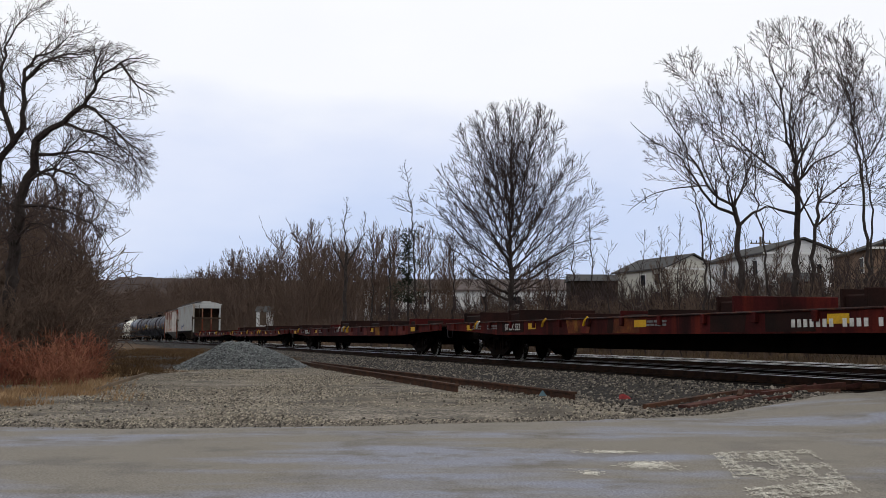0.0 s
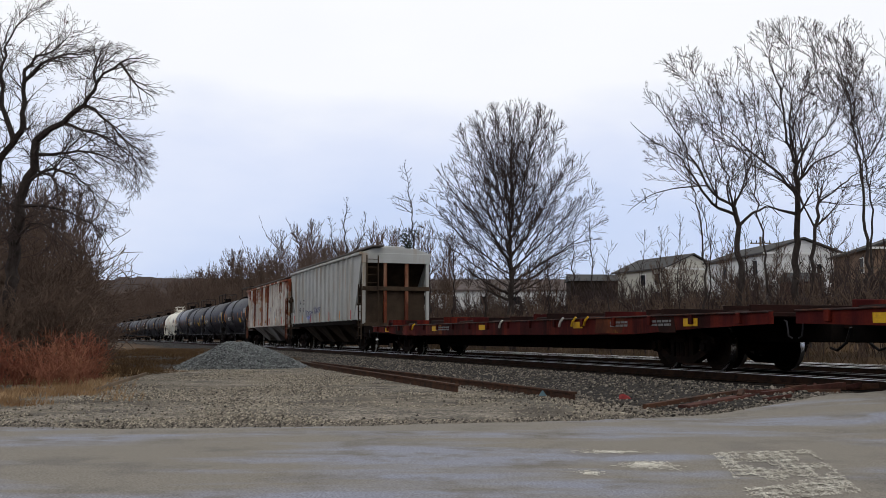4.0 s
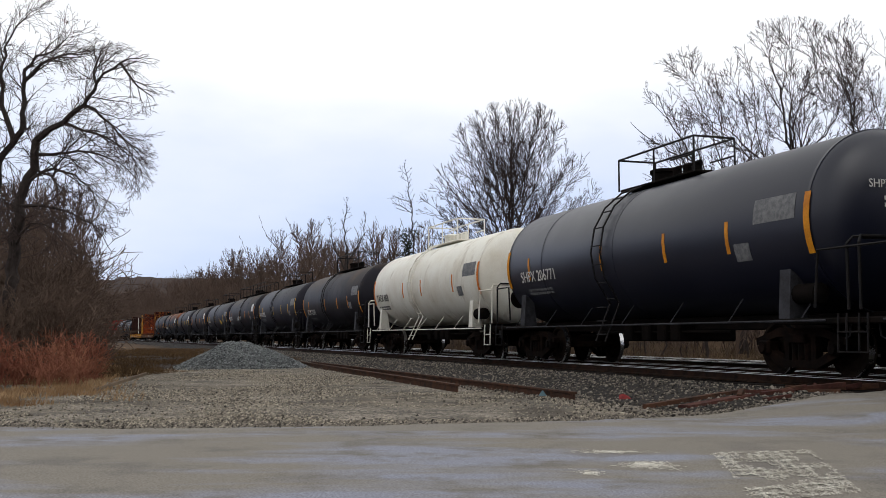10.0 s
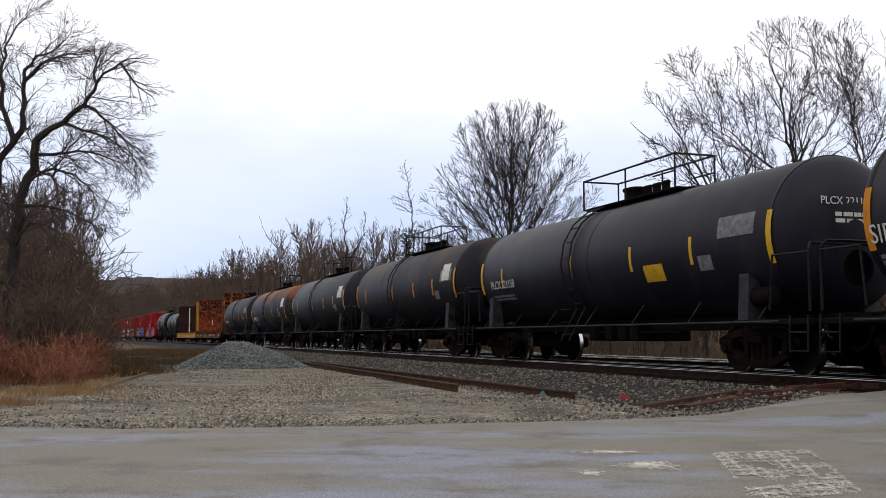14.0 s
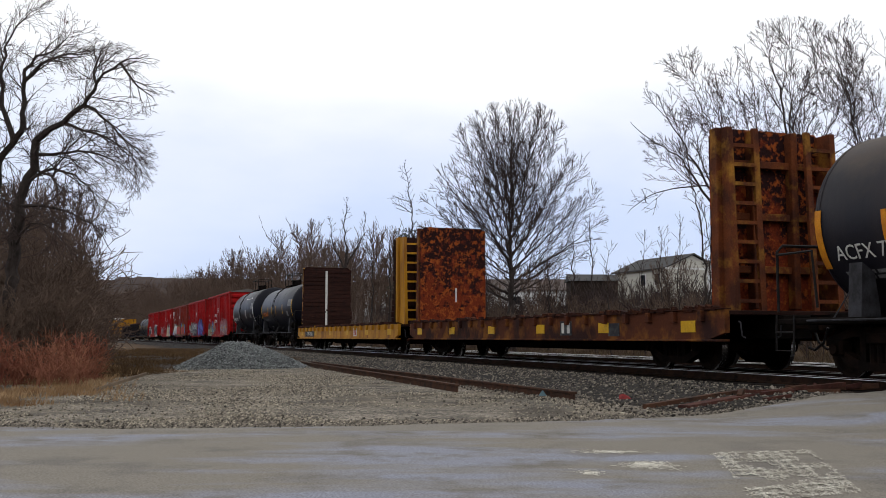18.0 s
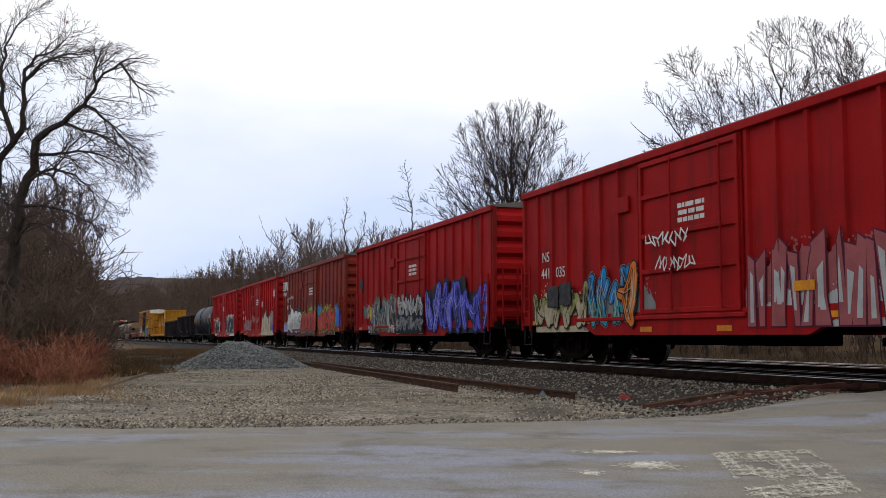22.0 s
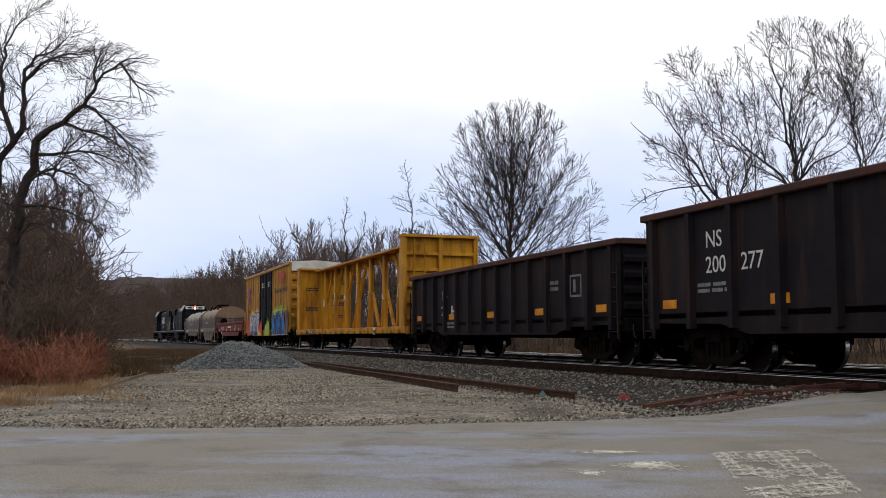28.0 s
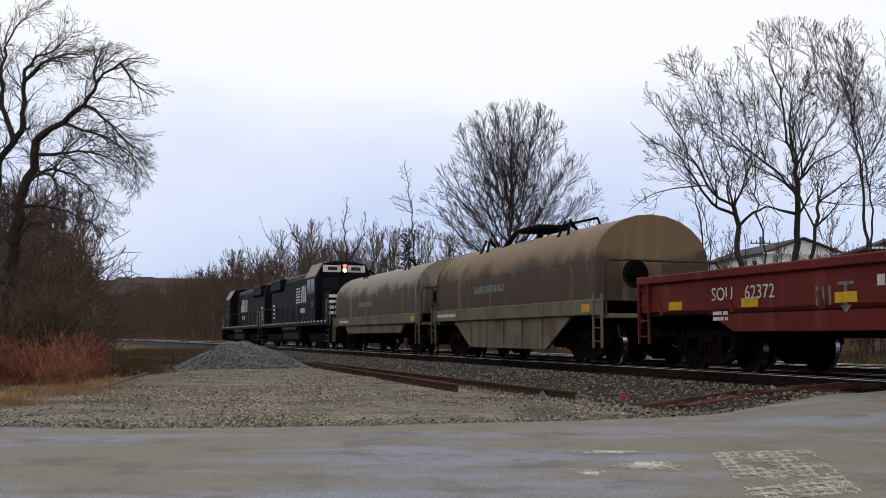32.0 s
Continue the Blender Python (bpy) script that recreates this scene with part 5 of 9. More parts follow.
        part("end_beam", Mesh().span(s * (tip - 0.16), s * (tip + 0.03), -Y + 0.03, Y - 0.03, 2.62, 2.80, 0.01), dark, car)
        part("end_panel", Mesh().span(s * (tip - 0.22), s * (tip - 0.17), -Y + 0.2, Y - 0.2, 1.24, 2.66), dark, car, "rust-brown end sheet")
        for y in (-Y + 0.1, -0.48, 0.48, Y - 0.1):
            part("end_post", Mesh().span(s * (tip - 0.12), s * (tip + 0.02), y - 0.07, y + 0.07, 1.2, z_eave - 0.2, 0.01), paint if abs(y) > 1 else M_HOPRUST, car)
        part("end_shear_plate", Mesh().span(s * (low - 0.6), s * (half + 0.02), -Y + 0.1, Y - 0.1, 1.10, 1.24, 0.01), dark, car)
        part("corner_gusset", Mesh().prism([(s * (low + 0.05), zs), (s * (half - 0.1), zs), (s * (half - 0.1), 2.0), (s * (low + 0.45), 2.0)], Y - 0.05, Y + 0.0), paint, car)
        ladder(car, s * (tip + 0.08), Y - 0.45, 1.1, z_eave - 0.1, 0.5, 9, dark, axis="y")
        ladder(car, s * (half - 0.32), Y + 0.03, 0.55, 2.9, 0.5, 7, M_HOPRUST if patches else dark)
        part("end_sill", Mesh().span(s * (half - 0.1), s * (half + 0.12), -Y + 0.1, Y - 0.1, 0.78, 1.12, 0.02), M_SILL, car)
    w = 2 * (low - 1.0) / bays
    for i in range(bays):
        x = -(low - 1.0) + w * (i + 0.5)
        bay = Mesh()
        v = [(x - w / 2, -Y + 0.05, 1.38), (x + w / 2, -Y + 0.05, 1.38), (x + w / 2, Y - 0.05, 1.38), (x - w / 2, Y - 0.05, 1.38), (x - 0.45, -0.5, 0.38), (x + 0.45, -0.5, 0.38), (x + 0.45, 0.5, 0.38), (x - 0.45, 0.5, 0.38)]
        bay.add(v, [(0, 1, 2, 3), (4, 7, 6, 5), (0, 4, 5, 1), (1, 5, 6, 2), (2, 6, 7, 3), (3, 7, 4, 0)])
        hp = part("hopper_bay", bay, bay_paint, car, "sloping discharge bay")
        part("outlet_gate", Mesh().box(x, 0, 0.34, 1.1, 1.3, 0.14, 0.02), M_SILL, hp)
    running_gear(car, half + 0.15, half - 1.7)
    for t, x, z in mark:
        letter(car, t, x, z, 0.36, tint, Y + 0.008)
    return car


# ---- flat cars ----
M_BRIGHTRED = surface("bright_red_flatcar_patch", (0.13, 0.016, 0.012), (0.08, 0.014, 0.011), (0.17, 0.045, 0.018), rough=0.7, scale=1.2, cover=0.5, grain=30, grain_amount=0.3, spec=0.1)
M_CAP = surface("scraped_sill_edge", (0.060, 0.042, 0.040), (0.030, 0.014, 0.012), (0.11, 0.04, 0.02), rough=0.7, scale=2.2, cover=0.5, grain=30, spec=0.08)
def flat_car(a, b, label, racks, seed, name_bars=False, mark="", mark_x=8.3):
    car, half = rolling("flat_car", label, "flat car", a, b)
    rng = random.Random(seed)
    part("deck", Mesh().span(-half, half, -1.42, 1.42, 0.98, 1.06, 0.01), M_FLATBROWN, car)
    for s in (-1, 1):
        sd = part("side_sill", Mesh().prism([(-half, 1.07), (-half, 0.86), (-half + 2.2, 0.80), (-half + 4.6, 0.70), (half - 4.6, 0.70), (half - 2.2, 0.80), (half, 0.86), (half, 1.07)], s * 1.50, s * 1.40), M_FLATRED, car)
        part("sill_cap", Mesh().span(-half, half, s * 1.40, s * 1.54, 1.05, 1.082, 0.008), M_CAP, sd)
        for x in np.linspace(-half + 0.8, half - 0.8, 17):
            part("stake_pocket", Mesh().box(x, s * 1.53, 0.97, 0.12, 0.07, 0.18, 0.01), M_FLATRED, car)
    for x in np.linspace(-half + 1.4, half - 1.4, racks):
        ln, h = rng.uniform(0.5, 1.7), rng.choice((0.07, 0.10, 0.16, 0.24))
        rk = part("tie_down_rack", Mesh().span(x - ln / 2, x + ln / 2, -1.1, 1.1, 1.06, 1.06 + h, 0.03), M_FLATBROWN, car, "dark steel cargo rack")
        for e in (-1, 1):
            part("rack_end", Mesh().box(x + e * ln / 2, 0, 1.10 + h / 2, 0.07, 2.3, h + 0.10, 0.01), M_FLATRED if rng.random() < 0.3 else M_FLATBROWN, rk)
    for k, x in enumerate(np.linspace(-half + 2, half - 2, 5)):
        part("reflective_strip", Mesh().box(x + rng.uniform(-0.9, 0.9), 1.505, 0.92, 0.48, 0.01, 0.15), M_YELLOW, car, "yellow reflective plate")
    for x in [rng.uniform(-half + 1, half - 1) for _ in range(5)]:
        part("loose_strap", Mesh().tube([(x, 1.52, 1.10), (x + 0.06, 1.57, 1.02), (x + 0.16, 1.56, 0.90)], 0.03, 5), M_LETTER if rng.random() < 0.5 else M_YELLOW, car, "hanging pale tie-down strap")
    for x in [rng.uniform(-half + 2, half - 2) for _ in range(4)]:
        bars(car, x, 0.92, 0.8, 0.14, 2, M_STENCIL, 1.506, gaps=4)
    if name_bars:
        for i in range(17):
            if i not in (7, 12):
                part("letter_block", Mesh().box(-4.1 - i * 0.15, 1.508, 0.86, 0.088, 0.008, 0.125), M_LETTER, car, "plain white letter block")
    if mark:
        part("mark_plate", Mesh().box(mark_x, 1.506, 0.90, 1.5, 0.008, 0.26), M_FLATBROWN, car, "dark number panel")
        letter(car, mark, mark_x, 0.90, 0.25, M_LETTER, 1.515)
    running_gear(car, half + 0.1, half - 3.4, z=(0.55, 0.98))
    part("centre_sill", Mesh().prism([(-half + 3.0, 0.90), (-half + 5.6, 0.36), (half - 5.6, 0.36), (half - 3.0, 0.90)], -0.5, 0.5), M_SILL, car, "deep black fish-belly centre sill")
    for _ in range(7):
        x, ln = rng.uniform(-half + 2.5, half - 2.5), rng.uniform(0.35, 1.3)
        part("paint_patch", Mesh().prism([(x, 0.73), (x + ln, 0.73), (x + ln + rng.uniform(-0.15, 0.15), 1.04), (x + rng.uniform(-0.15, 0.15), 1.04)], 1.501, 1.504), rng.choice((M_BRIGHTRED, M_BRIGHTRED, M_RUSTFRAME, M_FLATBROWN)), car, "brighter patch of red paint")
    return car


def bulkhead_flat(a, b, label, sill, frame_paint, face, planks, mark, bx, height=4.45, deep=0.95, wide=1.32):
    car, half = rolling("bulkhead_flat_car", label, "flat car", a, b)
    rng = random.Random(int(a))
    part("centre_sill", Mesh().prism([(-half + 2.2, 1.0), (-half + 4.6, 0.34), (half - 4.6, 0.34), (half - 2.2, 1.0)], -0.45, 0.45), M_SILL, car, "deep black fish-belly centre sill")
    part("deck", Mesh().span(-half, half, -1.40, 1.40, 1.04, 1.12, 0.01), M_WOOD, car)
    for s in (-1, 1):
        sd = part("side_sill", Mesh().prism([(-half, 1.14), (-half, 0.72), (-half + 0.6, 0.58), (half - 0.6, 0.58), (half, 0.72), (half, 1.14)], s * 1.48, s * 1.38), sill, car)
        part("sill_flange", Mesh().span(-half, half, s * 1.38, s * 1.54, 0.56, 0.60, 0.006), sill, sd)
        crust = Mesh().span(-half, half, s * 1.34, s * 1.515, 1.138, 1.165, 0.006)
        for _ in range(90):
            x, w, h = rng.uniform(-half + 0.2, half - 0.2), rng.uniform(0.06, 0.28), rng.uniform(0.02, 0.085)
            crust.prism([(x, 1.12), (x + w, 1.12), (x + w * rng.uniform(0.6, 1.0), 1.16 + h), (x + w * rng.uniform(0.0, 0.4), 1.16 + h * rng.uniform(0.4, 1))], s * rng.uniform(1.495, 1.53), s * 1.36)
        part("deck_edge", crust, M_CRUST, sd, "rust-crusted deck edge")
        for x in np.linspace(-half + 0.7, half - 0.7, 20):
            part("stake_pocket", Mesh().box(x, s * 1.52, 1.03, 0.14, 0.10, 0.20, 0.01), sill, car)
    for s in (-1, 1):
        x = s * bx[(s + 1) // 2]
        bh = part("bulkhead", Mesh().prism([(-wide, 1.12), (wide, 1.12), (wide, height - 0.16), (wide - 0.14, height), (0.14 - wide, height), (-wide, height - 0.16)], x - 0.05, x + 0.05, "x"), face, car, "tall end bulkhead")
        if planks:
            for i in range(14):
                z = 1.16 + i * (height - 1.25) / 14
                pk = part("plank", Mesh().box(x - s * 0.085, 0, z + 0.11, 0.06, 2.72 + rng.uniform(-0.05, 0.05) + 0.08 * (i < 4), (height - 1.25) / 14 - rng.uniform(0.008, 0.03), 0.008), M_WOOD, bh)
            for i in range(8):
                part("broken_board", Mesh().box(x - s * 0.14, rng.uniform(-1.0, 1.0), 1.2 + rng.uniform(0, 0.95), 0.04, rng.uniform(0.2, 0.6), rng.uniform(0.05, 0.12), 0.006), M_WOOD if i % 4 else sill, bh, "splintered board end")
            part("white_strip", Mesh().box(x - s * 0.13, 0.05, (height + 1.2) / 2 - 0.1, 0.02, 0.12, height - 1.4, 0.004), M_LETTER, bh, "white vertical strip")
        else:
            part("face_strip", Mesh().box(x - s * 0.06, -0.1, 2.15, 0.012, 0.06, 0.50), M_LETTER, bh, "short pale strip")
        for y in (-1.22, -0.45, 0.45, 1.22):
            part("upright", Mesh().box(x + s * 0.16, y, (1.12 + height) / 2, 0.22, 0.14, height - 1.2, 0.015), face if planks and abs(y) < 1 else frame_paint, bh)
        for y in (-1.14, 1.14):
            part("brace", Mesh().prism([(x + s * 0.05, height - 0.06), (x + s * deep * 0.72, height - 0.06), (x + s * deep * 0.92, 1.12), (x + s * 0.05, 1.12)], y - 0.05, y + 0.05), frame_paint, bh)
            for q in (0.0, 0.56):
                part("brace_edge", Mesh().prism([(x + s * deep * 0.70, height - 0.06), (x + s * deep * 0.82, height - 0.06), (x + s * deep * 1.04, 1.12), (x + s * deep * 0.92, 1.12)], math.copysign(abs(y) - q, y) - 0.06, math.copysign(abs(y) - q, y) + 0.06), frame_paint, bh)
            for i in range(9):
                z = 1.30 + i * 0.36
                w = deep * (0.76 + 0.20 * (height - z) / (height - 1.12))
                part("brace_rung", Mesh().box(x + s * w, math.copysign(abs(y) - 0.28, y), z, 0.07, 0.56, 0.07), frame_paint, bh)
                part("brace_clip", Mesh().span(x + s * 0.02, x + s * 0.14, y - 0.02, y + 0.10, z - 0.025, z + 0.025), frame_paint, bh)
        for z in (1.9, 2.9, 3.9):
            part("cross_beam", Mesh().box(x + s * 0.12, 0, z, 0.12, 2.2, 0.14, 0.01), face if planks else frame_paint, bh)
    for k in np.linspace(-half + 1.2, half - 1.2, 6):
        part("reflective_strip", Mesh().box(k, 1.486, 0.84, 0.5, 0.008, 0.22), M_YELLOW, car, "yellow reflective plate")
    part("mark_plate", Mesh().box(half - 3.2 if planks else -5.6, 1.486, 0.80, 2.3 if planks else 0.5, 0.008, 0.28), M_LETTER_DARK, car, "black number panel")
    if mark:
        letter(car, mark, half - 3.2, 0.80, 0.28, M_LETTER, 1.495)
    part("logo_panel", Mesh().box(-3.2, 1.487, 0.85, 0.62, 0.008, 0.34), M_LETTER if planks else M_LETTER_DARK, car, "small lettered panel")
    part("logo_bars", Mesh().box(-3.05, 1.494, 0.85, 0.14, 0.006, 0.24).box(-3.35, 1.494, 0.85, 0.14, 0.006, 0.24), SPRAY["red"] if planks else M_LETTER, car)
    running_gear(car, half + 0.1, half - 2.4, z=(0.60, 1.04))
    return car


# ---- gondolas ----
def gondola(a, b, label, z_top, ribs, mark, mark_x, seed=0, logo=False):
    car, half = rolling("gondola_car", label, "gondola car", a, b)
    Y = 1.45
    part("floor", Mesh().span(-half, half, -Y, Y, 1.0, 1.10), M_SILL, car)
    for s in (-1, 1):
        part("side_sheet", Mesh().prism([(-half, z_top), (-half, 0.92), (-half + 2.6, 0.88), (-half + 3.4, 0.70), (half - 3.4, 0.70), (half - 2.6, 0.88), (half, 0.92), (half, z_top)], s * Y, s * (Y - 0.05)), M_GON, car)
        part("top_chord", Mesh().span(-half - 0.03, half + 0.03, s * (Y - 0.08), s * (Y + 0.13), z_top - 0.08, z_top + 0.06, 0.02), M_GONRIM, car, "rusty rolled top edge")
        part("end_sheet", Mesh().span(s * (half - 0.06), s * half, -Y, Y, 0.95, z_top, 0.01), M_GON, car)
        part("end_chord", Mesh().span(s * (half - 0.08), s * (half + 0.10), -Y, Y, z_top - 0.08, z_top + 0.06, 0.02), M_GONRIM, car)
        for z in np.linspace(1.3, z_top - 0.4, 4):
            part("end_rib", Mesh().prism([(s * half, z - 0.12), (s * (half + 0.09), z - 0.05), (s * (half + 0.09), z + 0.05), (s * half, z + 0.12)], -Y + 0.05, Y - 0.05, "y"), M_GON, car)
        for x in np.linspace(-half + 0.35, half - 0.35, ribs):
            part("side_post", Mesh().prism([(x - 0.11, s * (Y - 0.01)), (x + 0.11, s * (Y - 0.01)), (x + 0.07, s * (Y + 0.11)), (x - 0.07, s * (Y + 0.11))], 0.80, z_top - 0.08, "z"), M_GON, car)
        ladder(car, s * (half - 0.2), Y + 0.08, 0.6, 2.2, 0.4, 5, M_GON)
        part("end_sill", Mesh().span(s * (half - 0.1), s * (half + 0.14), -Y + 0.05, Y - 0.05, 0.76, 1.05, 0.02), M_SILL, car)
    for x in np.linspace(half - 0.9, -half + 0.9, 5):
        part("reflective_strip", Mesh().box(x, Y + 0.012, 1.28, 0.50, 0.014, 0.17), M_ORANGEMARK, car, "orange reflective plate")
    running_gear(car, half + 0.1, half - 1.9, z=(0.62, 1.0))
    for t, x, z, k in mark:
        letter(car, t, x, z, k, M_LETTER, Y + 0.008)
    bars(car, mark_x, 1.02 if len(mark) > 2 and mark[1][0] == "201" else 1.55, 1.3, 0.22, 2, M_STENCIL, Y + 0.006, gaps=4)
    bars(car, -half + 3.4, 1.9, 0.5, 0.3, 2, M_STENCIL, Y + 0.006, gaps=3)
    fr = Mesh()
    for u, w, p, q in ((0, 0.24, 0.6, 0.05), (0, -0.24, 0.6, 0.05), (0.28, 0, 0.05, 0.5), (-0.28, 0, 0.05, 0.5), (0.06, 0, 0.12, 0.3)):
        fr.box(-half + 2.2 + u, Y + 0.006, 1.85 + w, p, 0.008, q)
    part("stencil_frame", fr, M_STENCIL, car)
    if logo:
        m = Mesh()
        m.prism([(1.0, 2.0), (0.75, 2.0), (0.75, 2.55), (1.0, 2.55)], Y + 0.004, Y + 0.01)
        m.prism([(0.75, 2.55), (0.5, 2.55), (0.3, 2.0), (0.55, 2.0)], Y + 0.004, Y + 0.01)
        m.prism([(0.3, 2.0), (0.1, 2.0), (0.1, 2.55), (0.3, 2.55)], Y + 0.004, Y + 0.01)
        for i in range(4):
            m.box(-0.35, Y + 0.007, 2.07 + i * 0.14, 0.6, 0.006, 0.07)
        part("logo", m, M_LETTER, car, "plain white stripes and blocks of a faded logo")
    return car


def drop_gondola(a, b, label):
    car, half = rolling("gondola_car", label, "gondola car", a, b)
    Y = 1.48
    for s in (-1, 1):
        sd = part("side_sheet", Mesh().prism([(-half, 1.76), (-half, 1.10), (-half + 2.5, 1.08), (-half + 3.3, 0.74), (half - 3.3, 0.74), (half - 2.5, 1.08), (half, 1.10), (half, 1.76)], s * Y, s * (Y - 0.07)), M_SOU, car)
        part("top_chord", Mesh().span(-half, half, s * (Y - 0.1), s * (Y + 0.08), 1.70, 1.86, 0.02), M_SOU, sd)
        part("end_sheet", Mesh().span(s * (half - 0.08), s * half, -Y, Y, 0.9, 1.80, 0.01), M_SOU, car)
        part("end_sill", Mesh().span(s * (half - 0.1), s * (half + 0.16), -Y + 0.05, Y - 0.05, 0.78, 1.06, 0.02), M_SILL, car)
        ladder(car, s * (half - 0.25), Y + 0.05, 0.5, 1.75, 0.4, 4, M_SOU)
    part("floor", Mesh().span(-half, half, -Y, Y, 1.05, 1.14), M_SILL, car)
    part("cover", Mesh().prism([(-1.3, 1.14), (1.3, 1.14), (1.3, 1.80), (0, 1.92), (-1.3, 1.80)], -half + 0.6, half - 0.6, "x"), M_SOU, car, "low red cover inside the sides")
    for x in np.linspace(half - 0.9, -half + 0.9, 7):
        part("side_stiffener", Mesh().prism([(x - 0.05, 1.08), (x + 0.05, 1.08), (x + 0.16, 1.36), (x + 0.08, 1.36)], Y, Y + 0.03), M_SOU, car)
        part("reflective_strip", Mesh().box(x - 0.5, Y + 0.006, 1.24, 0.48, 0.01, 0.16), M_YELLOW, car, "yellow reflective plate")
    letter(car, "SOU", 5.12, 1.40, 0.34, M_LETTER, Y + 0.008)
    letter(car, "62372", 4.02, 1.40, 0.34, M_LETTER, Y + 0.008)
    bars(car, 0.3, 1.46, 1.9, 0.26, 1, M_LETTER, Y + 0.006, gaps=8, name="brand_lettering")
    m = Mesh()
    for x in (3.1, 2.95, 2.8):
        m.box(x, Y + 0.006, 1.28, 0.05, 0.008, 0.3)
    m.box(2.45, Y + 0.006, 1.26, 0.06, 0.008, 0.42).box(2.45, Y + 0.006, 1.45, 0.36, 0.008, 0.05).prism([(2.33, 1.12), (2.57, 1.12), (2.45, 1.0)], Y + 0.002, Y + 0.01)
    part("load_mark", m, M_STENCIL, car, "pale arrow and tally marks").location = (-0.55, 0, 0)
    bars(car, 5.2, 1.02, 0.5, 0.2, 2, M_LETTER, Y + 0.006, gaps=2)
    part("window_stencil", Mesh().box(-3.6, Y + 0.006, 1.47, 0.5, 0.008, 0.34).box(-3.6, Y + 0.012, 1.47, 0.42, 0.006, 0.26), M_STENCIL, car)
    running_gear(car, half + 0.1, half - 1.9, z=(0.62, 1.0))
    return car


# ---- centre-beam lumber flat ----
def centerbeam(a, b, label):
    car, half = rolling("centerbeam_flat_car", label, "flat car", a, b)
    Y = 1.48
    part("deck", Mesh().span(-half, half, -Y + 0.08, Y - 0.08, 0.92, 1.0), M_TTX, car)
    for s in (-1, 1):
        sd = part("side_sill", Mesh().span(-half, half, s * (Y - 0.08), s * Y, 0.78, 1.04, 0.01), M_TTX, car)
        for x in np.linspace(-half + 0.6, half - 0.6, 18):
            part("winch", Mesh().box(x, s * (Y + 0.05), 0.86, 0.16, 0.10, 0.14, 0.02), M_TTX, sd)
    zt = 4.30
    part("top_beam", Mesh().prism([(-0.62, zt - 0.06), (0.62, zt - 0.06), (0.62, zt + 0.02), (0.3, zt + 0.12), (-0.3, zt + 0.12), (-0.62, zt + 0.02)], -half + 0.9, half - 0.9, "x"), M_TTX, car)
    part("beam_web", Mesh().span(-half + 0.9, half - 0.9, -0.12, 0.12, zt - 0.34, zt - 0.06, 0.01), M_TTX, car)
    xs = np.linspace(-half + 1.0, half - 1.0, 17)
    for i, x in enumerate(xs):
        # posts stand by turns before the middle and in it
        y0, w = (0.30, 0.20) if i % 2 else (-0.02, 0.17)
        part("post", Mesh().prism([(x - w, 1.0), (x + w, 1.0), (x + w * 0.72, zt - 0.06), (x - w * 0.72, zt - 0.06)], y0 - 0.05, y0 + 0.05), M_TTX, car)
        part("post_flange", Mesh().prism([(y0 - 0.14, 1.0), (y0 + 0.14, 1.0), (y0 * 0.6 + 0.06, zt - 0.06), (y0 * 0.6 - 0.06, zt - 0.06)], x - 0.02, x + 0.02, "x"), M_TTX, car)
    for i in range(2, 9, 2):
        for top, foot in ((i, i - 2), (16 - i, 18 - i)):
            if top == foot:
                continue
            part("diagonal", Mesh().tube([(xs[top], 0.16, 4.1), (xs[foot], 0.20, 1.1)], 0.08, 6), M_TTX, car)
    for s in (-1, 1):
        x = s * (half - 0.45)
        bh = part("bulkhead", Mesh().span(x - 0.06, x + 0.06, -1.45, 1.45, 1.0, 4.42, 0.01), M_TTX, car, "ribbed yellow end bulkhead")
        for z in (1.35, 1.95, 2.55, 3.15, 3.75):
            part("bulkhead_rib", Mesh().box(x + s * 0.12, 0, z, 0.14, 2.75, 0.12, 0.01), M_TTX, bh)
        for y in (-1.40, 0.0, 1.40):
            part("bulkhead_post", Mesh().box(x + s * 0.12, y, 2.7, 0.22, 0.16, 3.4, 0.02), M_TTX, bh)
        part("bulkhead_cap", Mesh().prism([(-1.5, 4.36), (1.5, 4.36), (1.5, 4.46), (-1.5, 4.46)], x - 0.30, x + 0.34, "x"), M_TTX, bh)
        for y in (-1.44, 1.44):
            part("bulkhead_side", Mesh().span(x - 0.28, x + 0.30, y - 0.03, y + 0.03, 1.0, 4.36), M_TTX, bh)
        ladder(car, x + s * 0.26, 0.85, 1.0, 4.3, 0.42, 9, M_TTX, axis="y")
        part("end_sill", Mesh().span(s * (half - 0.1), s * (half + 0.14), -Y + 0.05, Y - 0.05, 0.74, 1.02, 0.02), M_TTX, car)
    for k, (u, w) in enumerate(((-0.8, 3.7), (-0.8, 2.9), (-0.8, 2.5), (-0.8, 1.8), (0.7, 3.3), (0.7, 2.2))):
        m = bars(car, 0, 0, 0.7, 0.24, 2, M_LETTER_DARK, 0, gaps=4)
        m.matrix_basis = Matrix.Translation((half - 0.52, u, w)) @ Matrix.Rotation(radians(90), 4, "Z")
    part("mark_plate", Mesh().box(6.6, Y + 0.006, 0.90, 2.2, 0.008, 0.2), M_LETTER_DARK, car, "black number panel")
    letter(car, "TTZX 866067", 6.6, 0.90, 0.22, M_LETTER, Y + 0.014)
    part("white_notice", Mesh().box(-6.3, Y + 0.006, 0.88, 0.3, 0.008, 0.28), M_LETTER, car)
    for x in xs[::2]:
        part("reflective_strip", Mesh().box(x, Y + 0.006, 0.97, 0.4, 0.008, 0.08), M_ORANGEMARK, car)
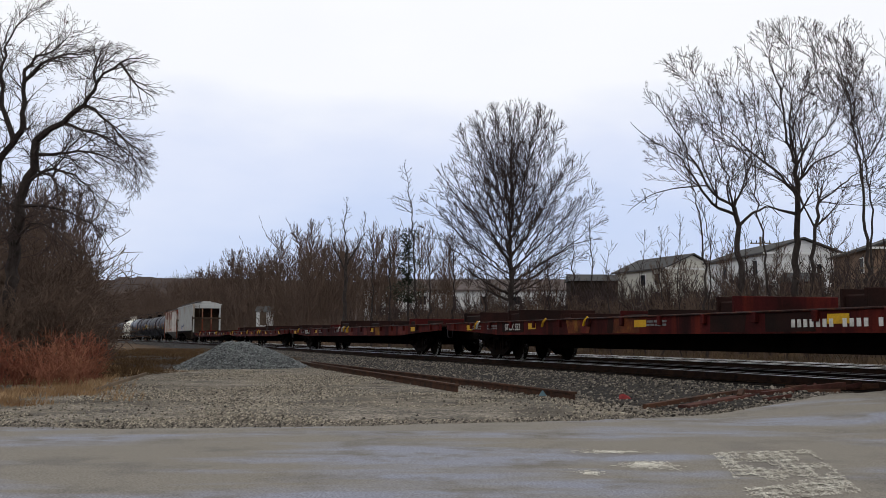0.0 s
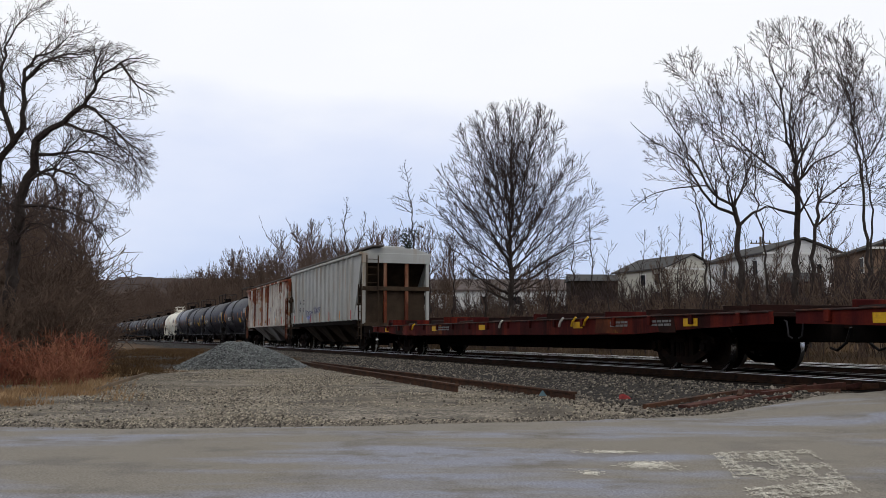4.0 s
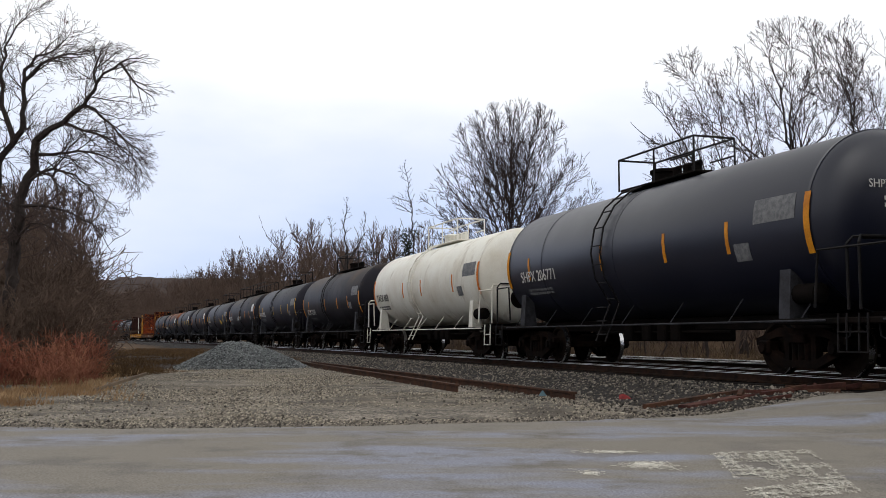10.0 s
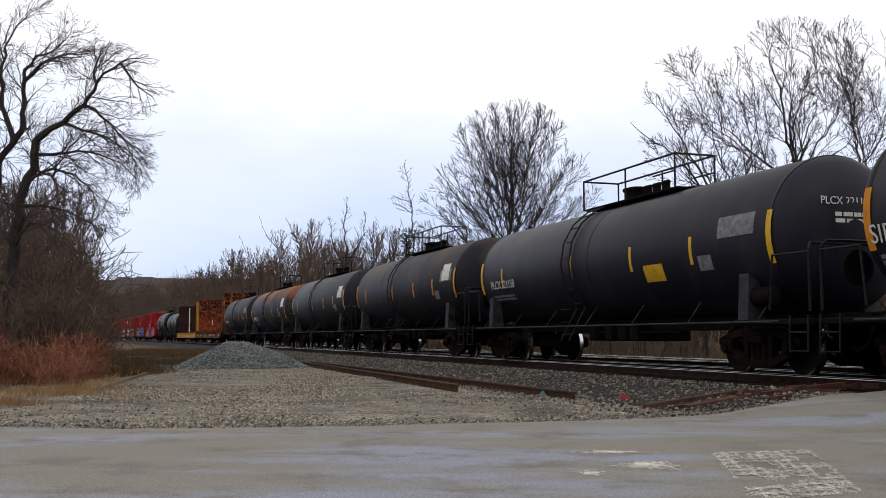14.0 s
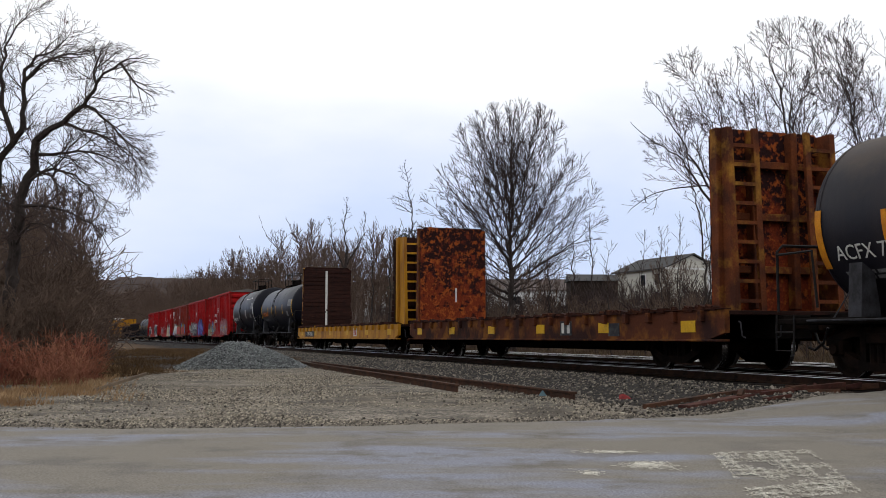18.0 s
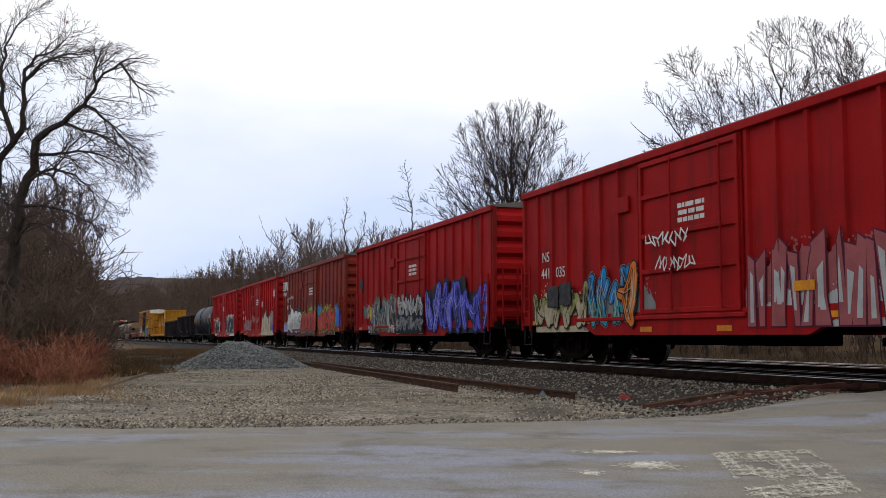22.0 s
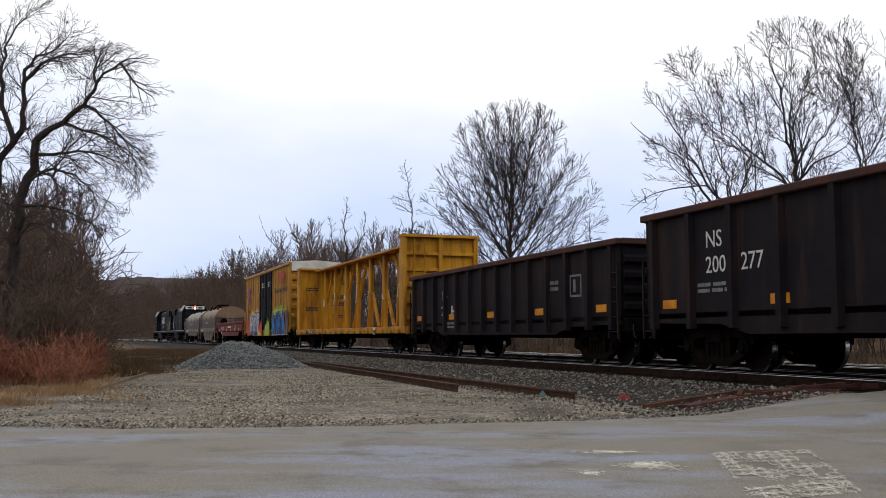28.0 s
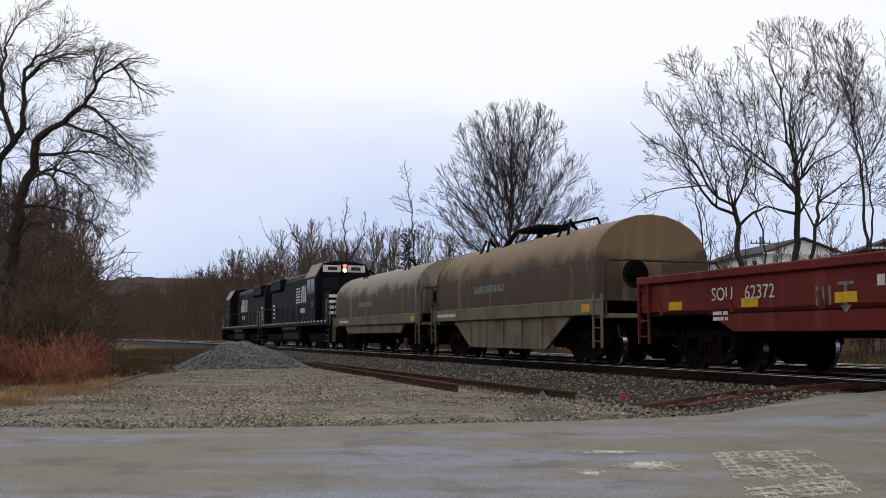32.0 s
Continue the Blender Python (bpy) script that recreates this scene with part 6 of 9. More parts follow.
    for i, x in enumerate(xs):
        if i % 2:
            part("wrap_scrap", Mesh().tube([(x - 0.17, 0.37, 2.3 + 0.2 * (i % 5)), (x, 0.38, 2.12 + 0.2 * (i % 4)), (x + 0.16, 0.37, 2.3 + 0.1 * (i % 3))], 0.02, 4), M_LETTER, car, "torn white strap")
    running_gear(car, half + 0.1, half - 2.3, z=(0.60, 0.92))
    return car


# ---- coil cars ----
def coil_car(a, b, label, hood_paint, deep):
    car, half = rolling("coil_car", label, "coil car", a, b)
    Y = 1.46
    hl = half - 0.55
    zb, zt = 1.48, 3.46
    ring = [(Y, zb), (Y, 2.36)]
    for i in range(1, 12):
        t = math.pi * i / 12
        ring.append((Y * math.cos(t), 2.36 + (zt - 2.36) * math.sin(t)))
    ring += [(-Y, 2.36), (-Y, zb)]
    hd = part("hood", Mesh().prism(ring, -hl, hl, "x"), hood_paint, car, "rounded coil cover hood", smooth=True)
    for x in np.linspace(-hl, hl, 5):
        if abs(x) > hl - 0.1:
            rim = [(u * 1.02, 2.0 + (w - 2.0) * 1.015) for u, w in ring]
            part("hood_rim", Mesh().prism(rim, x - 0.05, x + 0.05, "x"), hood_paint, hd, smooth=True)
    sm = Mesh()
    for s in (-1, 1):
        for x in np.linspace(-hl + 0.3, hl - 0.3, 14):
            sm.box(x, s * (Y + 0.008), 2.37, 0.10, 0.02, 0.03)
    part("hood_seam", sm, M_RUSTPLATE, hd)
    for s in (-1, 1):
        part("side_beam", Mesh().span(-half + 0.2, half - 0.2, s * (Y - 0.04), s * (Y + 0.06), 1.14, 1.50, 0.015), M_COILSIDE, car, "grey trough side beam")
        if deep:
            part("trough_side", Mesh().prism([(-4.4, 1.14), (-2.9, 0.34), (2.6, 0.34), (4.1, 1.14)], s * (Y - 0.02), s * (Y - 0.10)), M_COILSIDE, car)
            for x in np.linspace(-2.7, 2.5, 5):
                part("trough_post", Mesh().box(x, s * (Y - 0.01), 0.74, 0.08, 0.05, 0.76), M_COILSIDE, car)
        else:
            part("trough_side", Mesh().prism([(-4.6, 1.14), (-4.2, 0.80), (4.2, 0.80), (4.6, 1.14)], s * (Y - 0.02), s * (Y - 0.10)), M_COILSIDE, car)
        part("end_platform", Mesh().span(s * (half - 0.75), s * (half + 0.1), -Y, Y, 1.06, 1.16, 0.01), M_COILSIDE, car)
        rl = Mesh()
        e = s * (half - 0.02)
        rl.tube([(e, Y, 1.1), (e, Y, 2.25), (e, Y - 0.1, 2.36), (e, -Y + 0.1, 2.36), (e, -Y, 2.25), (e, -Y, 1.1)], 0.028, 6)
        part("end_railing", rl, M_GREYIRON, car, "pale bent handrail")
        ladder(car, s * (half - 0.3), Y + 0.07, 0.40, 1.6, 0.4, 4, M_COILSIDE)
    part("brake_wheel", Mesh().lathe([(-0.02, 0.26), (0.02, 0.26), (0.02, 0.32), (-0.02, 0.32)], 20, "x", (-half - 0.05, 0.75, 2.05)).box(-half - 0.05, 0.75, 2.05, 0.03, 0.58, 0.04).box(-half - 0.05, 0.75, 2.05, 0.03, 0.04, 0.58), M_SILL, car, "dark brake wheel")
    for x in (-0.5 * hl, 0.5 * hl):
        lb = Mesh()
        for u in (-0.35, 0.35):
            lb.tube([(x + u, 0.95, 3.05), (x + u * 0.4, 0.75, 3.62), (x, 0.5, 3.40)], 0.04, 5)
        part("lifting_bracket", lb, M_SILL, hd, "dark hood lifting bracket")
    if deep:
        lg = Mesh().span(-0.4, 1.1, -0.5, 0.5, 3.66, 3.80, 0.03).tube([(1.1, 0.5, 3.72), (1.7, 0.8, 3.15)], 0.06, 6).tube([(0, 0.3, 3.66), (-0.1, 0.3, 3.42)], 0.09, 6).tube([(-0.4, 0, 3.72), (-3.0, 0, 3.70), (-3.2, 0, 3.44)], 0.035, 6)
        part("hood_lift_frame", lg, M_SILL, hd, "dark lifting frame on top")
    bars(car, 1.0, 2.02, 2.4, 0.34, 1, M_STENCIL, Y + 0.006, gaps=7)
    bars(car, 4.6, 1.32, 1.8, 0.16, 1, M_LETTER, Y + 0.066, gaps=8)
    part("reflective_strip", Mesh().box(-half + 0.9, Y + 0.066, 1.30, 0.42, 0.01, 0.18), M_YELLOW, car, "yellow reflective plate")
    running_gear(car, half + 0.1, half - 1.75, z=(0.62, 1.06))
    return car


# ---- locomotives: the cab end is at -x ----
M_GRAB = surface("dull_tan_handrail", (0.22, 0.17, 0.10), (0.14, 0.11, 0.07), rough=0.7, scale=4)


def locomotive(a, b, label, turned=False):
    car, half = rolling("locomotive", label, "locomotive", a, b)
    f = -1 if turned else 1
    X = lambda u: u * f
    part("frame", Mesh().span(-half, half, -1.45, 1.45, 1.22, 1.50, 0.02), M_LOCO, car)
    part("walkway_edge", Mesh().span(-half, half, 1.44, 1.50, 1.26, 1.48).span(-half, half, -1.50, -1.44, 1.26, 1.48), M_LOCO, car)
    for x in np.linspace(-half + 0.6, half - 0.6, 24):
        part("edge_dash", Mesh().box(x, 1.505, 1.44, 0.32, 0.01, 0.07), M_LETTER, car, "white dash along the walkway edge")
    hood0, hood1 = -half + 5.4, half - 1.0
    part("long_hood", Mesh().prism([(-0.92, 1.5), (0.92, 1.5), (0.92, 3.95), (0.72, 4.25), (-0.72, 4.25), (-0.92, 3.95)], X(hood0), X(hood1), "x"), M_LOCO, car, smooth=False)
    dl = Mesh()
    for x in np.linspace(hood0 + 0.4, hood1 - 0.4, 14):
        for s in (-1, 1):
            dl.box(X(x), s * 0.925, 2.4, 0.02, 0.02, 1.6)
    part("hood_door_seams", dl, M_LOCOGREY, car)
    part("radiator", Mesh().span(X(hood1 - 4.4), X(hood1 - 0.5), -1.12, 1.12, 3.55, 4.32, 0.10), M_LOCO, car, "flared radiator section")
    for x in (hood1 - 3.4, hood1 - 2.2, hood1 - 1.2):
        part("roof_fan", Mesh().lathe([(4.30, 0.55), (4.42, 0.55), (4.46, 0.45)], 18, "z", (X(x), 0, 0)), M_LOCOGREY, car)
    part("exhaust_stack", Mesh().span(X(hood0 + 3.0), X(hood0 + 3.8), -0.3, 0.3, 4.24, 4.44, 0.03), M_LOCOGREY, car)
    # pale strips paint in the sky's reflection along the hood roof
    part("roof_edge_sheen", Mesh().span(X(hood0 + 0.3), X(hood1 - 4.6), 0.70, 0.78, 4.20, 4.27).span(X(hood0 + 0.3), X(hood1 - 4.6), -0.78, -0.70, 4.20, 4.27), M_COILGREY, car)
    c0, c1 = -half + 3.0, -half + 5.4
    cab = part("cab", Mesh().prism([(-1.5, 1.5), (1.5, 1.5), (1.5, 3.75), (1.15, 4.42), (0.5, 4.56), (-0.5, 4.56), (-1.15, 4.42), (-1.5, 3.75)], X(c0), X(c1), "x"), M_LOCO, car, "crew cab")
    # the same painted sky reflection along the cab roof
    part("cab_roof_edge_sheen", Mesh().prism([(1.52, 3.72), (1.56, 3.78), (1.18, 4.48), (1.12, 4.44)], X(c0 - 0.1), X(c1 + 0.1), "x"), M_COILGREY, cab)
    for s in (-1, 1):
        for u0, u1 in ((c0 + 0.25, c0 + 1.05), (c0 + 1.2, c0 + 2.1)):
            part("side_window", Mesh().span(X(u0), X(u1), s * 1.49, s * 1.515, 2.95, 3.65), M_GLASS, cab)
            part("window_frame", Mesh().span(X(u0 - 0.05), X(u1 + 0.05), s * 1.48, s * 1.508, 2.90, 3.70), M_LOCOGREY, cab)
        part("front_window", Mesh().span(X(c0 - 0.02), X(c0), s * 0.30, s * 1.12, 3.15, 3.72), M_GLASS, cab)
        nb = part("number_board", Mesh().span(X(c0 - 0.05), X(c0 + 0.05), s * 0.18, s * 1.12, 4.0, 4.36, 0.01), M_LETTER, cab, "white number board")
        part("number_bars", Mesh().box(X(c0 - 0.06), s * 0.62, 4.18, 0.012, 0.5, 0.18), M_LETTER_DARK, nb)
    part("headlight_housing", Mesh().box(X(c0 - 0.08), 0, 4.20, 0.16, 0.32, 0.48, 0.03), M_LOCO, cab)
    for z, ma in ((4.31, M_REDLAMP if not turned else M_GLASS), (4.09, M_LAMP if not turned else M_GLASS)):
        part("headlight", Mesh().cyl((X(c0 - 0.17), 0, z), (1, 0, 0), 0.10, 0.03, 14), ma, cab, "lit headlight" if not turned else "")
    part("nose", Mesh().prism([(-1.2, 1.5), (1.2, 1.5), (1.2, 2.85), (1.0, 2.98), (-1.0, 2.98), (-1.2, 2.85)], X(-half + 1.25), X(c0), "x"), M_LOCO, car, "short low nose")
    for i in range(4):
        part("nose_stripe", Mesh().box(X(-half + 1.24), 0, 1.85 + i * 0.28, 0.012, 2.36, 0.15), M_LETTER, car, "white nose stripe")
    for s in (-1, 1):
        end = s * (half - 0.02)
        pil = part("pilot", Mesh().span(s * (half - 0.05), s * (half + 0.12), -1.45, 1.45, 0.35, 1.25, 0.03), M_LOCO, car)
        hr = Mesh()
        for y in (-1.42, 1.42):
            hr.tube([(s * (half + 0.05), y, 0.45), (s * (half + 0.05), y, 2.3), (s * (half - 0.5), y, 2.45)], 0.028, 6)
            hr.tube([(s * (half - 0.75), y, 1.5), (s * (half - 0.75), y, 2.5)], 0.028, 6)
        part("grab_rail", hr, M_GRAB, car, "dull tan end handrail")
        for i in range(4):
            part("stair_tread", Mesh().box(s * (half - 0.4), 1.30, 0.45 + i * 0.27, 0.6, 0.3, 0.04), M_LOCOGREY, car)
    hr = Mesh()
    for y in (-1.42, 1.42):
        xs = np.linspace(hood0 + 0.3, half - 0.6, 9)
        for x in xs:
            hr.tube([(X(x), y, 1.5), (X(x), y, 2.45)], 0.020, 5)
        hr.tube([(X(xs[0]), y, 2.45), (X(xs[-1]), y, 2.45)], 0.020, 5)
    part("handrail", hr, M_RAILING, car)
    part("fuel_tank", Mesh().span(-2.6, 2.6, -1.38, 1.38, 0.38, 1.20, 0.14), M_LOCO, car, "underslung fuel tank")
    part("air_reservoir", Mesh().lathe([(-2.4, 0.05), (-2.3, 0.2), (2.3, 0.2), (2.4, 0.05)], 14, "x", (0, 1.30, 1.08)), M_LOCO, car, smooth=True)
    for s in (-1, 1):
        t = truck(car, s * (half - 3.6), (-2.0, 0.0, 2.0))
        part("truck_frame", Mesh().prism([(-2.7, 0.50), (-2.5, 0.85), (2.5, 0.85), (2.7, 0.50), (1.9, 0.38), (-1.9, 0.38)], 0.98, 1.14).prism([(-2.7, 0.50), (-2.5, 0.85), (2.5, 0.85), (2.7, 0.50), (1.9, 0.38), (-1.9, 0.38)], -1.14, -0.98), M_TRUCK, t)
        c = part("coupler", ME_COUPLER, None, car)
        c.matrix_basis = pose(s * half, 0, 0, 0, 0, 0 if s > 0 else 180)
    # plain shapes for the marks on the hood
    lg = Mesh()
    h0 = hood0 + 3.4
    for i in range(6):
        lg.box(X(h0 + 1.75), 0.934, 2.65 + i * 0.16, 1.3 - 0.1 * (i % 2), 0.008, 0.085)
    lg.prism([(X(h0 + 0.1), 2.6), (X(h0 + 0.36), 2.6), (X(h0 + 0.36), 3.55), (X(h0 + 0.1), 3.55)], 0.93, 0.94)
    lg.prism([(X(h0 + 0.36), 3.55), (X(h0 + 0.62), 3.55), (X(h0 + 0.95), 2.6), (X(h0 + 0.68), 2.6)], 0.93, 0.94)
    lg.prism([(X(h0 - 0.2), 2.6), (X(h0 - 0.9), 2.6), (X(h0 - 0.9), 3.15), (X(h0 - 0.45), 3.15), (X(h0 - 0.45), 3.55), (X(h0 - 0.15), 3.55)], 0.93, 0.94)
    part("logo", lg, M_LETTER, car, "plain white stripes and blocks of a logo")
    bars(car, X(h0 + 0.4), 2.15, 1.3, 0.42, 1, M_LETTER, 0.932, gaps=4, name="number_bars")
    bars(car, X(c0 + 0.8), 2.35, 0.6, 0.3, 2, M_STENCIL, 1.508, gaps=3, name="cab_stencil")
    for i in range(4):
        part("hood_stripe", Mesh().box(X(hood1 - 1.0), 0.934 if i < 9 else 0, 1.9 + i * 0.26, 0.8, 0.008, 0.12), M_LETTER, car, "white stripe on the hood end")
    return car


# ---- the train, from its front to its tail ----
TANK_LABEL = "weathered black tank car with yellow reflective strips"
flat_car(-8.0, 18.5, "red-brown flat car with white lettering and dark racks", 8, 1, name_bars=True, mark="BTCX 552", mark_x=7.7)
flat_car(19.3, 46.1, "red-brown flat car loaded with dark steel racks", 10, 2, mark="BTCX 018")
flat_car(46.9, 74.0, "red-brown flat car with orange patches and dark racks", 10, 3)
flat_car(74.7, 100.6, "worn red-brown flat car with low cargo racks", 9, 4)

h1 = hopper(102.2, 118.7, "pale grey covered hopper with rust-stained ribs and tags", M_GREYHOP, M_HOPBROWN, M_HOPBROWN, (("GA", 5.40, 2.5), ("CX", 4.47, 2.5), ("49", 5.40, 2.08), ("43", 4.47, 2.08)), 15, 4.22, 8.1, 4)
scrawl(h1, 3.4, 1.6, 1.6, 2.1, 1.62, "navy", 5, 0.03, 9, "small blue scrawled tag")
scrawl(h1, 1.3, -0.2, 1.7, 2.25, 1.62, "navy", 6, 0.03, 8, "small blue scrawled tag")
scrawl(h1, 3.0, 2.2, 1.5, 1.8, 1.62, "paleblue", 7, 0.03, 5, "small blue scrawled tag")
# dark brown slope sheets here paint in the shade of the open ends
hopper(119.6, 135.8, "white covered hopper patched with brown rust", M_PATCHHOP, M_HOPBROWN, M_HOPDARK, (("M", 6.0, 2.5), ("W", 5.3, 2.5), ("CX", 4.3, 2.5), ("46", 5.9, 2.08), ("25", 5.1, 2.08), ("17", 4.2, 2.08)), 18, 3.98, 8.1, 3, patches=True)

tank_car(136.9, 150.2, "black tank car with white tag and yellow notice", M_BLACK, M_ORANGEMARK, "SRIX 20713", placard=True, mark_at=0.225)
tank_car(151.3, 165.7, TANK_LABEL, M_BLACK, M_YELLOW, "NATX 72370", mark_at=0.33, seams=(0.12, -0.06))
tank_car(166.6, 180.8, "black tank car with yellow notice and strips", M_BLACK, M_YELLOW, "ACTX 70641", placard=True, seams=(0.0, -0.12))
tank_car(181.6, 195.1, "clean blue-black tank car with orange strips", M_NAVYTANK, M_ORANGEMARK, "SHPX 206771", top=4.04, platform=(1.6, -1.6), seams=(0.02, 0.3))
tank_car(196.6, 209.5, "dirty white tank car with rust streaks", M_WHITETANK, SPRAY["orange"], "TAEX 868", top=3.94, rail_paint=M_WHITETANK, mark_paint=M_LETTER_DARK, platform=(1.5, -1.7), mark_at=0.37, strips=(0.15, -0.02, -0.28))
tank_car(211.2, 224.4, "rust-browned black tank car with faded markings", M_RUSTTANK, M_ORANGEMARK, "ACFX 75592", top=3.90, low=9.0, mark_at=0.325, seams=(0.0, 0.1))
tank_car(226.0, 240.0, TANK_LABEL, M_BLACK, M_YELLOW, "NATX 72258", seams=(0.16, -0.16), mark_at=0.36)
t8 = tank_car(241.4, 255.65, "rusty black tank car with full-length top walkway", M_RUSTTANK, M_ORANGEMARK, "SIRX 28732", walkway=True, sign=True, mark_at=0.40)
graffiti(t8, 1.2, -0.6, 1.9, 2.3, 1.50, "silver", "silver", seed=9, count=3, thick=0.10, label="small pale scrawled tag")
tank_car(257.0, 271.7, "black tank car with yellow notice and strips", M_BLACK, M_YELLOW, "PLCX 221158", size=0.32, top=3.80, placard=True, seams=(0.05, 0.0), mark_at=0.36)
tank_car(273.1, 286.8, "rust-browned black tank car with white notice", M_RUSTTANK, M_ORANGEMARK, "", sign=True)
tank_car(288.4, 301.9, TANK_LABEL, M_BLACK, M_YELLOW, "", sign=True)
tank_car(303.6, 317.8, "black tank car rusted orange along its top", M_ORANGETANK, M_ORANGEMARK, "ACFX 72513", low=11.0, sign=True, mark_at=0.345)
tank_car(319.3, 333.0, "dull black tank car with brown end and stencils", M_RUSTTANK, M_ORANGEMARK, "ACFX 77914", low=9.0, size=0.34, seams=(0.0, 0.12), mark_at=0.38, platform=(1.5, -2.2))

bulkhead_flat(335.0, 354.5, "rusted yellow bulkhead flat car, empty", M_RUSTYELLOW, M_RUSTFRAME, M_RUSTPLATE, False, "", (9.05, 9.3), height=4.58, deep=0.6, wide=1.24)
bulkhead_flat(356.0, 375.6, "yellow bulkhead flat car with plank-faced bulkheads, empty", M_TTX, M_TTX, M_WOOD, True, "TTPX 81316", (8.75, 9.3), height=4.5, deep=0.95)

tank_car(377.6, 389.4, "black tank car with bright yellow strips", M_BLUEBLACK, M_YELLOW, "UTLX 66137", platform=(1.2, -1.2), mark_paint=SPRAY["orange"], strips=(0.25, 0.12, 0.0, -0.2))
tank_car(391.4, 402.6, "clean black tank car with white letters and strips", M_BLUEBLACK, M_LETTER, "STSX 61113", low=10.0, size=0.34, top=4.18, brand=True, platform=(1.5, -1.2), mark_at=0.34, strips=(0.18, 0.16, -0.12, -0.14))

b1 = boxcar(404.5, 420.2, RED_LABEL, M_RED)
number_block(b1, ("NS", "441 035"), 6.41, 2.62, 0.36, pitch=0.855)
flare(b1, 6.9, 4.0, 0.76, 1.95, 1.570, "cream", 61, 0.35, "pale sprayed ground")
graffiti(b1, 6.9, 4.0, 0.76, 2.0, 1.60, "olive", "ink", None, "cream", count=5, seed=62, thick=0.46, low="cream", label="olive and cream graffiti letters")
part("mark_plate", Mesh().box(5.7, 1.66, 1.62, 0.62, 0.01, 0.50).box(5.0, 1.66, 1.66, 0.60, 0.01, 0.52), M_LETTER_DARK, b1, "dark stencil panels")
flare(b1, 4.2, 1.0, 0.78, 2.1, 1.571, "grey", 63, 0.45, "grey sprayed ground")
graffiti(b1, 3.9, 1.9, 0.78, 2.25, 1.60, "cyan", "ink", "grey", "silver", count=4, seed=66, thick=0.44, low="teal", label="blue and grey graffiti letters")
graffiti(b1, 2.5, 1.7, 0.76, 2.3, 1.625, "orange", "ink", None, "cream", count=1, seed=68, thick=0.36, label="orange graffiti stroke")
scrawl(b1, 1.2, -0.4, 2.35, 2.75, 1.69, "white", 4, 0.035, 9, label="thin white scrawl")
scrawl(b1, 0.7, -0.6, 1.85, 2.25, 1.69, "white", 14, 0.03, 9, label="thin white scrawl")
flare(b1, -2.0, -7.3, 0.8, 2.3, 1.570, "pink", 64, 0.30, "faded pink sprayed ground")
flare(b1, -2.2, -7.2, 0.8, 1.7, 1.574, "silver", 96, 0.6, "faded grey sprayed ground")
spiked(b1, -2.1, -7.2, 0.82, 2.2, 1.585, "pink", "silver", "maroon", 65, 9, None, label="faded pink spiky graffiti letters")
for x in (-3.6, -5.9):
    part("reflective_strip", Mesh().box(x, 1.615, 1.45, 0.5, 0.008, 0.16), M_ORANGEMARK, b1, "orange reflective strip")

b2 = boxcar(422.3, 438.4, RED_LABEL, M_RED)
blotch(b2, 7.3, 6.75, 2.6, 3.1, 1.575, "ink", 3, label="small dark sprayed mask shape")
scrawl(b2, 6.4, 5.9, 1.3, 2.0, 1.60, "teal", 31, 0.05, 4, "thin teal letters")
scrawl(b2, 6.0, 5.5, 1.3, 2.0, 1.60, "cream", 33, 0.07, 3, "thin cream letters")
blotch(b2, 5.5, 5.25, 1.3, 1.9, 1.588, "yellow", 35, label="small yellow sprayed patch")
flare(b2, 5.5, 1.6, 0.74, 2.15, 1.570, "ink", 66, 0.35, "black sprayed shading")
flare(b2, 5.4, 1.7, 1.2, 2.3, 1.574, "cyan", 69, 0.8, "blue sprayed ground")
graffiti(b2, 5.0, 1.65, 0.74, 2.3, 1.60, "grey", "ink", "olive", "white", count=5, seed=13, thick=0.52, lines=0.45, label="large grey graffiti letters edged in black")
graffiti(b2, 5.5, 4.9, 0.76, 1.15, 1.64, "white", "navy", count=3, seed=18, thick=0.30)
graffiti(b2, 2.6, 1.7, 0.76, 1.2, 1.64, "white", "ink", count=3, seed=20, thick=0.30)
flare(b2, 1.3, -2.0, 0.78, 2.3, 1.685, "ink", 67, 0.35, "black sprayed shading")
graffiti(b2, 1.0, -1.95, 1.30, 2.28, 1.695, "silver", "ink", "navy", "white", count=6, seed=17, thick=0.42)
graffiti(b2, 1.3, -2.0, 0.78, 1.45, 1.70, "grey", "ink", "navy", "silver", count=7, seed=19, thick=0.46)
for i, (x, z) in enumerate(((-2.5, 2.55), (-3.1, 2.7), (-4.1, 2.85), (-4.9, 2.72), (-5.6, 2.8))):
    blotch(b2, x + 0.30, x - 0.30, z - 0.82, z - 0.28, 1.588, "ink", 40 + i, label="black sprayed blob")
flare(b2, -2.1, -7.5, 0.76, 2.3, 1.572, "ink", 70, 0.25, "black sprayed shading")
graffiti(b2, -2.1, -7.6, 0.66, 2.5, 1.60, "blue", "ink", "navy", "paleblue", count=8, seed=14, thick=0.50, lines=0.8, label="large blue spray-painted graffiti piece")

b3 = boxcar(440.4, 456.2, "brown-red boxcar with white logo and graffiti", M_REDBROWN)
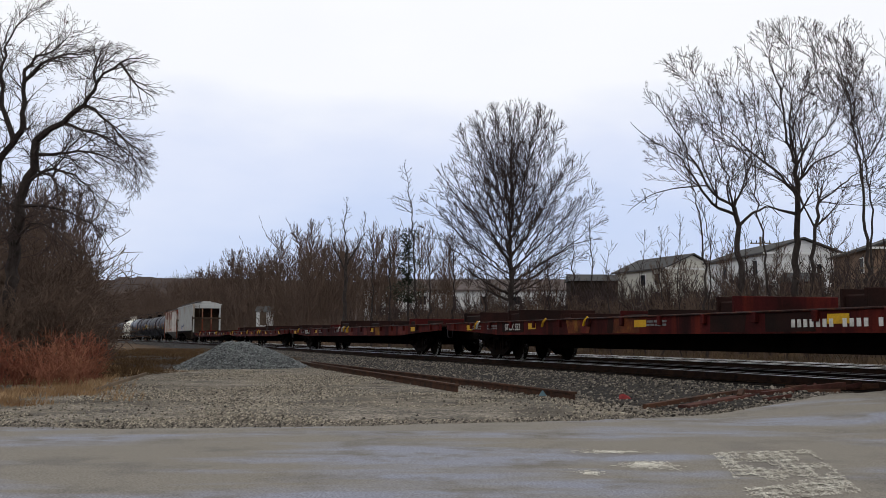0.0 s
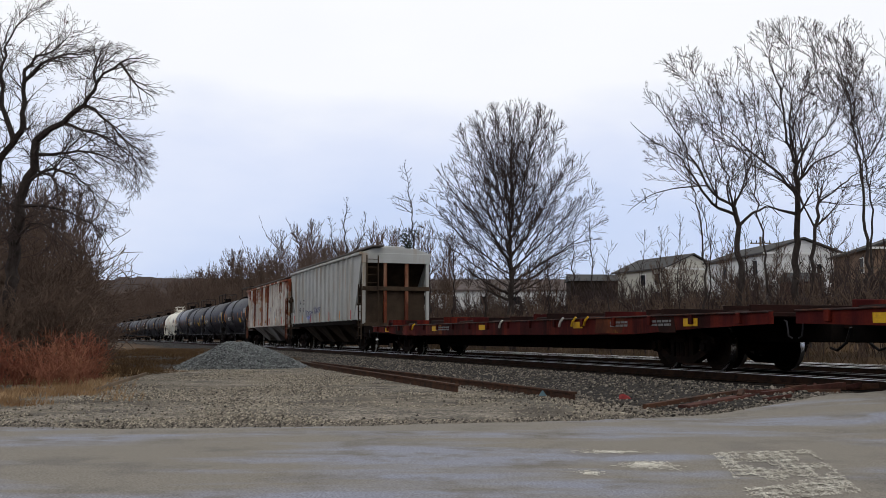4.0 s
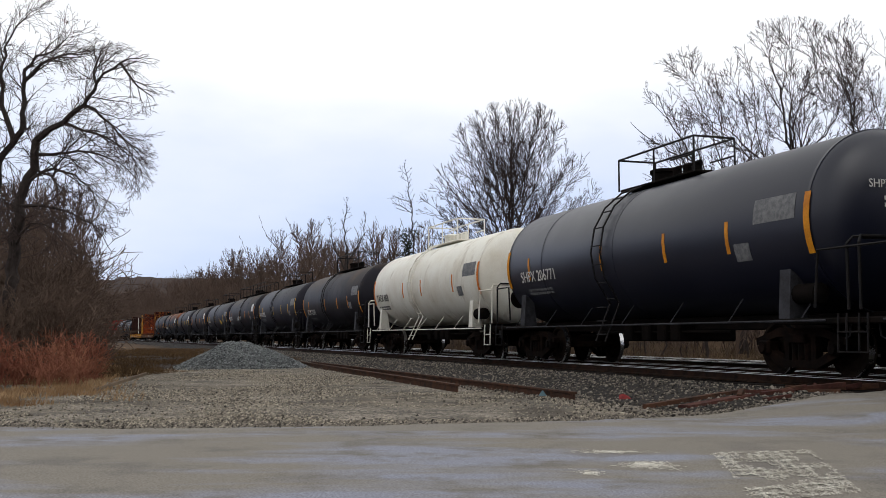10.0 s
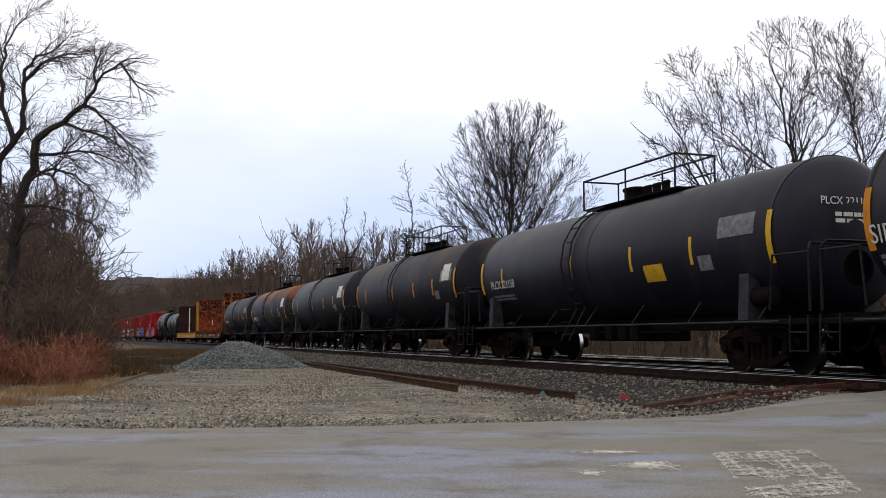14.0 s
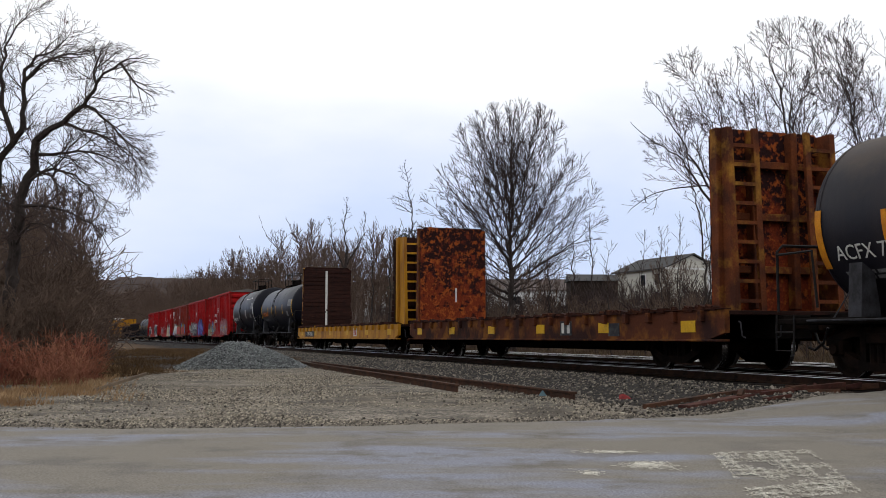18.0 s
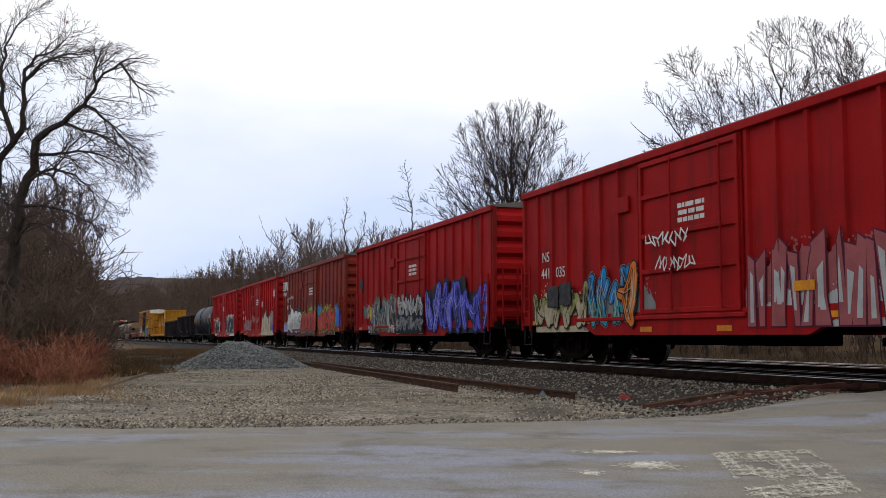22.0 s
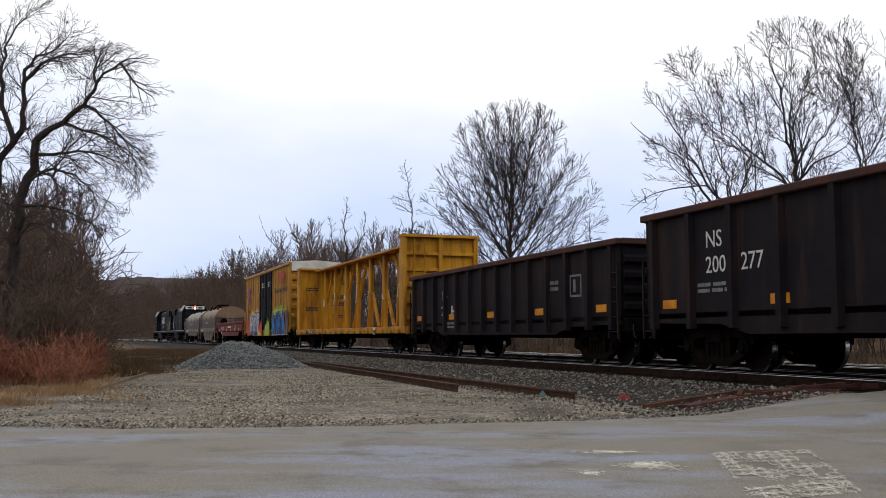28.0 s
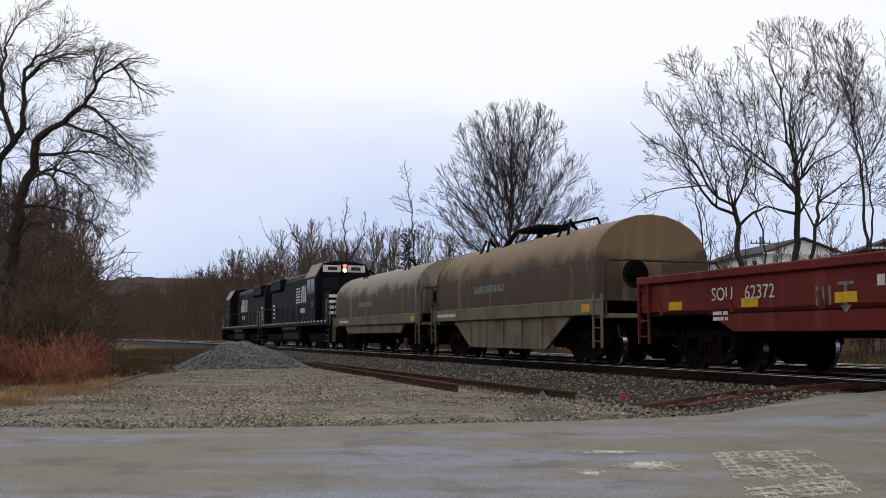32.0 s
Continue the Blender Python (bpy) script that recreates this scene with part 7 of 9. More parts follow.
part("logo", Mesh().prism([(7.1, 3.35), (6.85, 3.35), (6.85, 3.85), (7.1, 3.85)], 1.575, 1.582).prism([(6.85, 3.85), (6.6, 3.85), (6.35, 3.35), (6.6, 3.35)], 1.575, 1.582).prism([(6.35, 3.35), (6.15, 3.35), (6.15, 3.85), (6.35, 3.85)], 1.575, 1.582)
     .box(7.5, 1.578, 3.40, 0.6, 0.006, 0.07).box(7.5, 1.578, 3.54, 0.6, 0.006, 0.07).box(7.5, 1.578, 3.68, 0.6, 0.006, 0.07).box(7.5, 1.578, 3.82, 0.6, 0.006, 0.07), M_LETTER, b3, "plain white stripes and blocks of a logo")
number_block(b3, ("NS", "441 516"), 6.45, 2.75, 0.36, pitch=0.86)
flare(b3, 6.4, 1.8, 0.74, 2.55, 1.568, "lime", 80, 0.75, "lime sprayed splashes")
flare(b3, 6.2, 1.8, 0.74, 2.5, 1.572, "maroon", 81, 0.22, "dark purple sprayed ground")
graffiti(b3, 6.05, 1.95, 0.74, 2.35, 1.60, "white", "ink", "maroon", "silver", letters="ADES", seed=21, thick=0.62, lines=0.12, low="silver", label="white bubble-letter graffiti")
flare(b3, 1.75, -6.0, 0.75, 2.6, 1.566, "lime", 82, 0.45, "lime sprayed edge")
flare(b3, 1.7, -2.0, 0.75, 2.2, 1.676, "maroon", 83, 0.3, "dark sprayed ground")
graffiti(b3, 1.7, -2.0, 0.75, 2.15, 1.68, "red", "ink", "lime", "orange", count=5, seed=22, thick=0.56, lines=0.25, label="red bubble-letter graffiti")
flare(b3, -2.1, -5.9, 0.75, 2.3, 1.572, "maroon", 84, 0.3, "dark sprayed ground")
flare(b3, -2.0, -3.2, 1.3, 2.5, 1.575, "cyan", 85, 0.4, "cyan sprayed patch")
graffiti(b3, -2.4, -6.0, 0.75, 2.3, 1.60, "red", "ink", "lime", "orange", count=4, seed=23, thick=0.56, lines=0.25, label="red bubble-letter graffiti")
scrawl(b3, 7.4, 6.4, 3.0, 3.3, 1.60, "white", 71, 0.03, 6)
scrawl(b3, 5.6, 4.3, 2.75, 3.0, 1.60, "silver", 72, 0.03, 8)
flare(b3, 7.3, 6.0, 0.95, 1.5, 1.60, "paleblue", 73, 0.6)
scrawl(b3, 7.2, 6.2, 1.0, 1.6, 1.61, "silver", 74, 0.03, 8)
flare(b3, -5.9, -7.2, 0.9, 2.4, 1.576, "blue", 24, 0.4, label="blue sprayed patch")
flare(b3, -5.8, -6.6, 1.2, 2.5, 1.580, "cyan", 27, 0.5, label="bright cyan sprayed patch")

b4 = boxcar(458.3, 474.3, RED_LABEL, M_RED)
number_block(b4, ("NS", "441 602"), 6.53, 2.45, 0.36, pitch=0.874)
graffiti(b4, 5.2, 2.0, 1.05, 2.0, 1.605, "pink", "grey", None, "silver", count=5, seed=88, thick=0.40, label="faded pale graffiti letters")
flare(b4, 5.8, 2.2, 0.80, 1.7, 1.570, "pink", 25, 0.5, "faded pink sprayed cloud")
scrawl(b4, 5.6, 2.4, 0.95, 1.7, 1.60, "silver", 75, 0.04, 9)
scrawl(b4, 1.1, -0.1, 1.5, 2.2, 1.68, "silver", 26, 0.025, 5, "thin white scrawl")
scrawl(b4, -0.6, -1.6, 1.5, 2.0, 1.68, "silver", 29, 0.025, 5, "thin white scrawl")
flare(b4, -2.1, -6.6, 0.70, 1.5, 1.575, "ink", 76, 0.5, "black sprayed shading")
part("graffiti", Mesh().prism([(-2.3, 0.95), (-6.1, 0.90), (-6.0, 2.25), (-5.2, 1.95), (-4.7, 2.0), (-4.2, 2.5), (-3.6, 2.2), (-3.0, 2.15), (-2.45, 1.75)], 1.59, 1.594), SPRAY["ink"], b4, "black outline of cream letters")
part("graffiti_fill", Mesh().prism([(-2.42, 1.05), (-3.2, 1.03), (-3.3, 1.5), (-3.0, 2.02), (-2.6, 1.68)], 1.60, 1.603).prism([(-3.35, 1.05), (-4.25, 1.05), (-4.1, 1.75), (-4.2, 2.38), (-3.6, 2.1), (-3.2, 1.9)], 1.60, 1.603).prism([(-4.4, 1.05), (-5.0, 1.05), (-5.1, 1.85), (-4.7, 1.9), (-4.3, 2.0)], 1.60, 1.603).prism([(-5.15, 1.02), (-6.0, 1.0), (-5.92, 2.08), (-5.3, 1.85)], 1.60, 1.603), SPRAY["cream"], b4, "cream block letters")
scrawl(b4, -5.9, -6.9, 1.2, 2.3, 1.60, "pink", 77, 0.03, 6, "thin pink scrawl")
flare(b4, -6.2, -6.9, 0.9, 1.6, 1.59, "blue", 78, 0.4, "small blue sprayed patch")
flare(b4, -2.2, -7.4, 0.76, 1.15, 1.612, "cream", 86, 0.5, "pale sprayed footing")
scrawl(b4, -6.0, -7.0, 1.1, 2.5, 1.60, "silver", 87, 0.03, 8, "thin pale scrawl")
scrawl(b4, -2.4, -2.8, 2.5, 3.1, 1.60, "white", 79, 0.025, 5, "thin white scrawl")
scrawl(b4, -6.8, -7.5, 3.0, 3.7, 1.60, "white", 28, 0.03, 5, "thin white scrawl")

b5 = boxcar(476.5, 492.7, "red boxcar with black and white graffiti letters", M_RED)
flare(b5, 5.7, 2.1, 0.76, 2.4, 1.570, "white", 89, 0.2, "white sprayed ground")
graffiti(b5, 5.6, 2.2, 0.76, 2.35, 1.60, "ink", "white", count=5, seed=90, thick=0.40, lines=0.0, label="black and white graffiti letters")
flare(b5, -1.9, -7.3, 0.8, 2.7, 1.568, "red", 91, 0.4, "bright red sprayed glow")
flare(b5, -2.1, -7.0, 0.74, 2.6, 1.572, "white", 92, 0.12, "white sprayed ground")
graffiti(b5, -2.2, -6.9, 0.74, 2.6, 1.60, "ink", "white", letters="AVON", seed=30, thick=0.44, lines=0.0, label="black block letters edged in white")
scrawl(b5, 1.2, 0.2, 1.5, 2.1, 1.68, "pink", 93, 0.03, 6, "thin pale scrawl")
number_block(b5, ("NS",), 6.8, 2.2)

tank_car(494.8, 509.9, "black tank car with pale chalk scrawls", M_BLACK, M_YELLOW, "")
g1 = gondola(511.6, 527.2, "faded black gondola with rusty rim and white numbers", 3.06, 12, [("NS", 5.35, 2.42, 0.44), ("200", 5.3, 1.95, 0.44), ("277", 4.2, 1.95, 0.44)], 5.3, logo=False)
gondola(528.3, 543.7, "faded black gondola with scraped sides and orange plates", 2.72, 14, [("NS", 4.1, 1.98, 0.44), ("201", 4.1, 1.46, 0.44), ("841", 3.15, 1.46, 0.44)], 3.7, logo=False)
centerbeam(544.6, 565.7, "empty yellow centre-beam lumber car")

yb = boxcar(567.4, 585.0, "amber-yellow high boxcar with black doors and graffiti", M_TTX_DEEP, z_sill=0.72, z_eave=4.98, door=(1.9, -2.75), door_paint=M_DOOR_BLACK, roof=M_WHITEROOF, ribs=5, end_panel=M_WHITEROOF, double=True, notice=False, crown=0.12)
for x in (0.75, -1.6):
    bars(yb, x, 4.05, 0.95, 0.36, 3, M_LETTER, 1.566, gaps=3, name="door_notice")
part("brand_mark", Mesh().prism([(-5.2, 4.55), (-6.6, 4.55), (-6.6, 4.35), (-5.2, 4.35)], 1.566, 1.574).box(-5.45, 1.57, 4.1, 0.2, 0.008, 0.5).box(-6.1, 1.57, 4.1, 0.2, 0.008, 0.5).prism([(-6.5, 4.55), (-6.75, 4.55), (-7.25, 3.85), (-7.0, 3.85)], 1.566, 1.574).prism([(-7.0, 4.55), (-7.25, 4.55), (-6.75, 3.85), (-6.5, 3.85)], 1.5665, 1.5745), SPRAY["red"], yb, "dark red block logo")
letter(yb, "Railcar Pooling Experts", -5.9, 3.50, 0.46, M_LETTER_DARK, 1.566)
cross, reds = Mesh(), Mesh()
for d in (-1, 1):
    for half_, m_, y_ in ((0.21, cross, 1.566), (0.075, reds, 1.574)):
        m_.prism([(6.75 - d * 0.52 + half_, 2.95), (6.75 - d * 0.52 - half_, 2.95), (6.75 + d * 0.52 - half_, 4.2), (6.75 + d * 0.52 + half_, 4.2)], y_ + 0.003 * (d > 0), y_ + 0.006 + 0.003 * (d > 0))
part("cross_mark", cross, SPRAY["cobalt"], yb, "blue crossed emblem")
part("cross_mark_red", reds, SPRAY["red"], yb, "red strokes of the emblem")
for t, x, z in (("next", 8.15, 3.85), ("load", 8.15, 3.62), ("any", 5.25, 4.0), ("road", 5.25, 3.77)):
    letter(yb, t, x, z, 0.26, M_LETTER_DARK, 1.566)
number_block(yb, ("TB OX", "66 22 26"), 6.8, 2.42, 0.32, 1.56, M_LETTER_DARK)
flare(yb, 6.6, 1.7, 0.75, 3.25, 1.572, "orange", 51, 0.45, "orange and red sprayed flames")
flare(yb, 6.4, 1.9, 0.75, 2.95, 1.576, "yellow", 57, 0.4, "yellow sprayed flames")
flare(yb, 7.5, 5.7, 0.75, 2.3, 1.580, "red", 52, 0.4, "red sprayed cloud")
flare(yb, 1.9, 0.2, 0.75, 2.0, 1.690, "red", 58, 0.6, "orange and red sprayed flames")
flare(yb, 1.9, 0.8, 0.75, 1.2, 1.694, "yellow", 95, 0.8, "orange and red sprayed flames")
flare(yb, 6.0, 1.9, 0.75, 2.1, 1.584, "ink", 94, 0.3, "black sprayed ground")
graffiti(yb, 6.0, 1.95, 0.78, 2.4, 1.60, "silver", "ink", "paleblue", "white", letters="HYPE", seed=53, thick=0.50, lines=0.35, label="silver block letters edged in black")
flare(yb, -0.9, -2.75, 0.75, 2.2, 1.69, "lime", 54, 0.6, "lime green sprayed cloud")
flare(yb, -2.85, -8.5, 1.0, 2.9, 1.572, "lime", 55, 0.35, "lime green sprayed cloud")
flare(yb, -6.6, -8.5, 1.0, 2.62, 1.578, "pink", 59, 0.4, "pink sprayed cloud")
flare(yb, -2.9, -8.4, 0.76, 2.15, 1.584, "navy", 60, 0.30, "navy sprayed ground of the letters")
spiked(yb, -2.85, -8.5, 0.80, 2.25, 1.60, "navy", "cyan", "white", 56, 7, None, label="navy and sky-blue spiky graffiti")
drop_gondola(586.2, 602.4, "oxide-red low gondola with white stencils")
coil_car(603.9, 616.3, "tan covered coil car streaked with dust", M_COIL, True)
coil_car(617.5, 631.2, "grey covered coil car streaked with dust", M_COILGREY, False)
locomotive(632.4, 653.2, "black diesel locomotive with white stripes and lit headlight")
locomotive(654.2, 674.4, "black diesel locomotive coupled behind another", True)


# ---- bare trees ----
def bar(m, pts, r0, r1, n):
    """A tapering twig or limb along pts, cheap."""
    o, k = len(m.v), len(pts)
    ring = [(math.cos(2 * math.pi * j / n), math.sin(2 * math.pi * j / n)) for j in range(n)]
    for i, (x, y, z) in enumerate(pts):
        ax, ay, az = pts[min(i + 1, k - 1)]
        bx, by, bz = pts[max(i - 1, 0)]
        dx, dy, dz = ax - bx, ay - by, az - bz
        l = math.sqrt(dx * dx + dy * dy + dz * dz) or 1e-6
        dx, dy, dz = dx / l, dy / l, dz / l
        if abs(dz) < 0.95:
            h = math.hypot(dx, dy)
            ux, uy, uz = -dy / h, dx / h, 0.0
        else:
            ux, uy, uz = 1.0, 0.0, 0.0
        vx, vy, vz = dy * uz - dz * uy, dz * ux - dx * uz, dx * uy - dy * ux
        r = r0 + (r1 - r0) * i / (k - 1)
        for c, s in ring:
            m.v.append((x + r * (ux * c + vx * s), y + r * (uy * c + vy * s), z + r * (uz * c + vz * s)))
    for i in range(k - 1):
        for j in range(n):
            a, b = o + i * n + j, o + i * n + (j + 1) % n
            m.f.append((a, b, b + n, a + n))


def way(rng, d, spread, lift):
    """A new direction at an angle to d, bent by lift towards the sky."""
    t = rng.uniform(0, 6.283)
    x, y, z = d
    h = math.sqrt(x * x + y * y)
    if h > 1e-3:
        ux, uy, uz = -y / h, x / h, 0.0
    else:
        ux, uy, uz = 1.0, 0.0, 0.0
    vx, vy, vz = y * uz - z * uy, z * ux - x * uz, x * uy - y * ux
    c, s = math.cos(spread), math.sin(spread)
    ct, st = math.cos(t), math.sin(t)
    q = [x * c + s * (ux * ct + vx * st), y * c + s * (uy * ct + vy * st), z * c + s * (uz * ct + vz * st) + lift]
    l = math.sqrt(q[0] ** 2 + q[1] ** 2 + q[2] ** 2)
    return (q[0] / l, q[1] / l, q[2] / l)


def shoot(ms, rng, p, d, length, r, level, plan):
    """One branch and all that grows on it. plan: a row per level of children, spread, length share, lift, wander."""
    last = len(plan) - 1
    seg = (6, 4, 3, 3, 2)[min(level, 4)]
    kids, spread, share, lift, wander = plan[level]
    pts, dirs = [p], [d]
    for i in range(seg):
        d = way(rng, d, rng.uniform(0.3, 1.0) * wander, lift * 0.35)
        p = (p[0] + d[0] * length / seg, p[1] + d[1] * length / seg, p[2] + d[2] * length / seg)
        pts.append(p)
        dirs.append(d)
    tip = max(plan_tip, r * (0.35 if level == 0 else 0.4))
    bar(ms[min(level, 2)], pts, r, tip, (6, 4, 3, 3, 3)[min(level, 4)])
    if level >= last:
        return
    for k in range(kids):
        t = rng.uniform(0.28 if level else plan_first, 1.0) if k < kids - 1 else 1.0
        i = min(seg - 1, int(t * seg))
        w = t * seg - i
        q = tuple(pts[i][j] + (pts[i + 1][j] - pts[i][j]) * w for j in range(3))
        reach = length * share * rng.uniform(0.7, 1.15) * (1.15 - 0.55 * t if level == 0 else 1.1 - 0.4 * t)
        shoot(ms, rng, q, way(rng, dirs[i + 1], spread * rng.uniform(0.6, 1.25), lift), reach, max(plan_tip, (r + (tip - r) * t) * 0.62), level + 1, plan)


plan_tip, plan_first = 0.012, 0.25
M_FIELD = surface("brown_field_grass", (0.10, 0.062, 0.030), (0.065, 0.040, 0.022), (0.14, 0.085, 0.04), rough=1, scale=0.5, grain=9, bump=0, spec=0.1)
DENSE = [(8, 0.75, 0.55, 0.05, 0.2), (4, 0.8, 0.6, 0.0, 0.3), (0, 0, 0, 0.0, 0.3)]
BRUSH = [(5, 0.5, 0.6, 0.15, 0.12), (4, 0.6, 0.55, 0.10, 0.2), (0, 0, 0, 0.05, 0.25)]


def limb_bar(m, pts, rads, n):
    """A limb along pts with a radius at each."""
    o, k = len(m.v), len(pts)
    ring = [(math.cos(2 * math.pi * j / n), math.sin(2 * math.pi * j / n)) for j in range(n)]
    for i, (x, y, z) in enumerate(pts):
        a, b = pts[min(i + 1, k - 1)], pts[max(i - 1, 0)]
        dx, dy, dz = a[0] - b[0], a[1] - b[1], a[2] - b[2]
        l = math.sqrt(dx * dx + dy * dy + dz * dz) or 1e-6
        dx, dy, dz = dx / l, dy / l, dz / l
        # side = direction x depth axis, so that the ring never spins along the limb
        h = math.hypot(dx, dz)
        ux, uz = (-dz / h, dx / h) if h > 0.15 else (1.0, 0.0)
        vx, vy, vz = dy * uz, dz * ux - dx * uz, -dy * ux
        r = rads[i]
        for c, s in ring:
            m.v.append((x + r * (ux * c + vx * s), y + r * vy * s, z + r * (uz * c + vz * s)))
    for i in range(k - 1):
        for j in range(n):
            q, w = o + i * n + j, o + i * n + (j + 1) % n
            m.f.append((q, w, w + n, q + n))


def along(pts, step):
    """A chain of places rounded a little and cut into even steps."""
    P = [Vector(p) for p in pts]
    out = [P[0]]
    for i in range(len(P) - 1):
        p0, p1, p2, p3 = P[max(0, i - 1)], P[i], P[i + 1], P[min(len(P) - 1, i + 2)]
        n = max(1, int(round((p2 - p1).length / step)))
        for k in range(1, n + 1):
            t = k / n
            out.append(0.5 * (2 * p1 + (p2 - p0) * t + (2 * p0 - 5 * p1 + 4 * p2 - p3) * t * t + (3 * p1 - p0 - 3 * p2 + p3) * t ** 3))
    return out


def side_shoots(m, rng, pts, rads, level, plan, inside, tip, start=0.0):
    """Shoots to both sides of a branch, and theirs in turn. plan: a row per level of gap, shortest, longest, angle, lift, wander, radius."""
    gap, lo, hi, angle, lift, wander, rmax = plan[level]
    run = [0.0]
    for p, q in zip(pts, pts[1:]):
        run.append(run[-1] + (q - p).length)
    total = run[-1]
    d = max(start * total, gap * rng.uniform(0.3, 1.0))
    spin = rng.uniform(0, 6.283)
    i = 0
    while d < total or i >= 0:
        last = d >= total
        if last:
            d = total
        i = 0
        while i < len(run) - 2 and run[i + 1] < d:
            i += 1
        f = (d - run[i]) / max(1e-6, run[i + 1] - run[i])
        base = pts[i].lerp(pts[i + 1], min(1.0, f))
        r0 = max(tip, min(rmax, (rads[i] + (rads[i + 1] - rads[i]) * f) * 0.72))
        ahead = tuple((pts[i + 1] - pts[i]).normalized())
        for fork in range(2 if last else 1):
            spin += 3.14 + rng.uniform(-0.9, 0.9)
            length = rng.uniform(lo, hi) * (1.0 - 0.58 * d / total)
            turned = angle * rng.uniform(0.65, 1.3) * (0.6 if last else 1.0)
            way_ = turned_way(ahead, turned, spin, lift)
            n = max(2, min(6, int(length / 0.16)))
            p, shoot_pts = base, [base]
            for k in range(n):
                p = p + Vector(way_) * (length / n)
                if not inside(p):
                    break
                shoot_pts.append(p)
                way_ = turned_way(way_, wander * rng.uniform(0.3, 1.0), rng.uniform(0, 6.283), lift * 0.25)
            if len(shoot_pts) > 1:
                k = len(shoot_pts)
                rs = [r0 + (tip * 0.75 - r0) * j / (k - 1) for j in range(k)]
                limb_bar(m, [tuple(q) for q in shoot_pts], rs, 3 if r0 < 0.03 else 4)
                if level + 1 < len(plan) and k > 2:
                    side_shoots(m, rng, shoot_pts, rs, level + 1, plan, inside, tip)
        if last:
            break
        d += gap * rng.uniform(0.6, 1.4)


def turned_way(d, spread, spin, lift):
    """A direction at an angle to d, drawn towards the sky by lift."""
    x, y, z = d
    h = math.sqrt(x * x + y * y)
    ux, uy, uz = (-y / h, x / h, 0.0) if h > 1e-3 else (1.0, 0.0, 0.0)
    vx, vy, vz = y * uz - z * uy, z * ux - x * uz, x * uy - y * ux
    c, s_ = math.cos(spread), math.sin(spread)
    ct, st = math.cos(spin), math.sin(spin)
    q = (x * c + s_ * (ux * ct + vx * st), y * c + s_ * (uy * ct + vy * st), z * c + s_ * (uz * ct + vz * st) + lift)
    l = math.sqrt(q[0] ** 2 + q[1] ** 2 + q[2] ** 2) or 1.0
    return (q[0] / l, q[1] / l, q[2] / l)


# shoots on the limbs of the tall trees, finer from row to row
TALL = [(1.1, 1.6, 4.2, 0.60, 0.10, 0.10, 0.060), (0.34, 0.5, 1.9, 0.62, 0.09, 0.13, 0.026), (0.27, 0.3, 0.95, 0.66, 0.09, 0.17, 0.0135), (0.22, 0.14, 0.45, 0.72, 0.08, 0.22, 0.0095)]
SPARSE = [(0.30, 0.5, 1.5, 0.70, 0.12, 0.16, 0.022), (0.24, 0.25, 0.75, 0.70, 0.10, 0.20, 0.012)]


def grown_tree(seed, r, chains, eggs, label, plan=TALL, step=0.4, tip=0.008, jog=0.05, first=0.55, others=0.12, name="bare_tree", group="bare trees", twig=M_TWIG, bark=M_BARK, most=40, ease=0.70, widths=(), leader=0.5):
    """A bare tree: limbs along the chains, shoots on them as far as its eggs reach; places are measured from its foot. eggs: (x, y, z, rx, ry, rz)."""
    rng = random.Random(seed)
    eggs = [tuple(e) for e in eggs]

    def inside(p):
        if not eggs:
            return True
        for x, y, z, a, b, c in eggs:
            if ((p[0] - x) / a) ** 2 + ((p[1] - y) / b) ** 2 + ((p[2] - z) / c) ** 2 < 1.0:
                return True
        return False

    t = thing(name, label, "tree", group)
    crown = Mesh()
    limbs = []
    for k, c in enumerate(chains):
        if k:
            c = [min((p for q, _w in limbs for p in q), key=lambda p: (p - Vector(c[0])).length)] + list(c[1:])
        pts = along(c, step)
        pts = [p if i in (0, len(pts) - 1) else p + Vector((rng.gauss(0, jog), rng.gauss(0, jog), rng.gauss(0, jog * 0.4))) for i, p in enumerate(pts)]
        r0 = r
        if k:
            near = min(((p - pts[0]).length, w) for q, ws in limbs for p, w in zip(q, ws))
            r0 = widths[k] if k < len(widths) and widths[k] else max(tip * 1.6, near[1] * ease)
        n = len(pts) - 1
        end = max(tip, r0 * (leader if k == 0 else 0.6 if k == 1 and widths else 0.13))
        rads = [r0 + (end - r0) * (i / n) ** (0.6 if k == 0 and leader < 0.2 else 0.85) for i in range(n + 1)]
        if k == 0:
            rads[0] *= 1.2
        limbs.append((pts, rads))
        if k == 0 or (r0 > r * 0.16 and most > 0):
            m = Mesh()
            limb_bar(m, [tuple(p) for p in pts], rads, 9 if k == 0 else 6)
            part("trunk" if k == 0 else "limb", m, bark, t, smooth=True)
            most -= 1
        else:
            limb_bar(crown, [tuple(p) for p in pts], rads, 4)
        side_shoots(crown, rng, pts, rads, 0, plan, inside, tip, first if k == 0 else others)
    part("crown", crown, twig, t, "mesh of fine leafless twigs")
    return t


def flat_chain(rng, x0, z0, pairs, start=0.0, spread=0.0):
    """Chain of (x, z) places turned into one that also leans in depth."""
    y, out = start, []
    for i, (x, z) in enumerate(pairs):
        out.append((x - x0, y, z - z0))
        y += spread + rng.uniform(-0.25, 0.25)
    return out


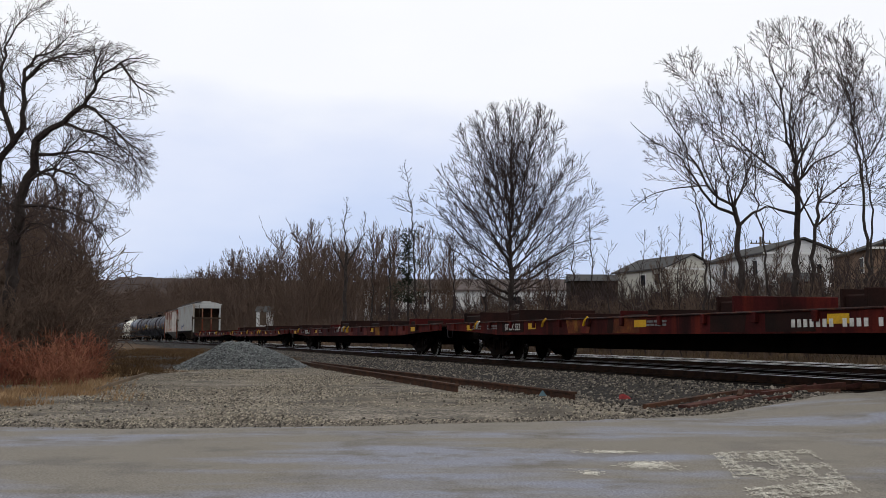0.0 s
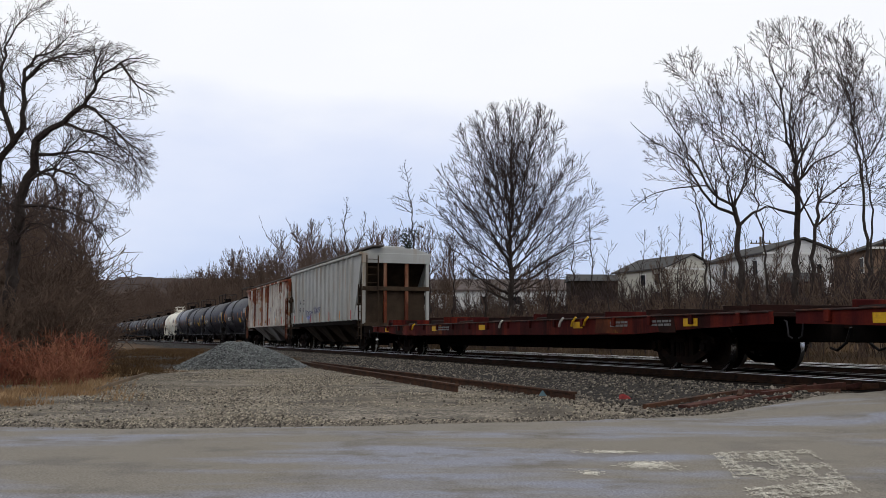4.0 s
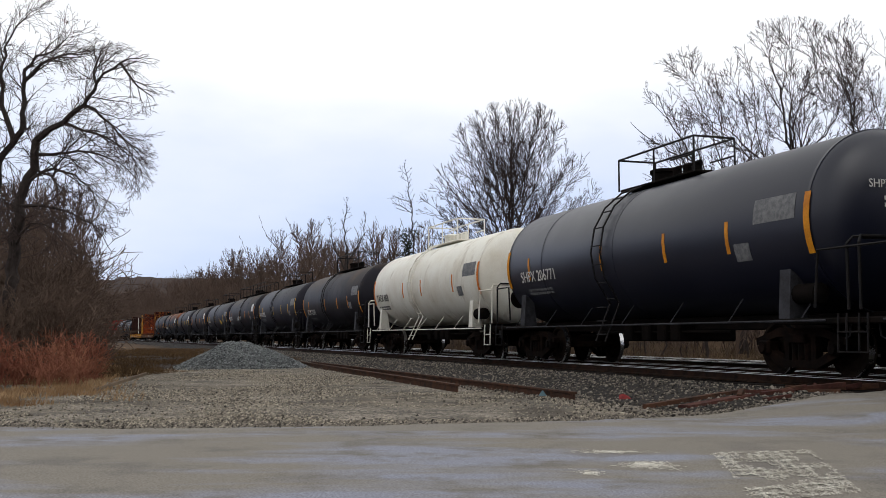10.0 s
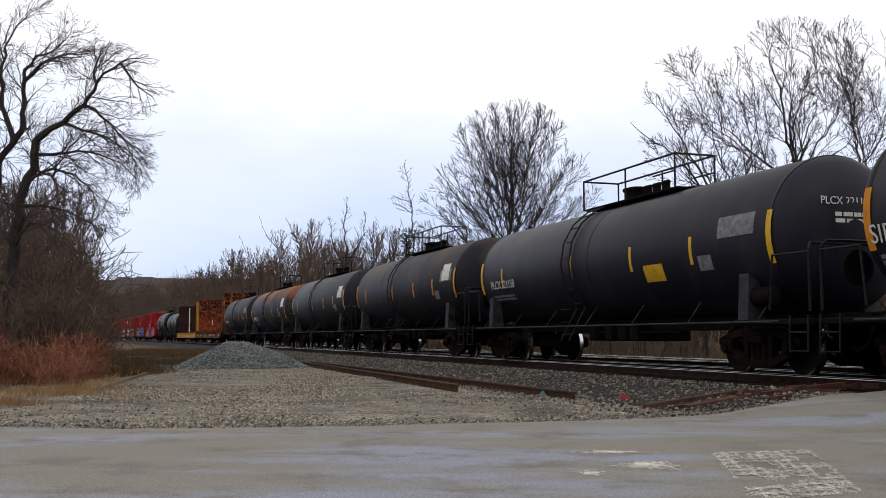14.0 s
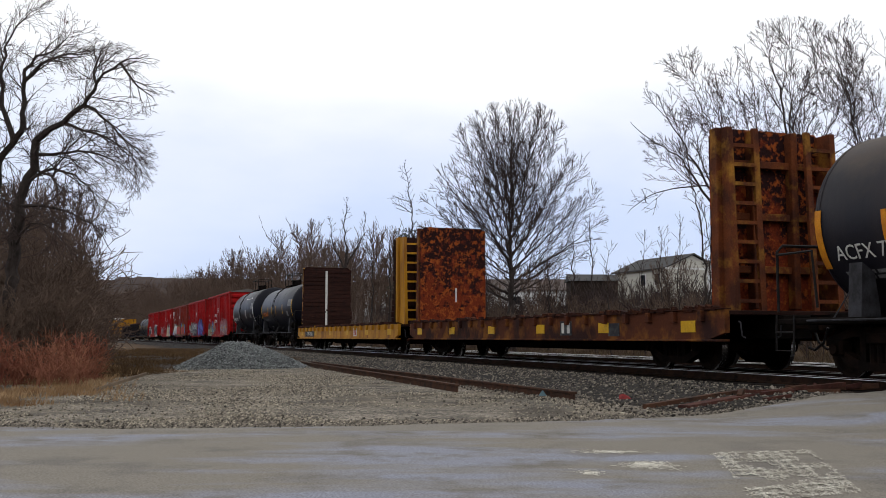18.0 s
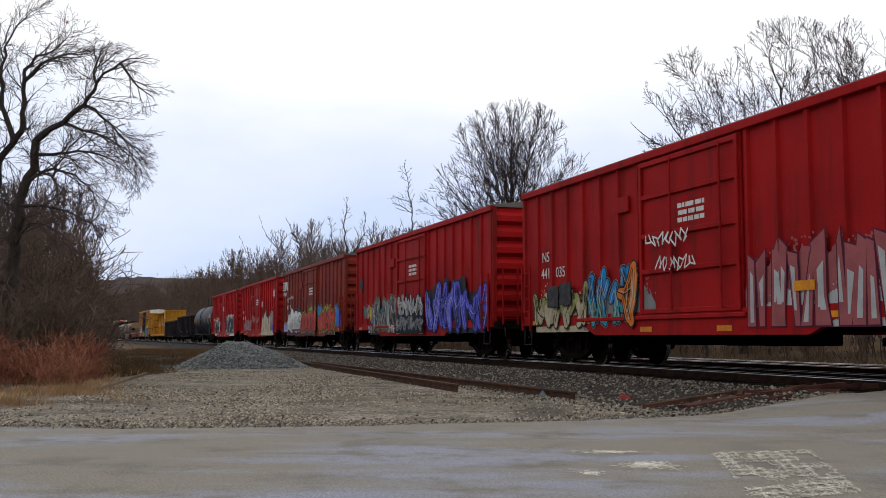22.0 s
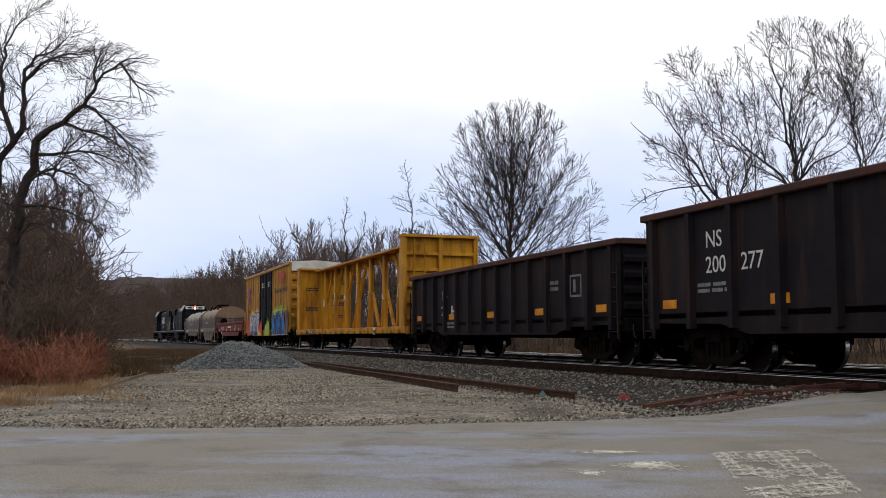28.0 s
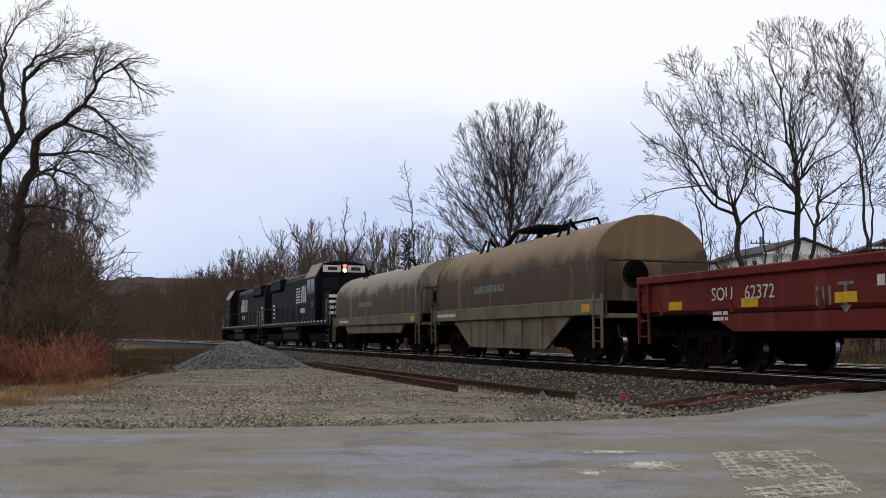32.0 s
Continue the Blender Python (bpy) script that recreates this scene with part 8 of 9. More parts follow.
def tree_at(seed, x, y, r, label, chains, eggs, deep=0.75, **kw):
    rng = random.Random(seed)
    z0 = ground_z(x, y, False)
    cs = [[(0, 0, -0.4)] + flat_chain(rng, x, z0, chains[0])]
    for k, c in enumerate(chains[1:]):
        cs.append(flat_chain(rng, x, z0, c, 0.0, (0.35, -0.35, 0.15, -0.12)[k % 4]))
    es = [(ex - x, 0.0, ez - z0, rx, max(0.8, rx * deep), rz) for ex, ez, rx, rz in eggs]
    return stand(grown_tree(seed, r, cs, es, label, **kw), x, y)


def stand(t, x, y, turn=0.0, size=1.0):
    t.matrix_basis = Matrix.Translation((x, y, ground_z(x, y, False))) @ Matrix.Rotation(turn, 4, "Z") @ Matrix.Diagonal((size, size, size, 1))
    return t


OVAL = [(0.42, 0.8, 2.7, 0.44, 0.05, 0.08, 0.036), (0.33, 0.4, 1.3, 0.50, 0.06, 0.12, 0.019), (0.27, 0.2, 0.6, 0.56, 0.06, 0.16, 0.013)]


def oval_tree():
    """The broad oval tree: many straight limbs fanning up from a short trunk."""
    rng = random.Random(3)
    z0 = ground_z(4.05, 60.0, False)
    top, mid, rx, rz = 14.75 - z0, 8.9 - z0, 5.65, 5.9
    chains = [[(0, 0, -0.4), (0, 0, 3.0), (-0.05, 0, 6.0), (0.05, 0, 9.0), (0.0, 0, top - 1.2)]]
    turn = 0.3
    for k in range(58):
        f = k / 57
        z = 2.9 + 5.0 * f ** 0.9
        turn += 2.399
        a = radians(67 - 57 * f ** 1.15 + rng.uniform(-5, 5))
        p, c = (0.0, 0.0, z), [(0.0, 0.0, z)]
        for s_ in range(13):
            b = a * (1 - 0.025 * s_)
            p = (p[0] + 0.8 * math.sin(b) * math.cos(turn), p[1] + 0.8 * math.sin(b) * math.sin(turn), p[2] + 0.8 * math.cos(b))
            if (p[0] / rx) ** 2 + (p[1] / rx) ** 2 + ((p[2] - mid) / rz) ** 2 > 0.88 and s_ > 2:
                break
            c.append(p)
        if len(c) > 2:
            chains.append(c)
    eggs = [(0.1, 0, mid - 1.2, rx * 1.04, rx, rz * 0.80), (0.1, 0, mid + 1.1, rx * 0.77, rx * 0.77, rz * 0.84)]
    return stand(grown_tree(3, 0.30, chains, eggs, "large leafless oval-crowned tree behind the tracks", OVAL, tip=0.0105, first=0.50, others=0.26, most=42, ease=0.58, jog=0.06, leader=0.08), 4.05, 60.0)


oval_tree()
tree_at(8, 12.3, 42.0, 0.19, "tall leafless tree with a wide crooked crown",
        [[(12.30, 1.50), (12.26, 3.60), (12.19, 5.25), (12.09, 6.00)],
         [(12.09, 5.91), (11.26, 6.67), (10.76, 7.62), (10.36, 8.81), (9.93, 9.65), (9.64, 10.45), (9.2, 11.4)],
         [(12.12, 5.53), (11.15, 6.15), (10.39, 6.79), (9.93, 7.62), (9.12, 8.10), (8.18, 8.46), (7.36, 9.05)],
         [(10.39, 6.79), (9.56, 6.79), (8.62, 6.55), (7.78, 5.84)],
         [(12.14, 6.19), (11.70, 7.62), (11.30, 8.57), (11.15, 9.41), (10.58, 10.26), (10.35, 11.0)],
         [(12.19, 6.19), (12.89, 7.74), (13.02, 8.34), (12.45, 9.05), (11.75, 9.73), (10.95, 10.74)],
         [(13.02, 8.34), (12.95, 10.02), (12.72, 11.15), (12.35, 12.6)],
         [(12.19, 5.36), (12.84, 5.77), (13.78, 6.07), (14.36, 5.60)]],
        [(11.1, 9.2, 3.5, 3.85), (8.9, 8.3, 2.4, 2.7)], tip=0.0092)
tree_at(9, 15.0, 43.0, 0.20, "tall leafless tree with a forked upright crown",
        [[(14.98, 1.52), (14.97, 4.15), (15.09, 6.57), (15.03, 7.91)],
         [(15.09, 6.57), (14.16, 7.79), (13.57, 8.40), (12.51, 9.62), (11.60, 10.24)],
         [(15.07, 7.79), (14.57, 9.38), (14.24, 10.73), (13.68, 12.47), (13.47, 13.71)],
         [(15.03, 7.91), (15.06, 9.75), (15.04, 11.47), (15.04, 13.21)],
         [(15.09, 8.15), (15.80, 9.99), (16.21, 11.47), (16.01, 12.97)],
         [(15.15, 6.93), (15.60, 7.66), (16.59, 8.40), (17.70, 9.01)],
         [(15.16, 7.30), (15.87, 8.64), (16.64, 9.87), (17.19, 11.72)],
         [(15.11, 5.84), (14.35, 6.03), (13.63, 6.32)]],
        [(14.8, 10.2, 3.7, 4.3)], tip=0.0092)
tree_at(10, 17.1, 41.0, 0.13, "slender leafless tree with two upright stems",
        [[(17.11, 1.48), (17.15, 3.30), (17.10, 6.29), (16.90, 8.62), (16.60, 10.50), (16.20, 12.39)],
         [(17.12, 1.60), (17.51, 3.76), (17.55, 7.45), (17.31, 9.79), (17.11, 11.92)],
         [(16.90, 8.62), (16.55, 9.21), (15.88, 9.79)], [(17.55, 7.45), (18.17, 9.09), (18.49, 11.44)]],
        [(17.6, 9.8, 3.0, 4.3)], tip=0.0092, leader=0.1)
tree_at(12, 14.95, 41.5, 0.12, "leaning leafless tree with long side branches",
        [[(14.94, 1.50), (15.19, 4.54), (15.48, 6.19)], [(15.48, 6.19), (16.40, 6.90), (17.60, 7.62), (18.32, 7.86)],
         [(15.48, 6.19), (16.14, 6.07), (17.31, 5.96)], [(15.31, 5.25), (14.51, 6.90), (14.43, 8.10)]],
        [(16.4, 6.9, 2.6, 2.1)], tip=0.0092)
tree_at(16, 10.3, 40.0, 0.09, "thin leafless tree on the bank", [[(10.34, 1.46), (10.25, 4.13), (9.96, 6.27), (9.69, 7.29)], [(10.34, 1.5), (10.63, 4.35), (10.14, 6.61)]], [(10.10, 5.48, 1.2, 2.0)], tip=0.0085, plan=SPARSE, leader=0.15)
tree_at(17, 12.8, 40.0, 0.09, "thin leafless tree on the bank", [[(12.83, 1.46), (12.64, 4.35), (12.48, 6.61), (12.64, 8.43)]], [(12.59, 6.61, 0.7, 2.0)], tip=0.0085, plan=SPARSE, leader=0.15)
tree_at(18, 11.9, 40.0, 0.06, "thin leafless sapling on the bank", [[(11.94, 1.46), (11.92, 4.13), (11.76, 5.03)]], [(11.93, 4.35, 0.7, 1.1)], tip=0.008, plan=SPARSE, leader=0.15)
for k_, (x_, z_, zt_, ex_) in enumerate(((9.1, 1.5, 5.25, 1.0), (9.8, 1.5, 5.6, 0.6), (8.3, 1.5, 4.9, 0.9), (6.9, 1.5, 4.6, 0.9), (13.9, 1.5, 5.6, 0.6), (16.2, 1.5, 6.0, 0.7), (18.6, 1.5, 6.4, 1.0))):
    tree_at(20 + k_, x_, 42.0, 0.05, "thin leafless sapling on the bank", [[(x_, z_), (x_ - 0.1, z_ + 1.5), (x_ + 0.05, zt_ - 0.4)]], [(x_, zt_ - 0.9, ex_, 1.2)], tip=0.008, plan=SPARSE, leader=0.15)
tree_at(13, -1.9, 70.0, 0.14, "slender leafless tree with sparse side branches",
        [[(-1.90, 2.07), (-1.99, 5.57), (-2.11, 8.32), (-2.43, 11.08), (-2.68, 12.67)], [(-2.31, 10.09), (-3.10, 10.29), (-3.88, 10.29)], [(-2.12, 9.30), (-2.90, 9.70), (-3.49, 9.81)]],
        [(-2.51, 11.08, 1.25, 1.95), (-1.91, 7.14, 1.4, 1.6)], tip=0.012, plan=SPARSE, leader=0.1)
tree_at(14, -8.9, 92.0, 0.24, "leafless tree with a rounded crown",
        [[(-8.9, 2.0), (-8.8, 6.5), (-8.7, 8.5)], [(-8.8, 6.5), (-10.0, 9.0), (-10.3, 11.0)], [(-8.8, 7.0), (-7.4, 9.5), (-7.0, 11.5)], [(-8.7, 8.5), (-9.0, 11.0), (-8.8, 13.0)]],
        [(-8.8, 10.6, 2.6, 2.9)], tip=0.014, plan=SPARSE)
for k_, (x_, y_, zt_, ex_) in enumerate(((9.6, 66.0, 9.6, 2.2), (7.9, 62.0, 8.3, 1.6), (0.6, 64.0, 9.0, 2.0), (-3.6, 68.0, 9.0, 1.6), (2.4, 58.0, 6.4, 1.3), (5.9, 57.0, 6.2, 1.4), (-0.9, 62.0, 8.0, 1.2), (-5.2, 74.0, 9.8, 1.8))):
    tree_at(40 + k_, x_, y_, 0.11, "small leafless tree behind the tracks", [[(x_, 1.5), (x_ + 0.1, 3.5), (x_, zt_ - 1.5)]], [(x_, zt_ - 2.3, ex_, 2.5)], tip=0.011, plan=SPARSE, leader=0.15)


def evergreen():
    """A small dark conifer among the bare trees."""
    rng = random.Random(15)
    t = thing("evergreen_tree", "small dark evergreen among leafless trees", "tree")
    part("trunk", Mesh().tube([(0, 0, -0.3), (0.1, 0, 8.6)], 0.11, 7, 0.03), M_BARK, t, smooth=True)
    m = Mesh()
    for k in range(1500):
        f = rng.random() ** 1.2
        z = 3.4 + 5.2 * f
        rr = (1.35 - 0.6 * f) * rng.random() ** 0.5 * (0.65 + 0.5 * math.sin(z * 3.1 + 2.0 * rng.random()))
        a = rng.uniform(0, 6.283)
        x, y = rr * math.cos(a), rr * math.sin(a)
        l, w = rng.uniform(0.12, 0.3), rng.uniform(0.03, 0.07)
        c, s_ = math.cos(a + rng.uniform(-0.8, 0.8)), math.sin(a + rng.uniform(-0.8, 0.8))
        u = rng.uniform(-0.12, 0.12)
        m.add([(x - s_ * w, y + c * w, z), (x + s_ * w, y - c * w, z), (x + c * l, y + s_ * l, z + u), (x, y, z + w)], [(0, 1, 2), (0, 3, 2), (1, 3, 2)])
    part("crown", m, surface("dark_needles", (0.028, 0.034, 0.020), (0.018, 0.022, 0.014), rough=1, scale=1, grain=8, bump=0, spec=0.1), t, "dense dark green needles")
    return t


stand(evergreen(), -2.5, 72.0)


OLD = [(0.16, 0.5, 1.7, 0.72, -0.07, 0.26, 0.018), (0.145, 0.24, 0.85, 0.7, -0.06, 0.30, 0.0095), (0.13, 0.10, 0.38, 0.7, -0.05, 0.32, 0.0058)]


def left_tree():
    """The old tree at the lot's edge: two trunks and long drooping limbs over the brush."""
    foot = (-9.75, 22.3)
    limbs = [
        ([(-8.92, 22, 4.95), (-8.35, 21.8, 5.30), (-7.80, 21.6, 5.66), (-7.36, 21.5, 6.10), (-6.90, 21.3, 6.48), (-6.45, 21.2, 6.55)], 0.11),
        ([(-9.85, 22.5, 6.6), (-9.3, 22.3, 6.75), (-8.8, 22.2, 6.9), (-8.3, 22, 7.25)], 0.10),
        ([(-9.75, 22.4, 5.0), (-9.95, 22.6, 6.1), (-9.9, 22.6, 7.2), (-9.4, 22.6, 8.0)], 0.10),
        ([(-9.55, 22.6, 6.4), (-9.0, 22.4, 6.75), (-8.4, 22.3, 6.95), (-7.85, 22.2, 6.95)], 0.07),
        ([(-9.10, 22, 3.9), (-8.65, 21.8, 4.2), (-8.1, 21.6, 4.2), (-7.6, 21.5, 3.85), (-7.25, 21.4, 3.4)], 0.06),
        ([(-9.25, 22, 3.4), (-8.6, 21.7, 3.45), (-7.9, 21.5, 3.25), (-7.3, 21.4, 2.9), (-6.95, 21.3, 2.4)], 0.055),
        ([(-9.0, 22, 4.5), (-8.5, 22.3, 4.7), (-7.9, 22.4, 4.75), (-7.3, 22.5, 4.55), (-6.9, 22.5, 4.2)], 0.06),
        ([(-10.0, 22.5, 4.2), (-10.6, 22.3, 5.2), (-11.2, 22.2, 6.0), (-11.8, 22, 6.6)], 0.09),
        ([(-9.3, 22.1, 2.7), (-8.9, 21.7, 3.0), (-8.4, 21.4, 3.0), (-7.9, 21.2, 2.6)], 0.045),
        ([(-8.35, 21.8, 5.30), (-7.9, 21.9, 5.15), (-7.4, 21.9, 5.0), (-6.95, 21.8, 4.7), (-6.6, 21.7, 4.3)], 0.05),
    ]
    rest = [[(-9.75, 22.3, -0.6), (-9.55, 22.2, 1.0), (-9.34, 22.1, 2.8), (-9.04, 22.0, 4.3), (-8.92, 22.0, 4.95)],
            [(-9.75, 22.3, -0.5), (-10.2, 22.6, 2.0), (-10.05, 22.5, 3.4), (-9.85, 22.5, 4.7), (-9.40, 22.4, 5.25)]] + [p for p, _r in limbs]
    rest += [[(-9.0, 22, 4.4), (-8.5, 21.9, 4.15), (-8.1, 21.9, 4.75), (-7.8, 21.9, 5.3)], [(-7.80, 21.6, 5.66), (-7.3, 21.9, 5.3), (-6.9, 22.1, 4.9), (-6.5, 22.2, 4.4)], [(-7.36, 21.5, 6.1), (-7.45, 21.4, 6.6), (-7.0, 21.3, 6.9)], [(-6.9, 21.3, 6.48), (-6.5, 21.2, 6.0), (-6.1, 21.2, 5.6)]]
    z0 = ground_z(foot[0], foot[1], False)
    chains = [[(x - foot[0], y - foot[1], z - z0) for x, y, z in c] for c in rest]
    eggs = [(x - foot[0], 22.0 - foot[1], z - z0, rx, 2.2, rz) for x, z, rx, rz in ((-9.3, 7.4, 1.75, 1.9), (-7.55, 5.95, 1.75, 1.15), (-8.1, 4.5, 1.8, 1.3), (-8.4, 3.1, 1.75, 0.95), (-10.3, 5.0, 1.8, 3.2))]
    widths = [0, 0.12] + [w * 0.75 for _p, w in limbs] + [0.035] * 4
    stand(grown_tree(77, 0.19, chains, eggs, "old leafless tree with long drooping limbs", OLD, step=0.22, tip=0.0046, jog=0.035, first=0.35, others=0.16, most=22, widths=widths, leader=0.45), *foot)


left_tree()

# a wood of bare trees beyond the tracks, far down the line and behind the big tree
WOOD = [(0.55, 0.9, 2.2, 0.60, 0.25, 0.15, 0.04), (0.40, 0.5, 1.1, 0.6, 0.25, 0.2, 0.022)]


def wood_tree(i):
    rng = random.Random(30 + i)
    h, w = rng.uniform(10.5, 12.5), rng.uniform(1.5, 2.3)
    ch = [[(0, 0, -0.4), (rng.uniform(-0.3, 0.3), 0, h * 0.45), (rng.uniform(-0.5, 0.5), rng.uniform(-0.4, 0.4), h * 0.86)]]
    for k in range(9):
        z, a = h * rng.uniform(0.25, 0.75), rng.uniform(0, 6.283)
        l = rng.uniform(1.8, 3.6)
        ch.append([(0, 0, z), (0.35 * l * math.cos(a), 0.35 * l * math.sin(a), z + 0.45 * l), (0.6 * l * math.cos(a), 0.6 * l * math.sin(a), z + l)])
    return grown_tree(30 + i, 0.14, ch, [(0, 0, h * 0.66, w, w, h * 0.36), (0, 0, h * 0.42, w * 0.85, w * 0.85, h * 0.28)], "leafless grey-brown tree in a trackside wood", WOOD, tip=0.0195, first=0.2, others=0.1, group="bare trees along the railway", twig=M_TWIG_FAR, bark=M_TWIG_FAR, most=0, ease=0.5, leader=0.12)


KINDS = [wood_tree(i) for i in range(7)]
wood_rng = random.Random(5)
spots = []
for k in range(262):
    s = 106 + 312 * wood_rng.random() ** 1.15
    x, y, _a = on_track(s, -wood_rng.uniform(11, 34))
    spots.append((x, y, wood_rng.uniform(1.0, 1.42) * (1.0 + 0.0008 * (s - 90))))
for k in range(9):
    spots.append((wood_rng.uniform(-7, 12), wood_rng.uniform(66, 96), wood_rng.uniform(0.42, 0.72)))
for k in range(9):
    y = wood_rng.uniform(46, 64)
    spots.append((y * wood_rng.uniform(0.20, 0.45), y, wood_rng.uniform(0.30, 0.62)))
for k in range(46):
    y = wood_rng.uniform(30, 56)
    spots.append((-y * wood_rng.uniform(0.355, 0.48), y, y * wood_rng.uniform(0.0095, 0.0165)))
bank_rng = random.Random(58)
for k in range(34):
    y = bank_rng.uniform(44, 78)
    spots.append((y * bank_rng.uniform(-0.06, 0.45), y, y * bank_rng.uniform(0.0045, 0.0085)))
for i, (x, y, k) in enumerate(spots):
    if side_of(x, y) > -10 and x > -11:
        continue
    if side_of(x, y) > 0 and side_of(x, y) < 9:
        continue
    src = KINDS[i % 7]
    t = src if i < 7 else copy_thing(src, Matrix())
    stand(t, x, y, wood_rng.uniform(0, 6.28), k)


# ---- brush, dry grass ----
def brush(spots_, seed, height, tip, stems=1, plan=BRUSH, r=0.02):
    global plan_tip, plan_first
    plan_tip, plan_first = tip, 0.1
    rng = random.Random(seed)
    m = Mesh()
    for x, y in spots_:
        z = ground_z(x, y, False)
        for _ in range(stems):
            d = way(rng, (0, 0, 1), rng.uniform(0, 0.45), 0)
            h = height * rng.uniform(0.6, 1.15)
            shoot([m, m, m], rng, (x + rng.uniform(-0.3, 0.3), y + rng.uniform(-0.3, 0.3), z - 0.05), d, h, r, 0, plan)
    return m


br = random.Random(21)


def thicket_spots(n, near, far, edge):
    out = []
    while len(out) < n:
        y = br.uniform(near, far)
        x = br.uniform(-y * 0.56, -y * edge)
        out.append((x, y))
    return out


thing("thicket", "dense brown leafless brush at the lot's edge", "bush", kind="stuff", m=brush(thicket_spots(300, 21, 34, 0.342), 61, 1.6, 0.0065, 3, plan=DENSE), material=M_THICKET)
thing("thicket", "tall tangled brown brush under the old tree", "bush", kind="stuff", m=brush(thicket_spots(360, 27, 44, 0.352), 62, 2.9, 0.010, 2, plan=DENSE), material=M_THICKET)
thing("red_brush", "low red-brown brambles along the grass", "bush", kind="stuff", m=brush(thicket_spots(150, 18.5, 25, 0.345), 63, 0.8, 0.005, 3, r=0.008, plan=DENSE), material=M_RED_TWIG)


def far_brush():
    rng = random.Random(22)
    out = []
    for _ in range(470):
        s = 108 + 265 * rng.random() ** 1.1
        x, y, _a = on_track(s, -rng.uniform(10, 26))
        out.append((x, y))
    return out


thing("trackside_brush", "brown winter brush along the far side of the tracks", "bush", kind="stuff", m=brush(far_brush(), 64, 6.4, 0.022, 2, r=0.035), material=M_TWIG_FAR)
thing("trackside_brush", "low brown weeds on the bank behind the tracks", "bush", kind="stuff", m=brush([on_track(br.uniform(2, 96), -br.uniform(8.0, 24))[:2] for _ in range(760)], 65, 1.9, 0.011, 2, r=0.015), material=M_TWIG_FAR)

thing("trackside_brush", "dark tangled brush before the houses", "bush", kind="stuff", m=brush([on_track(bank_rng.uniform(4, 92), -bank_rng.uniform(11, 26))[:2] for _ in range(520)], 66, 2.5, 0.012, 2, r=0.018), material=M_TWIG)


def blades(spots_, lo, hi, seed):
    rng = random.Random(seed)
    m = Mesh()
    for x, y in spots_:
        z = ground_z(x, y, False)
        for _ in range(5):
            a, h = rng.uniform(0, 6.28), rng.uniform(lo, hi)
            c, s = math.cos(a), math.sin(a)
            u, w = x + rng.uniform(-0.15, 0.15), y + rng.uniform(-0.15, 0.15)
            b = h * rng.uniform(0.1, 0.7)
            k = 0.008
            m.add([(u - s * k, w + c * k, z), (u + s * k, w - c * k, z), (u + c * b * 0.5, w + s * b * 0.5, z + h * 0.7), (u + c * b, w + s * b, z + h)], [(0, 1, 2), (1, 3, 2)])
    return m


def verge():
    out = []
    while len(out) < 5200:
        y = br.uniform(14.0, 40) if br.random() < 0.75 else br.uniform(40, 90)
        x = br.uniform(-0.47, -0.30) * y
        if side_of(x, y) < 6.5 or br.random() < smooth_step(-0.36, -0.31, x / y) * 0.9 or y < 14.5 + 3 * noise.noise((x * 0.9, 2, 0)) or noise.noise((x * 0.5, y * 0.35, 9)) < -0.12:
            continue
        out.append((x, y))
    return out


thing("dry_grass", "tan dry winter grass beside the gravel", "grass", kind="stuff", m=blades(verge(), 0.05, 0.17, 71), material=M_DRY)
def field():
    out = []
    while len(out) < 4200:
        y = br.uniform(22, 75)
        x = -y * br.uniform(0.13, 0.36)
        if side_of(x, y) < 4.5 or (x + 6.3) ** 2 + (y - 32) ** 2 < 7 or noise.noise((x * 0.35, y * 0.2, 2)) < -0.05 or (y < 34 and x > -7.5):
            continue
        out.append((x, y))
    return out


thing("dry_grass", "short brown winter grass on the field by the tracks", "grass", kind="stuff", m=blades(field(), 0.06, 0.20, 73), material=M_FIELD)
thing("dry_grass", "tan dry weeds on the bank behind the tracks", "grass", kind="stuff", m=blades([on_track(br.uniform(-4, 70), -br.uniform(7.6, 14))[:2] for _ in range(1800)], 0.10, 0.38, 72), material=M_WEED)

# ---- far hills, and an unseen slope added behind the camera to dim low sky ----
M_HILL = surface("wooded_winter_hill", (0.050, 0.038, 0.035), (0.066, 0.048, 0.042), (0.038, 0.030, 0.030), rough=1, scale=0.03, cover=0.5, grain=0.5, grain_amount=0.4, bump=0, cover3=0.3, scale3=0.12, spec=0.05)


def ridge(name, label, pts, y_in, material):
    """A hill along a line of (x, y, height), rising from y_in metres in front of its crest."""
    m = Mesh()
    for x, y, h in pts:
        l = math.hypot(x, y)
        ux, uy = -x / l, -y / l
        for t, k in ((1.0, -0.02), (0.66, 0.42), (0.33, 0.8), (0.0, 1.0), (-0.6, 0.6)):
            m.v.append((x + ux * y_in * t, y + uy * y_in * t, h * k + (2.0 * noise.noise((x * 0.02, y * 0.02, t)) if k > 0 else 0)))
    m.f = [(i * 5 + k, i * 5 + 5 + k, i * 5 + 6 + k, i * 5 + 1 + k) for i in range(len(pts) - 1) for k in range(4)]
    return thing(name, label, "hill", kind="structure", m=m, material=material, smooth=True)


ridge("backdrop", "low wooded winter hill in the distance", [(x, 950 + 0.05 * x, float(np.interp(x, [-700, -420, -330, -250, -200, -80, 60, 240, 500, 700], [46, 50, 52, 56, 55, 52, 54, 50, 56, 60])) + 3.0 * noise.noise((x * 0.03, 0, 0)) + 2.2 * noise.noise((x * 0.11, 4, 0))) for x in np.arange(-700, 701, 5.0)], 300, M_HILL)
